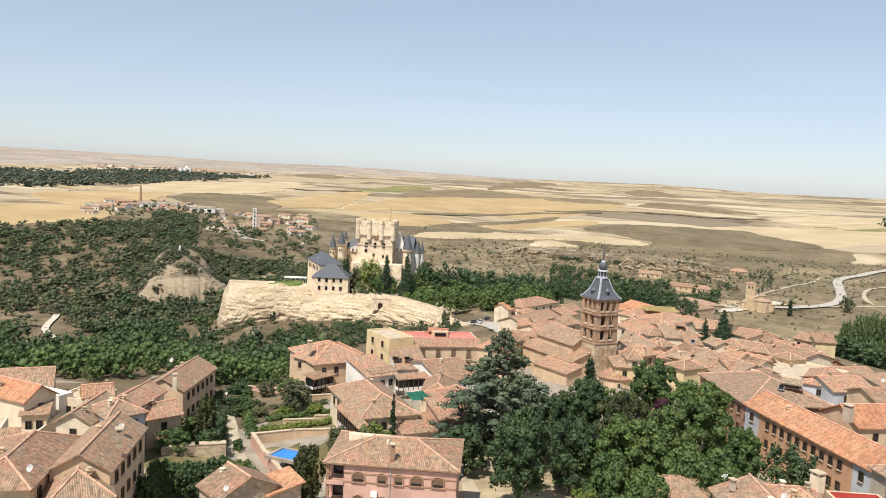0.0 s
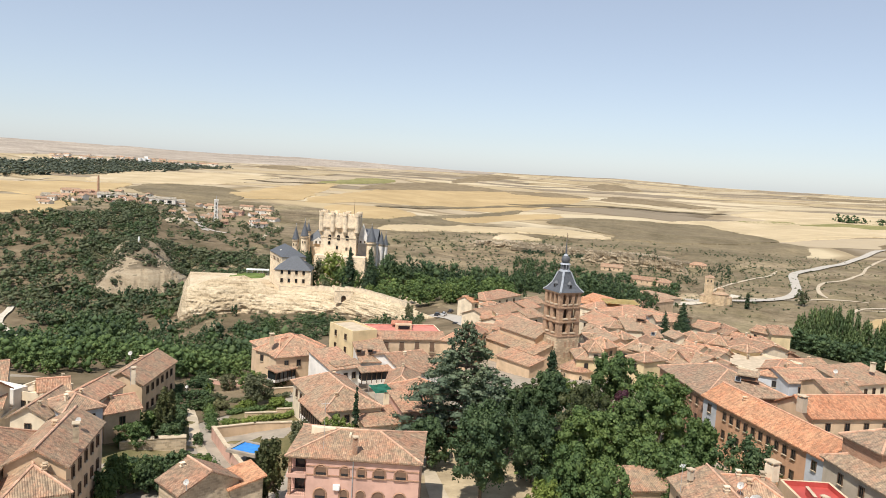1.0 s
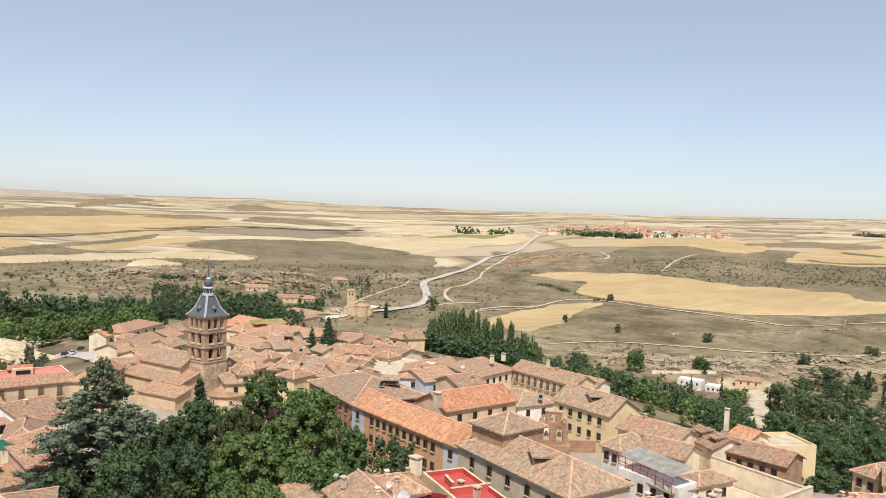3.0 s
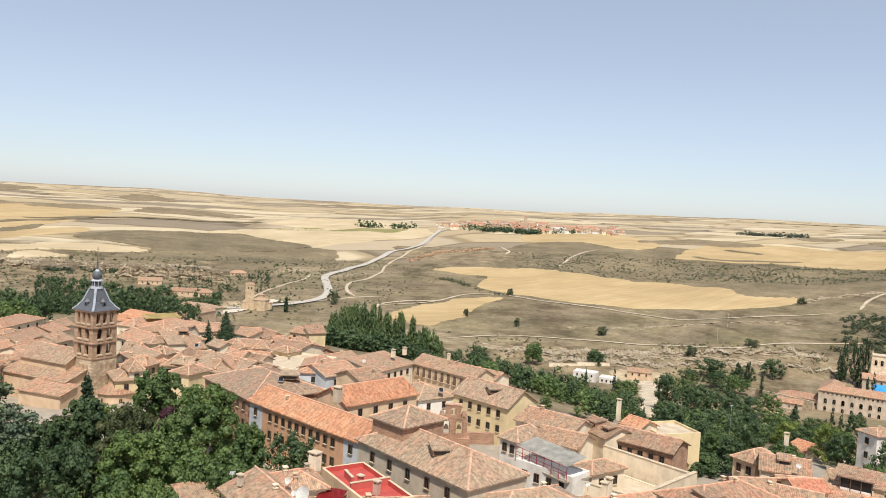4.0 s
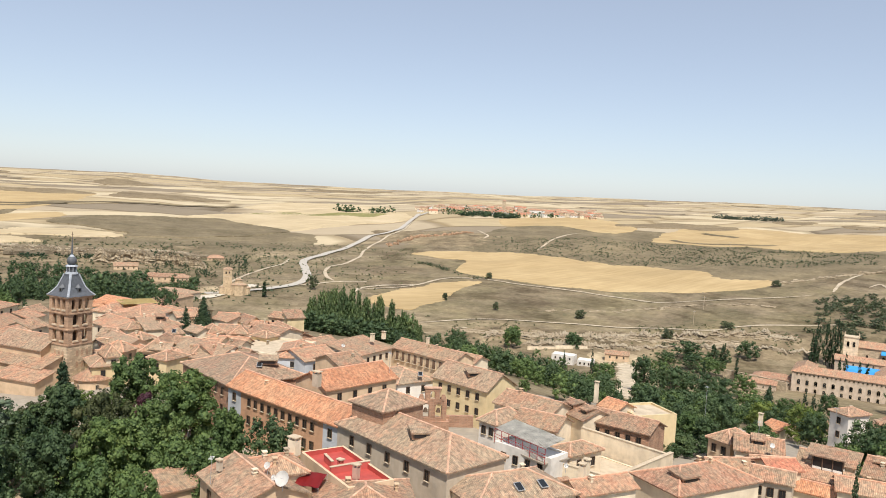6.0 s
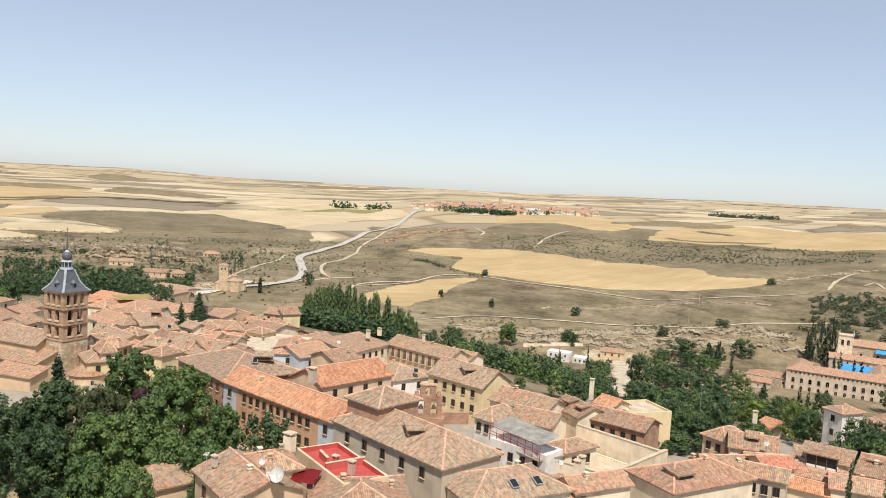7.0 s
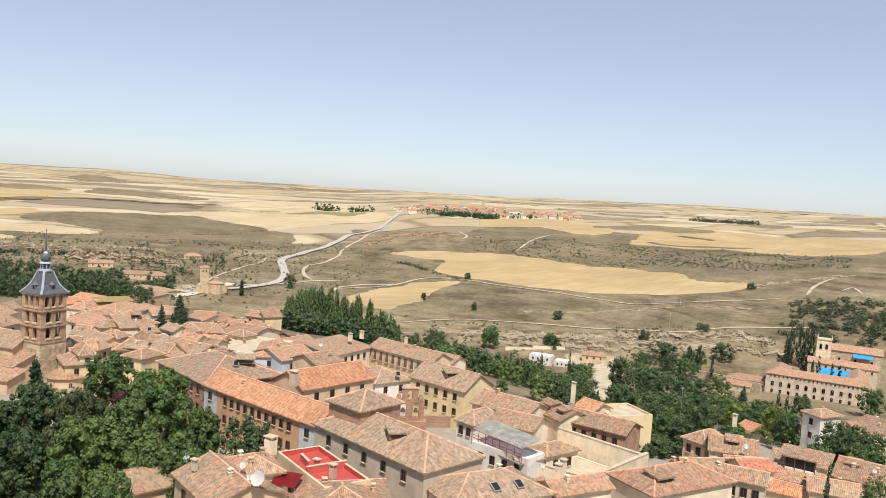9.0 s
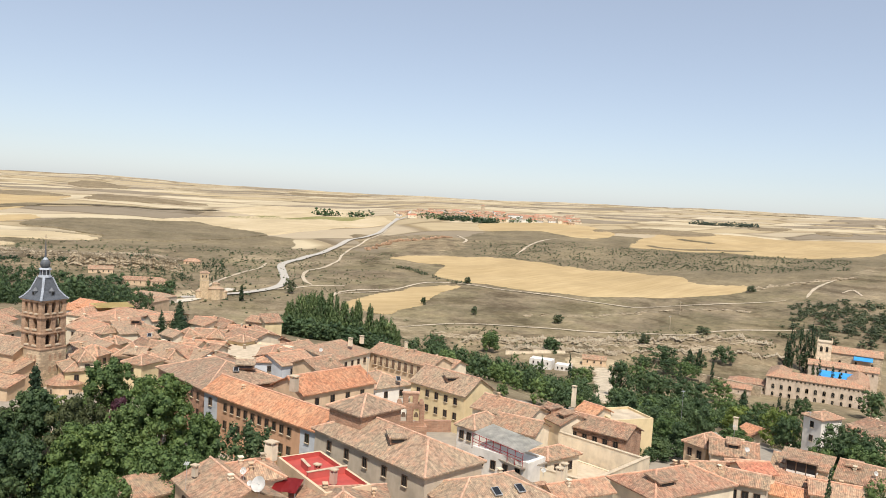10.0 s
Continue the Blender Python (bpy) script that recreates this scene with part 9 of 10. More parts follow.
wood("cliff_bushes", along(42, [on_polar(8.5, 872), on_polar(11, 885), on_polar(14, 892), on_polar(17, 880), on_polar(19.5, 866)], 130, 7, 1.5, 4.5), "pine", "dark bushes in the clefts of the river cliff", 12, 0.8, 42, count=4)
BROWN_ROCK = cliff("brown ledge rock", 0.66)
DARK_ROCK = cliff("dark river cliff rock", 0.40)
ledges("valley_ledges", [([(386, 452), (411, 432), (446, 404), (469, 369), (492, 336), (505, 312)], 260, 1.6), ([(372, 470), (404, 446), (440, 418), (474, 384)], 110, 1.2), ([(512, 340), (528, 318), (545, 300)], 60, 1.2)], BROWN_ROCK, "broken brown rock ledges along the valley side", 61)
ledges("river_cliff", [([on_polar(8.0, 880), on_polar(11, 895), on_polar(14, 900), on_polar(17, 885), on_polar(19.5, 870)], 330, 8.0), ([on_polar(8, 930), on_polar(12, 945), on_polar(16, 935), on_polar(20, 910)], 160, 4.0)], DARK_ROCK, "dark eroded river cliff on the far bank", 62)
ledges("road_bank", [([(600, 925), (640, 945), (675, 958), (718, 940), (755, 945)], 120, 4.0)], EARTH_RED, "reddish eroded bank beside the country road", 63)
ledges("field_ledges", [([on_polar(45, 690), on_polar(50, 700), on_polar(55, 715), on_polar(60, 740)], 60, 0.9), ([on_polar(60, 860), on_polar(63, 900), on_polar(66, 920)], 60, 2.5)], BROWN_ROCK, "low rock ledges under the stubble field", 64)
def cliff_wall(name, a0, a1, foot_r, height, material, label, seed):
    """A bedded cliff between two bearings: undercut layers, a broken brow and a bank that runs back into the slope."""
    cols, levels, back = int((a1 - a0) * 26), 22, 6
    vs = []
    for i in range(cols + 1):
        a = a0 + (a1 - a0) * i / cols
        edge = min(1, (i + 1) / 14, (cols + 1 - i) / 14)
        R0 = float(np.interp(a, *foot_r)) + 9 * noise.noise(Vector((a * 1.3, seed, 0.2))) + 4 * noise.noise(Vector((a * 5, seed, 3.1)))
        gx, gy = on_polar(a, R0)
        z0 = ground_z(gx, gy) - 1.5
        H = height * edge * (0.75 + 0.45 * noise.noise(Vector((a * 1.9, seed, 8.0))) + 0.2 * noise.noise(Vector((a * 9, seed, 5.0)))) + 1.5
        for k in range(levels + back):
            if k < levels:
                f = k / (levels - 1)
                bed = 2.6 * noise.noise(Vector((a * 1.1, f * 6.5, seed))) + 1.4 * noise.noise(Vector((a * 4, f * 11, seed + 2))) + 0.6 * noise.noise(Vector((a * 16, f * 16, seed + 4)))
                r, z = R0 + 3.0 * f + bed * edge, z0 + H * f
            else:
                f = (k - levels + 1) / back
                r = R0 + 3 + 55 * f
                bx, by = on_polar(a, r)
                z = (z0 + H) * (1 - f) + (ground_z(bx, by) - 0.4) * f + 0.8 * (1 - f) * noise.noise(Vector((a * 8, f * 5, seed)))
            vs.append((*on_polar(a, r), z))
    m = levels + back
    fs = [(i * m + k, (i + 1) * m + k, (i + 1) * m + k + 1, i * m + k + 1) for i in range(cols) for k in range(m - 1)]
    return tagged(mesh_object(name, vs, fs, material), label, "rock", kind="structure")


def hill_spur():
    """A bare spur of the wooded hill: pale bedded face, dry bank and rounded top."""
    cols, rows = 190, 120
    vs = [(*on_polar(a, r), spur_z(*on_polar(a, r), True)) for a in np.linspace(-23.4, -13.8, cols + 1) for r in np.linspace(494, 672, rows + 1)]
    m = rows + 1
    fs = [(i * m + k, i * m + k + 1, (i + 1) * m + k + 1, (i + 1) * m + k) for i in range(cols) for k in range(rows)]
    ob = mesh_object("hill_spur", vs, fs, [DRY_BANK, cliff("pale hillside rock", 0.64)], None, True)
    for f in ob.data.polygons:
        f.material_index = 1 if abs(f.normal.z) < 0.93 and f.center.z - ground_z(f.center.x, f.center.y) < 15 else 0
    tagged(ob, "bare rounded spur with a pale bedded rock face", "rock", kind="structure")


hill_spur()
x, y = on_polar(-18.6, 566)
th = thing_at("monument", x, y, spur_z(x, y) - 0.4, 10, "small white stone monument on the bare spur", "monument")
part("plinth", box_bm(2.6, 2.6, 1.8), STONE_TRIM, th)
part("column", cone_bm(0.8, 0.5, 3.6, 0, 0, 1.8, 10), WHITE_PAINT, th)
wood("spur_bushes", spur_spots, "scrub", "dusty bushes on the bare spur", 40, 0.6, 43, count=6, floor=spur_z)
cliff_wall("river_cliff_face", 12.6, 20.2, ((12, 14, 16, 18, 20), (868, 858, 850, 846, 838)), 14, BROWN_ROCK, "dark bedded river cliff with undercut layers", 3.0)
cliff_wall("upper_cliff_face", 4.5, 14.2, ((4, 8, 12, 15), (880, 885, 888, 890)), 7.5, BROWN_ROCK, "low brown rock ledges above the river", 11.0)
cliff_wall("upper_cliff_brow", 7.0, 19.5, ((7, 12, 16, 20), (925, 930, 925, 915)), 3.0, BROWN_ROCK, "thin rock brow along the upland", 17.0)
cliff_wall("valley_cliff", 40.0, 62.0, ((40, 45, 50, 55, 62), (588, 592, 598, 605, 622)), 3.0, BROWN_ROCK, "low brown rock ledges along the valley side", 23.0)
cliff_wall("valley_cliff_lower", 43.0, 63.0, ((43, 48, 53, 58, 63), (572, 574, 577, 585, 600)), 2.6, BROWN_ROCK, "broken rock steps above the valley gardens", 31.0)
# ---- single trees ----
tree("broad", 50.1, 106.8, 14.5, 4.9, "deep", 3918, 0.43, 19, "broadleaf_tree", "bushy tree before the orange facade", "broadleaf tree", 23)
tree("cypress", 36.6, 184.4, 8.1, 1.5, "pine", 962, 0.48, 20, "cypress", "slim dark cypress beside the brick tower", "cypress", 100)
tree("cypress", -7.3, 135.8, 10.6, 0.8, "pine", 687, 0.42, 21, "cypress", "slim cypress in a courtyard", "cypress", 177)
tree("broad", 98.8, 311.3, 14.0, 5.2, "deep", 1900, 0.5, 27, "broadleaf_tree", "round dark tree behind the roofs", "broadleaf tree", 30)
tree("cone", 90.0, 246.1, 15.0, 4.4, "pine", 3200, 0.42, 22, "conifer", "tall dark fir rising between roofs", "conifer", 254)
tree("cone", 86.0, 250.9, 11.3, 3.0, "pine", 1600, 0.42, 23, "conifer", "dark conifer beside the fir", "conifer", 331)
tree("cypress", 115.0, 51.4, 15.5, 0.7, "pine", 618, 0.42, 24, "cypress", "slim cypress between roofs", "cypress", 48)
tree("broad", -16.6, 134.0, 5.2, 2.6, "olive", 1828, 0.34, 37, "broadleaf_tree", "grey-green shrub in the garden", "broadleaf tree", 329)
tree("broad", -9.9, 129.6, 7.4, 3.0, "lime", 2090, 0.34, 38, "broadleaf_tree", "light green courtyard shrub", "broadleaf tree", 46)
tree("broad", -31.6, 161.9, 2.3, 2.2, "lime", 1828, 0.39, 39, "broadleaf_tree", "green garden shrub on the terrace", "broadleaf tree", 123)
tree("broad", -24.9, 161.1, 2.6, 2.4, "lime", 1828, 0.39, 40, "broadleaf_tree", "green garden shrub on the terrace", "broadleaf tree", 200)
tree("broad", -36.7, 160.9, 2.8, 2.0, "olive", 1828, 0.39, 41, "broadleaf_tree", "fruit tree on the terrace", "broadleaf tree", 277)
for x, y, h, leaf, words in ((-40, 182, 4.2, "olive", "fruit tree in the dry upper garden"), (-34, 178, 5.4, "broad", "leafy fruit tree in the upper garden"), (-28, 181, 3.4, "olive", "grey-green shrub in the upper garden"), (-44, 180, 2.2, "lime", "garden shrub beside the rose-coloured wall")):
    tree("broad", x, y, h, h * 0.55, leaf, 1500, 0.36, int(h * 10), "broadleaf_tree", words, "broadleaf tree", h * 40)
tree("cypress", 282.6, 628.4, 12.0, 2.5, "pine", 481, 1.07, 49, "cypress", "small dark cypress on the dry slope", "cypress", 173)
tree("broad", 335.6, 642.6, 14.4, 5.8, "scrub", 618, 1.07, 50, "broadleaf_tree", "dark holm oak beside the road", "broadleaf tree", 250)
tree("broad", 480.7, 357.4, 8.4, 4.8, "scrub", 618, 0.95, 51, "broadleaf_tree", "round dark holm oak on the slope", "broadleaf tree", 327)
tree("broad", 484.0, 448.7, 7.6, 4.8, "scrub", 618, 0.95, 52, "broadleaf_tree", "round dark holm oak on the slope", "broadleaf tree", 44)
tree("broad", 444.0, 509.7, 7.7, 2.5, "scrub", 343, 0.95, 53, "broadleaf_tree", "small holm oak on the slope", "broadleaf tree", 121)
tree("broad", 532.3, 342.5, 5.1, 6.0, "scrub", 618, 0.95, 54, "broadleaf_tree", "low holm oak clump on the slope", "broadleaf tree", 198)
tree("broad", 433.2, 568.8, 7.2, 2.6, "scrub", 343, 0.95, 55, "broadleaf_tree", "small holm oak on the slope", "broadleaf tree", 275)
tree("broad", 545.4, 640.2, 7.2, 3.6, "scrub", 412, 1.07, 56, "broadleaf_tree", "holm oak at the field edge", "broadleaf tree", 352)
tree("broad", 738.6, 424.6, 7.4, 4.9, "scrub", 481, 1.07, 57, "broadleaf_tree", "holm oak at the field tip", "broadleaf tree", 69)
tree("broad", 393.9, 431.1, 11.3, 7.2, "broad", 962, 0.95, 58, "broadleaf_tree", "leafy tree at the valley side", "broadleaf tree", 146)
tree("broad", 421.8, 396.7, 10.0, 6.3, "deep", 825, 0.95, 59, "broadleaf_tree", "dark tree at the valley side", "broadleaf tree", 223)
tree("broad", 345.7, 438.0, 14.2, 9.0, "deep", 962, 0.95, 60, "broadleaf_tree", "dark tree at the valley side", "broadleaf tree", 300)
tree("cone", -52.4, 431.0, 22.6, 4.0, "pine", 1400, 0.6, 61, "conifer", "dark conifer before the castle", "conifer", 17, z=-20.5)
tree("cone", -30.3, 428.0, 24.2, 5.6, "pine", 2200, 0.6, 62, "conifer", "tall dark cedar before the castle", "conifer", 94, z=-20.5)
tree("cone", -18.8, 424.0, 25.4, 5.6, "pine", 2200, 0.6, 63, "conifer", "tall dark cedar before the castle", "conifer", 171, z=-20.5)
tree("broad", -40.2, 434.1, 21.2, 9.5, "lime", 1375, 0.83, 64, "broadleaf_tree", "light green tree in the castle garden", "broadleaf tree", 248, z=-20.5)
tree("broad", -46.6, 433.5, 17.1, 4.7, "olive", 825, 0.83, 65, "broadleaf_tree", "yellow-green tree in the castle garden", "broadleaf tree", 325, z=-20.5)
tree("broad", -10.5, 469.9, 17.5, 6.8, "deep", 1031, 0.95, 66, "broadleaf_tree", "dark tree beside the castle", "broadleaf tree", 42, z=-20.5)
tree("broad", 28.8, 328.7, 9.6, 4.3, "deep", 1031, 0.83, 67, "broadleaf_tree", "dark round tree at the road end", "broadleaf tree", 119)
tree("broad", 61.3, 415.5, 15.0, 4.6, "deep", 825, 0.83, 68, "broadleaf_tree", "dark tree behind the town", "broadleaf tree", 196)
tree("broad", -41.6, 407.9, 9.1, 3.9, "olive", 618, 0.71, 69, "broadleaf_tree", "grey-green tree on the castle slope", "broadleaf tree", 273, z=-20.5)
tree("broad", 2.8, 340.0, 8.8, 2.7, "olive", 481, 0.59, 70, "broadleaf_tree", "thin tree on the rock", "broadleaf tree", 350)
tree("broad", 74.3, 224.0, 6.4, 4.3, "broad", 825, 0.59, 71, "broadleaf_tree", "leafy garden tree between roofs", "broadleaf tree", 67)
tree("broad", 56.5, 225.0, 5.0, 4.3, "broad", 825, 0.59, 72, "broadleaf_tree", "leafy garden tree between roofs", "broadleaf tree", 144)
tree("broad", 36.7, 168.0, 5.3, 4.5, "lime", 1828, 0.43, 73, "broadleaf_tree", "bushy garden tree below the church", "broadleaf tree", 221)
tree("broad", 185.3, 586.4, 10.4, 9.8, "deep", 825, 0.95, 74, "broadleaf_tree", "dark round tree beside a yard", "broadleaf tree", 298)
tree("broad", 172.3, 75.2, 10.5, 4.9, "deep", 2873, 0.43, 75, "broadleaf_tree", "leafy tree beside the white tower house", "broadleaf tree", 15)
tree("broad", 166.6, 68.1, 9.8, 6.0, "broad", 3135, 0.43, 76, "broadleaf_tree", "leafy tree beside the roofs", "broadleaf tree", 92)
tree("broad", 119.4, 46.1, 14.5, 2.9, "broad", 2351, 0.39, 77, "broadleaf_tree", "leafy shrub beside the roofs", "broadleaf tree", 169)
tree("broad", 143.4, 100.3, 4.4, 3.9, "deep", 2612, 0.43, 78, "broadleaf_tree", "dark tree behind the terrace house", "broadleaf tree", 246)
tree("broad", 135.7, 99.0, 4.0, 3.1, "deep", 2090, 0.43, 79, "broadleaf_tree", "dark tree behind the terrace house", "broadleaf tree", 323)
tree("broad", 38.5, 100.9, 13.6, 5.3, "broad", 3850, 0.41, 85, "broadleaf_tree", "leafy tree before the orange facade", "broadleaf tree", 65)
tree("cypress", 320.8, 286.3, 19.8, 1.4, "pine", 300, 0.66, 88, "cypress", "slim dark cypress in a valley garden", "cypress", 296)
tree("cypress", 303.3, 290.5, 17.4, 1.4, "pine", 300, 0.66, 88, "cypress", "slim dark cypress in a valley garden", "cypress", 296)
tree("cypress", 298.6, 309.4, 14.5, 1.4, "pine", 300, 0.66, 88, "cypress", "slim dark cypress in a valley garden", "cypress", 296)
tree("cypress", 278.9, 314.0, 14.0, 1.4, "pine", 300, 0.66, 88, "cypress", "slim dark cypress in a valley garden", "cypress", 296)
tree("cypress", 337.0, 175.5, 15.2, 1.7, "pine", 385, 0.66, 89, "cypress", "slim dark cypress below the monastery", "cypress", 13)
tree("cypress", 334.2, 170.1, 14.7, 1.7, "pine", 385, 0.66, 89, "cypress", "slim dark cypress below the monastery", "cypress", 13)
tree("cypress", 327.0, 173.0, 11.4, 1.6, "pine", 385, 0.66, 89, "cypress", "slim dark cypress below the monastery", "cypress", 13)
tree("broad", 180.0, 339.2, 10.0, 5.6, "poplar", 605, 0.66, 95, "broadleaf_tree", "leafy tree under the poplar grove", "broadleaf tree", 115)
tree("broad", 188.3, 342.7, 11.5, 5.7, "poplar", 605, 0.66, 96, "broadleaf_tree", "leafy tree under the poplar grove", "broadleaf tree", 192)
tree("broad", 191.9, 337.2, 11.8, 5.7, "poplar", 605, 0.66, 97, "broadleaf_tree", "leafy tree under the poplar grove", "broadleaf tree", 269)
tree("broad", 201.1, 341.1, 11.2, 5.8, "poplar", 605, 0.66, 95, "broadleaf_tree", "leafy tree under the poplar grove", "broadleaf tree", 115)
tree("broad", 203.0, 333.0, 12.2, 5.7, "poplar", 605, 0.66, 96, "broadleaf_tree", "leafy tree under the poplar grove", "broadleaf tree", 192)
tree("broad", 208.1, 329.9, 11.3, 5.7, "poplar", 605, 0.66, 97, "broadleaf_tree", "leafy tree under the poplar grove", "broadleaf tree", 269)
tree("broad", 214.0, 328.4, 14.6, 5.7, "poplar", 605, 0.66, 95, "broadleaf_tree", "leafy tree under the poplar grove", "broadleaf tree", 115)
tree("broad", 219.6, 325.9, 16.3, 5.7, "poplar", 605, 0.66, 96, "broadleaf_tree", "leafy tree under the poplar grove", "broadleaf tree", 192)
tree("broad", 222.1, 319.4, 20.2, 5.7, "poplar", 605, 0.66, 97, "broadleaf_tree", "leafy tree under the poplar grove", "broadleaf tree", 269)
tree("broad", -53.7, 430.7, 14.6, 5.4, "deep", 825, 0.57, 98, "broadleaf_tree", "dark tree in the castle garden", "broadleaf tree", 346, z=-20.5)
tree("broad", -9.6, 435.9, 18.8, 7.3, "deep", 990, 0.57, 99, "broadleaf_tree", "dark tree in the castle garden", "broadleaf tree", 63, z=-20.5)
tree("broad", -25.2, 427.3, 12.7, 4.7, "broad", 660, 0.49, 101, "broadleaf_tree", "leafy tree in the castle garden", "broadleaf tree", 217, z=-20.5)
tree("broad", -43.1, 421.8, 10.0, 4.6, "broad", 660, 0.49, 102, "broadleaf_tree", "leafy tree in the castle garden", "broadleaf tree", 294, z=-20.5)
tree("cedar", 11.9, 137.5, 22.7, 12.7, "cedar", 13000, 0.42, 3, "cedar_tree", "old blue-green cedar with layered boughs in the garden", "cedar tree", 231)
tree("broad", 44.5, 158.9, 14.1, 5.6, "broad", 5000, 0.46, 4, "broadleaf_tree", "round-crowned broadleaf tree in the garden", "broadleaf tree", 308)
tree("broad", 47.9, 137.9, 15.1, 7.7, "plane", 7500, 0.44, 5, "broadleaf_tree", "tall spreading plane tree in the garden", "broadleaf tree", 25)
tree("locust", 13.1, 113.2, 15.7, 5.5, "deep", 7500, 0.38, 6, "locust_tree", "dark feathery locust tree in the garden", "locust tree", 102)
tree("broad", 29.5, 149.1, 12.2, 5.2, "deep", 5000, 0.44, 7, "broadleaf_tree", "dark green garden tree beside the cedar", "broadleaf tree", 179)
tree("broad", 30.4, 118.2, 14.3, 6.9, "plane", 7500, 0.42, 8, "broadleaf_tree", "large plane tree in the garden", "broadleaf tree", 256)
tree("broad", 47.2, 116.8, 13.8, 3.8, "broad", 4500, 0.44, 9, "broadleaf_tree", "leafy tree beside the long row", "broadleaf tree", 333)
tree("broad", 22.2, 122.0, 12.6, 5.0, "deep", 6000, 0.40, 10, "broadleaf_tree", "shady dark green garden tree", "broadleaf tree", 50)
tree("broad", 36.8, 105.8, 14.4, 5.9, "plane", 7000, 0.40, 11, "broadleaf_tree", "broad plane tree in front of the garden", "broadleaf tree", 127)
tree("locust", 33.8, 135.9, 13.6, 5.0, "olive2", 5000, 0.40, 12, "locust_tree", "brownish olive-green locust tree in the garden", "locust tree", 204)
tree("broad", 19.5, 96.0, 11.5, 2.7, "lime", 3500, 0.36, 13, "broadleaf_tree", "light green young tree in the garden", "broadleaf tree", 281)
tree("broad", 40.4, 137.2, 12.2, 2.3, "plum", 2600, 0.40, 14, "broadleaf_tree", "purple-leaved plum tree among the green", "broadleaf tree", 358)
tree("broad", 5.4, 125.9, 8.9, 3.8, "deep", 4500, 0.42, 15, "broadleaf_tree", "dark tree under the cedar", "broadleaf tree", 75)
tree("broad", 24.0, 103.2, 13.7, 4.4, "broad", 5000, 0.38, 16, "broadleaf_tree", "leafy tree with light green clumps in the garden", "broadleaf tree", 152)
tree("broad", 40.7, 131.9, 12.2, 4.6, "broad", 4500, 0.42, 17, "broadleaf_tree", "leafy tree behind the plane trees", "broadleaf tree", 229)
tree("broad", 21.1, 134.3, 12.3, 3.6, "deep", 3500, 0.42, 18, "broadleaf_tree", "dark shady garden tree", "broadleaf tree", 306)
tree("broad", 26.9, 94.2, 14.9, 4.5, "plane", 5000, 0.38, 82, "broadleaf_tree", "broad leafy tree at the park edge", "broadleaf tree", 194)
tree("broad", 37.7, 96.9, 14.4, 3.2, "broad", 4000, 0.38, 84, "broadleaf_tree", "leafy tree at the park corner", "broadleaf tree", 348)
tree("broad", -30.1, 165.3, 6.9, 3.9, "olive", 3000, 0.40, 25, "broadleaf_tree", "pale flowering tree in the walled garden", "broadleaf tree", 125)
tree("broad", -18.0, 110.5, 10.5, 2.5, "olive2", 3000, 0.34, 26, "broadleaf_tree", "olive-green tree beside the pool", "broadleaf tree", 202)
tree("broad", -40.4, 136.1, 9.8, 2.3, "olive2", 2600, 0.38, 36, "broadleaf_tree", "brownish olive tree at the top of the bank", "broadleaf tree", 252)
tree("broad", -111.9, 236.9, 4.0, 5.8, "deep", 1500, 0.55, 42, "broadleaf_tree", "dark valley tree behind the roofs", "broadleaf tree", 354)
tree("broad", -102.2, 234.7, 1.9, 7.6, "deep", 1800, 0.55, 43, "broadleaf_tree", "dark valley tree behind the roofs", "broadleaf tree", 71)
tree("broad", -95.5, 244.0, 3.4, 7.4, "broad", 1800, 0.55, 44, "broadleaf_tree", "dark valley tree behind the roofs", "broadleaf tree", 148)
tree("broad", 330.4, 259.2, 19.6, 7.1, "deep", 1400, 0.75, 110, "broadleaf_tree", "large dark valley tree beside the pale road", "broadleaf tree", 190)
tree("broad", 323.1, 235.8, 17.4, 8.8, "deep", 1600, 0.75, 111, "broadleaf_tree", "large dark valley tree", "broadleaf tree", 267)
tree("broad", 323.4, 217.9, 16.6, 10.6, "deep", 1800, 0.75, 112, "broadleaf_tree", "large dark valley tree", "broadleaf tree", 344)
tree("broad", 277.2, 179.0, 10.4, 8.0, "deep", 1800, 0.65, 113, "broadleaf_tree", "large dark valley tree", "broadleaf tree", 61)
tree("broad", 244.6, 173.8, 7.5, 10.0, "deep", 2400, 0.55, 114, "broadleaf_tree", "broad dark tree at the edge of the town", "broadleaf tree", 138)
tree("broad", 457.8, 322.6, 12.7, 10.6, "deep", 1200, 0.85, 115, "broadleaf_tree", "tall dark tree in the valley bottom", "broadleaf tree", 215)
tree("poplar", 462.9, 306.2, 12.9, 3.6, "pine", 900, 0.85, 116, "poplar_tree", "dark poplar in the valley bottom", "poplar tree", 292)
tree("poplar", 466.4, 300.8, 14.4, 3.6, "pine", 900, 0.85, 117, "poplar_tree", "dark poplar in the valley bottom", "poplar tree", 9)
tree("broad", 487.1, 296.0, 13.0, 8.3, "deep", 1200, 0.85, 118, "broadleaf_tree", "dark round tree on the valley side", "broadleaf tree", 86)
tree("cone", 364.7, 208.3, 14.0, 4.0, "pine", 1000, 0.7, 120, "conifer", "dark conifer below the monastery", "conifer", 240)
tree("broad", 343.3, 205.3, 9.6, 8.8, "broad", 1500, 0.7, 121, "broadleaf_tree", "leafy light green valley tree", "broadleaf tree", 317)
tree("broad", 289.5, 178.3, 3.4, 8.8, "lime", 1800, 0.55, 122, "broadleaf_tree", "light green tree above the roofs", "broadleaf tree", 34)
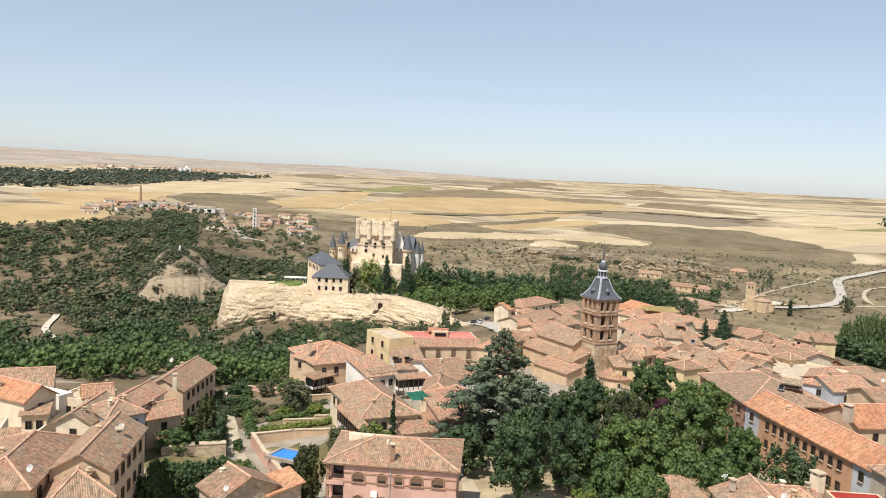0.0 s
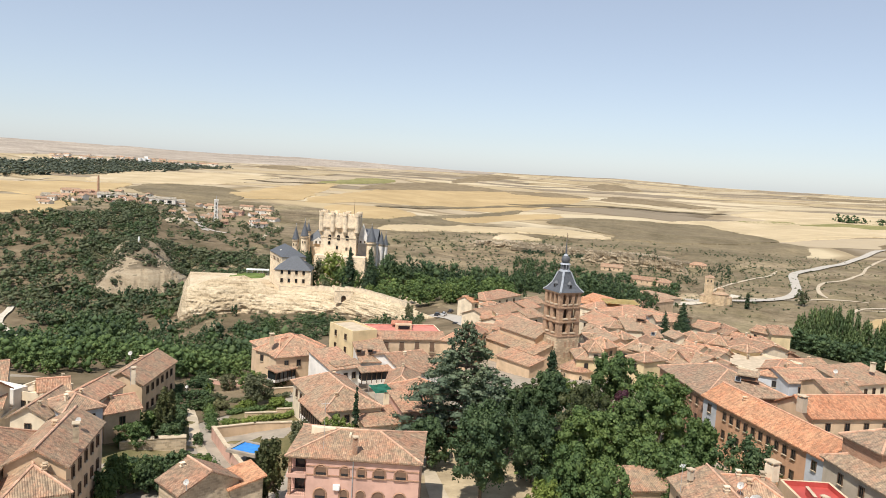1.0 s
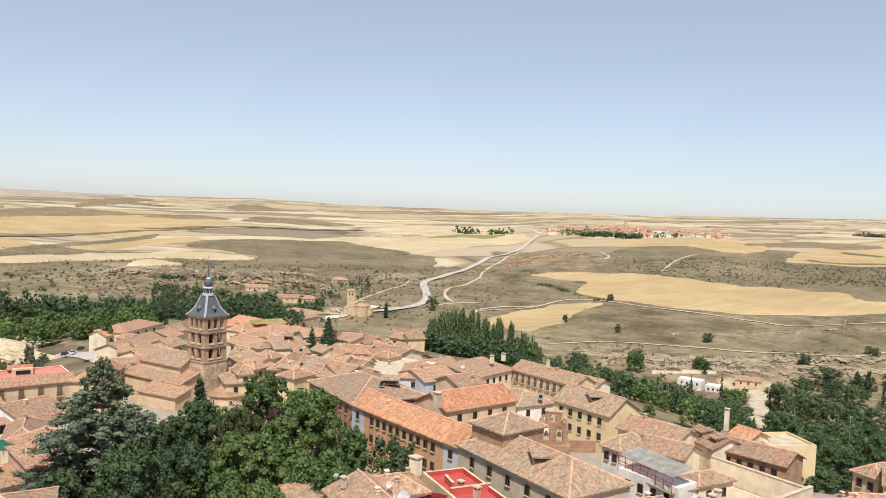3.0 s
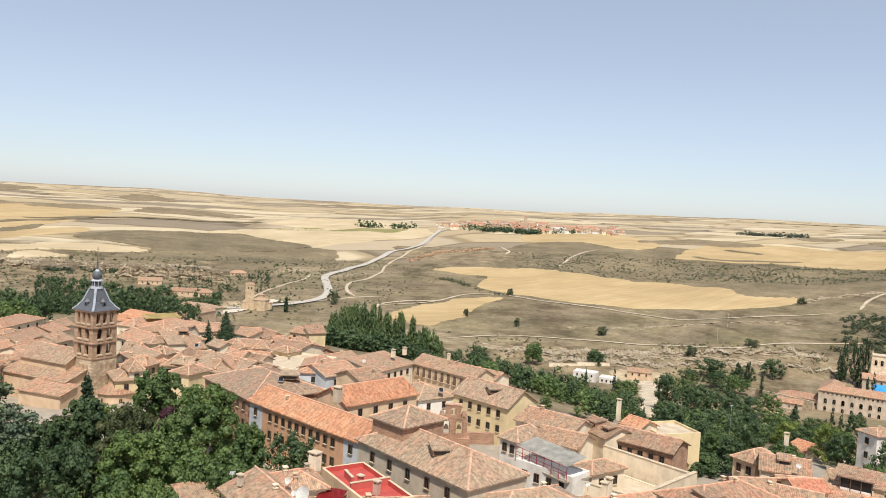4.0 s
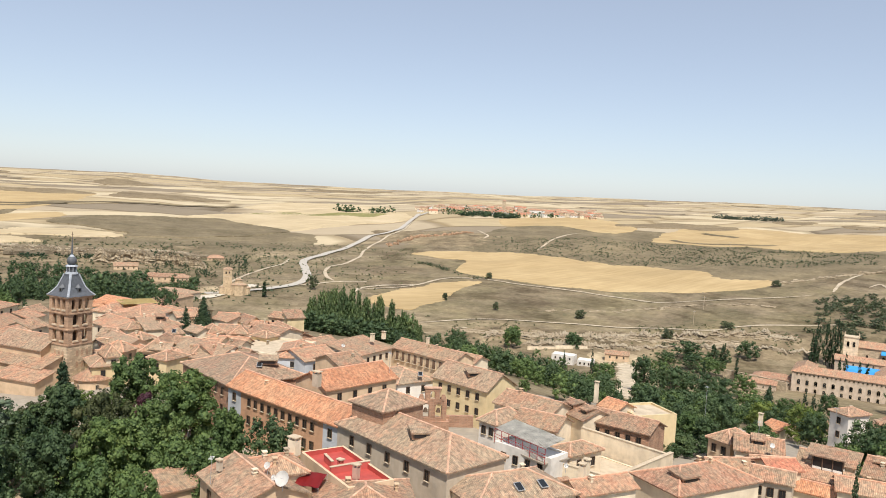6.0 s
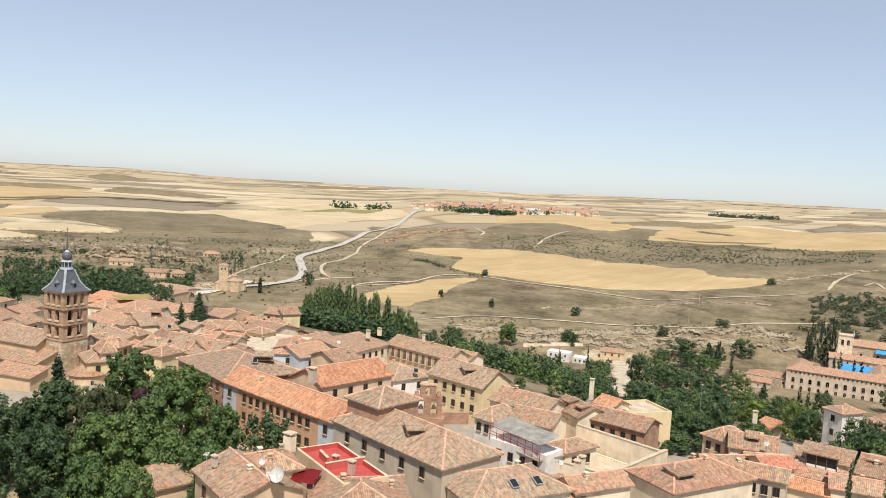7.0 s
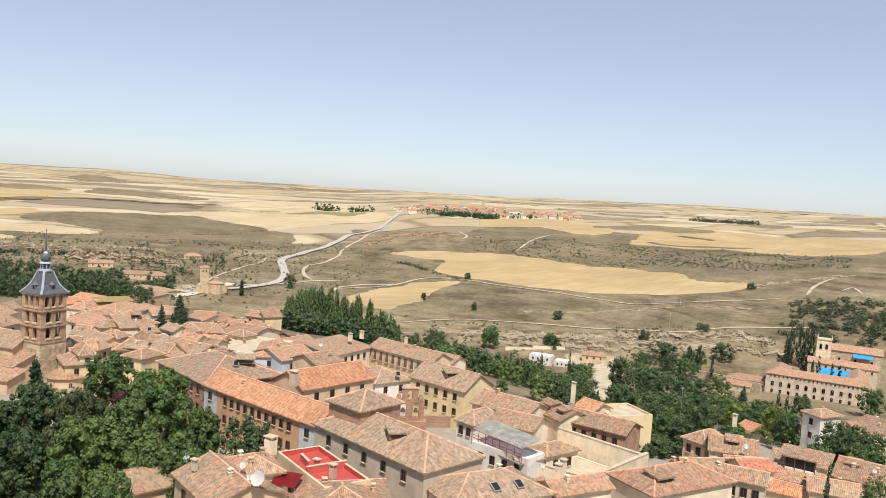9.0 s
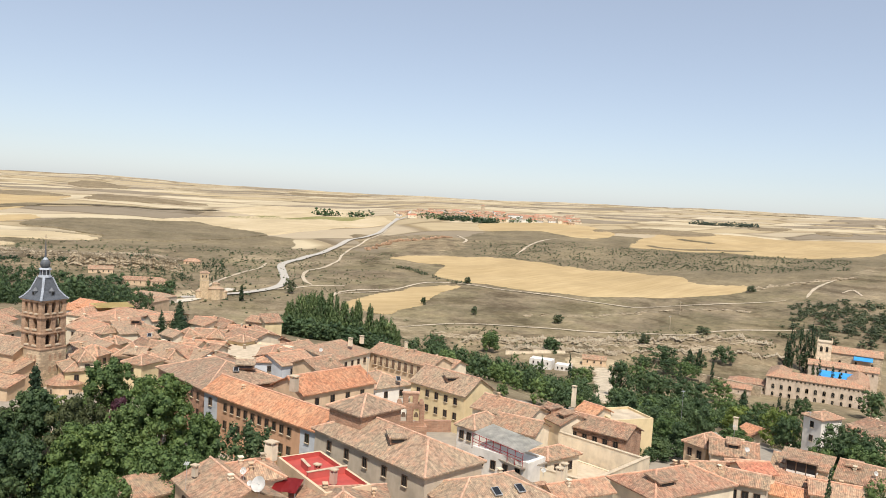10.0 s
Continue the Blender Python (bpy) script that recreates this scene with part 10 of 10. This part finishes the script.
tree("broad", 340.3, 294.4, 11.4, 8.3, "broad", 1400, 0.75, 123, "broadleaf_tree", "leafy valley garden tree", "broadleaf tree", 111)
tree("broad", 283.3, 282.4, 8.6, 8.8, "deep", 1500, 0.7, 124, "broadleaf_tree", "dark valley tree behind the cloister roofs", "broadleaf tree", 188)
tree("broad", 269.4, 288.8, 7.8, 8.7, "broad", 1500, 0.7, 125, "broadleaf_tree", "leafy valley tree behind the cloister roofs", "broadleaf tree", 265)
tree("broad", 263.7, 245.1, 7.2, 7.4, "deep", 1500, 0.65, 126, "broadleaf_tree", "dark valley tree behind the roofs", "broadleaf tree", 342)
tree("broad", 291.4, 368.8, 16.3, 6.9, "deep", 1300, 0.75, 127, "broadleaf_tree", "dark tree at the valley side", "broadleaf tree", 59)
tree("broad", 380.6, 417.6, 14.4, 7.8, "broad", 1200, 0.85, 128, "broadleaf_tree", "leafy green tree above the valley gardens", "broadleaf tree", 136)
tree("broad", 419.5, 393.3, 9.3, 6.7, "deep", 1200, 0.85, 129, "broadleaf_tree", "round dark tree above the valley gardens", "broadleaf tree", 213)
tree("broad", -58.5, 441.1, 20.4, 7.4, "deep", 1500, 0.65, 130, "broadleaf_tree", "dark tree in the castle garden", "broadleaf tree", 290, z=-20.5)
tree("broad", -0.7, 440.0, 16.2, 7.3, "deep", 1500, 0.65, 131, "broadleaf_tree", "dark tree behind the castle garden", "broadleaf tree", 7, z=-20.5)
tree("broad", -16.2, 431.7, 15.8, 6.9, "broad", 1500, 0.6, 132, "broadleaf_tree", "leafy tree in the castle garden", "broadleaf tree", 84, z=-20.5)
tree("broad", -35.4, 428.5, 15.2, 6.2, "broad", 1500, 0.6, 133, "broadleaf_tree", "leafy tree in the castle garden", "broadleaf tree", 161, z=-20.5)
tree("broad", -49.1, 141.7, 3.7, 2.6, "deep", 2400, 0.36, 27, "broadleaf_tree", "dark shrub tree on the bank", "broadleaf tree", 279)
tree("broad", -43.6, 139.3, 4.4, 2.8, "broad", 2400, 0.36, 28, "broadleaf_tree", "leafy shrub tree on the bank", "broadleaf tree", 356)
tree("broad", -40.3, 142.4, 4.0, 2.2, "deep", 2400, 0.36, 29, "broadleaf_tree", "dark shrub tree on the bank", "broadleaf tree", 73)
tree("broad", -44.2, 130.7, 4.4, 3.1, "broad", 2400, 0.36, 30, "broadleaf_tree", "leafy shrub tree above the rubble wall", "broadleaf tree", 150)
tree("broad", -39.0, 134.5, 4.4, 3.0, "deep", 2400, 0.36, 31, "broadleaf_tree", "dark shrub tree above the rubble wall", "broadleaf tree", 227)
tree("broad", -39.6, 111.2, 6.1, 2.5, "broad", 2600, 0.34, 32, "broadleaf_tree", "leafy shrub tree below the rubble wall", "broadleaf tree", 304)
tree("broad", -35.9, 112.4, 5.7, 2.7, "deep", 2600, 0.34, 33, "broadleaf_tree", "dark shrub tree below the rubble wall", "broadleaf tree", 21)
tree("broad", -32.7, 117.5, 5.7, 2.6, "deep", 2600, 0.34, 34, "broadleaf_tree", "dark shrub tree below the rubble wall", "broadleaf tree", 98)
tree("broad", -29.4, 118.4, 5.4, 2.3, "broad", 2400, 0.34, 35, "broadleaf_tree", "leafy shrub tree below the rubble wall", "broadleaf tree", 175)
tree("broad", -39.1, 104.9, 6.3, 2.2, "broad", 2400, 0.34, 37, "broadleaf_tree", "leafy shrub tree beside the tall house", "broadleaf tree", 329)
tree("broad", -38.9, 167.5, 2.7, 1.9, "olive", 1500, 0.34, 38, "broadleaf_tree", "small fruit tree on the garden terrace", "broadleaf tree", 46)
tree("broad", -16.9, 137.0, 3.2, 2.1, "olive", 1500, 0.34, 39, "broadleaf_tree", "grey-green olive shrub beside the stairs", "broadleaf tree", 123)
tree("poplar", 519.9, 268.1, 20.8, 3.2, "pine", 900, 0.8, 45, "poplar_tree", "dark poplar beside the monastery", "poplar tree", 225)
tree("poplar", 523.6, 267.6, 28.9, 3.2, "pine", 900, 0.8, 46, "poplar_tree", "dark poplar beside the monastery", "poplar tree", 302)
tree("poplar", 526.2, 262.4, 31.9, 3.4, "pine", 900, 0.8, 47, "poplar_tree", "dark poplar beside the monastery", "poplar tree", 19)
tree("poplar", 526.2, 258.0, 31.0, 3.2, "pine", 900, 0.8, 48, "poplar_tree", "dark poplar beside the monastery", "poplar tree", 96)
tree("poplar", 529.2, 256.2, 33.8, 3.4, "pine", 900, 0.8, 49, "poplar_tree", "dark poplar beside the monastery", "poplar tree", 173)
tree("cypress", 491.3, 235.9, 18.3, 1.8, "pine", 600, 0.6, 90, "cypress", "dark cypress in the cloister", "cypress", 90)
tree("cypress", 492.7, 233.0, 21.6, 2.2, "pine", 600, 0.6, 91, "cypress", "dark cypress in the cloister", "cypress", 167)
tree("cypress", 491.5, 223.7, 18.6, 2.0, "pine", 600, 0.6, 92, "cypress", "dark cypress in the cloister", "cypress", 244)
tree("cypress", 493.2, 219.9, 17.7, 1.8, "pine", 600, 0.6, 93, "cypress", "dark cypress in the cloister", "cypress", 321)
tree("broad", 369.0, 200.6, 8.9, 6.2, "broad", 1200, 0.65, 136, "broadleaf_tree", "leafy tree below the monastery", "broadleaf tree", 32)
tree("broad", 386.1, 189.3, 12.6, 6.3, "deep", 1200, 0.65, 137, "broadleaf_tree", "dark tree below the monastery", "broadleaf tree", 109)
tree("broad", 353.9, 206.9, 7.7, 7.6, "deep", 1200, 0.65, 138, "broadleaf_tree", "dark tree below the monastery", "broadleaf tree", 186)
tree("broad", 444.8, 180.4, 16.9, 8.8, "deep", 1300, 0.65, 139, "broadleaf_tree", "dark tree beside the monastery", "broadleaf tree", 263)
grove_rng = random.Random(77)
GROVE_A = (27.1, 27.4, 28.3, 29.3, 30.1, 30.9, 31.6, 32.1, 32.5, 33.0, 33.5, 34.1, 35.0, 35.6, 36.0)
GROVE_E = (-9.7, -8.5, -7.9, -7.65, -7.5, -7.7, -8.2, -8.6, -8.0, -8.6, -8.3, -9.0, -9.5, -10.0, -10.9)
for k in range(60):
    a, r = 27.3 + 8.4 * (k + 0.5) / 60, grove_rng.uniform(372, 432)
    x, y = on_polar(a, r)
    top = 50 + r * math.tan(radians(np.interp(a, GROVE_A, GROVE_E) - grove_rng.choice((-0.2, 0.0, 0.4, 1.1))))
    tree("poplar", x, y, top - ground_z(x, y), grove_rng.uniform(2.8, 4.0) if a < 32 else grove_rng.uniform(2.2, 3.2), "poplar", 1700, 0.46, 45 + k % 6, "poplar_tree", "tall leafy poplar in the grove below the town", "poplar tree", 37 * k % 360, "poplar grove")
wood("grove_undergrowth", scatter(71, 60, 26.8, 36.2, 355, 400, 5, 11, None, 0.6), "deep", "leafy undergrowth at the foot of the poplars", 260, 0.45, 71, count=16)
tree("broad", 140.9, 102.1, 4.4, 5.5, "deep", 3000, 0.4, 140, "broadleaf_tree", "dark leafy tree behind the terrace house", "broadleaf tree", 340)
tree("broad", 159.7, 73.9, 8.6, 3.3, "broad", 2000, 0.4, 145, "broadleaf_tree", "leafy tree beside the white tower house", "broadleaf tree", 5)
tree("broad", 26.9, 157.7, 7.2, 3.6, "olive2", 2400, 0.4, 146, "broadleaf_tree", "olive-green tree before the church", "broadleaf tree", 82)
tree("broad", 21.2, 154.6, 7.6, 3.5, "deep", 2400, 0.4, 147, "broadleaf_tree", "dark tree between cedar and church", "broadleaf tree", 159)
tree("broad", 32.5, 164.8, 6.0, 3.7, "olive2", 2400, 0.4, 148, "broadleaf_tree", "olive-green tree below the apse", "broadleaf tree", 236)
tree("broad", 173.1, 138.9, 3.4, 4.9, "deep", 2000, 0.45, 141, "broadleaf_tree", "dark leafy tree at the edge of the town", "broadleaf tree", 57)
tree("broad", 179.3, 137.6, 4.6, 5.5, "deep", 2000, 0.45, 142, "broadleaf_tree", "dark leafy tree at the edge of the town", "broadleaf tree", 134)
tree("broad", 161.5, 126.3, 2.9, 3.8, "broad", 1800, 0.4, 149, "broadleaf_tree", "leafy tree beside the flat-roofed house", "broadleaf tree", 313)
tree("broad", 173.4, 120.2, 4.9, 4.7, "deep", 2000, 0.45, 150, "broadleaf_tree", "dark leafy tree at the edge of the town", "broadleaf tree", 30)
tree("broad", 172.3, 114.7, 5.2, 4.3, "deep", 2000, 0.45, 151, "broadleaf_tree", "dark leafy tree at the edge of the town", "broadleaf tree", 107)
tree("broad", 172.8, 110.3, 5.1, 4.0, "broad", 1800, 0.42, 152, "broadleaf_tree", "leafy tree at the edge of the town", "broadleaf tree", 184)
tree("broad", 174.3, 75.6, 12.6, 6.5, "deep", 3000, 0.42, 153, "broadleaf_tree", "dark leafy tree beside the white tower house", "broadleaf tree", 261)
tree("broad", 170.9, 68.3, 11.8, 6.1, "deep", 2600, 0.42, 154, "broadleaf_tree", "dark leafy tree between roofs", "broadleaf tree", 338)
tree("broad", 185.0, 107.5, 3.9, 4.8, "broad", 1800, 0.42, 155, "broadleaf_tree", "leafy tree above the roofs", "broadleaf tree", 55)
tree("broad", 437.1, 290.8, 11.9, 8.8, "broad", 1200, 0.75, 161, "broadleaf_tree", "leafy tree on the valley terraces", "broadleaf tree", 157)
tree("broad", 403.2, 245.4, 14.0, 8.7, "broad", 1300, 0.7, 163, "broadleaf_tree", "leafy light green tree on the terraces", "broadleaf tree", 311)
tree("broad", 380.0, 244.8, 13.1, 9.6, "deep", 1400, 0.7, 164, "broadleaf_tree", "dark tree on the valley terraces", "broadleaf tree", 28)
tree("broad", 439.4, 305.3, 10.5, 9.4, "deep", 1200, 0.75, 165, "broadleaf_tree", "dark tree in the valley bottom", "broadleaf tree", 105)
tree("broad", 441.7, 327.8, 7.9, 8.0, "deep", 1200, 0.75, 166, "broadleaf_tree", "dark tree in the valley bottom", "broadleaf tree", 182)
tree("cypress", 441.3, 275.0, 15.9, 1.7, "pine", 500, 0.6, 167, "cypress", "slim dark cypress on the valley terraces", "cypress", 259)
tree("cypress", 414.3, 279.9, 15.3, 1.6, "pine", 500, 0.6, 168, "cypress", "slim dark cypress on the valley terraces", "cypress", 336)
tree("cypress", 366.7, 309.8, 5.5, 1.4, "pine", 500, 0.6, 169, "cypress", "slim dark cypress beside the pale yard", "cypress", 53)

for x, y, h, half, leaf in ((154.5, 110.0, 9.0, 5.0, "deep"), (150.0, 104.0, 8.0, 4.2, "broad"), (147.0, 97.0, 8.5, 4.6, "deep"), (162.0, 104.0, 11.0, 5.0, "deep"), (214.0, 118.0, 9.0, 6.0, "deep"), (208.0, 105.0, 10.0, 5.5, "broad"), (199.0, 104.0, 11.0, 5.0, "lime"), (222.0, 128.0, 9.0, 6.0, "lime"), (190.0, 96.0, 10.0, 4.5, "deep"), (236.0, 122.0, 8.0, 6.0, "broad")):
    tree("broad", x, y, h, half, leaf, 2200, 0.42, 200 + int(x) % 7, "broadleaf_tree", "leafy tree between the roofs and the valley", "broadleaf tree", int(x * 7) % 360)

# ---- hedges and vines ----
hedge([(-42.5, 174), (-39.5, 163), (-37, 153), (-34.5, 146)], 1.8, 1.8, "broad", "green hedge beside the sloping lane", 51)
hedge([(-33, 149), (-27, 151), (-21, 152.5)], 1.6, 1.5, "lime", "bright green vines along the garden terrace", 52, "vine_hedge")
hedge([(-34, 158), (-28, 160), (-21, 160)], 1.4, 1.3, "broad", "leafy vine row on the garden terrace", 53, "vine_hedge")
hedge([(-36, 168), (-30, 170), (-24, 170)], 1.3, 1.2, "olive", "dusty vine row on the garden terrace", 54, "vine_hedge")
hedge([(-26.5, 128), (-23.5, 122), (-20.5, 117)], 1.0, 1.0, "broad", "low hedge behind the rose-coloured wall", 55)
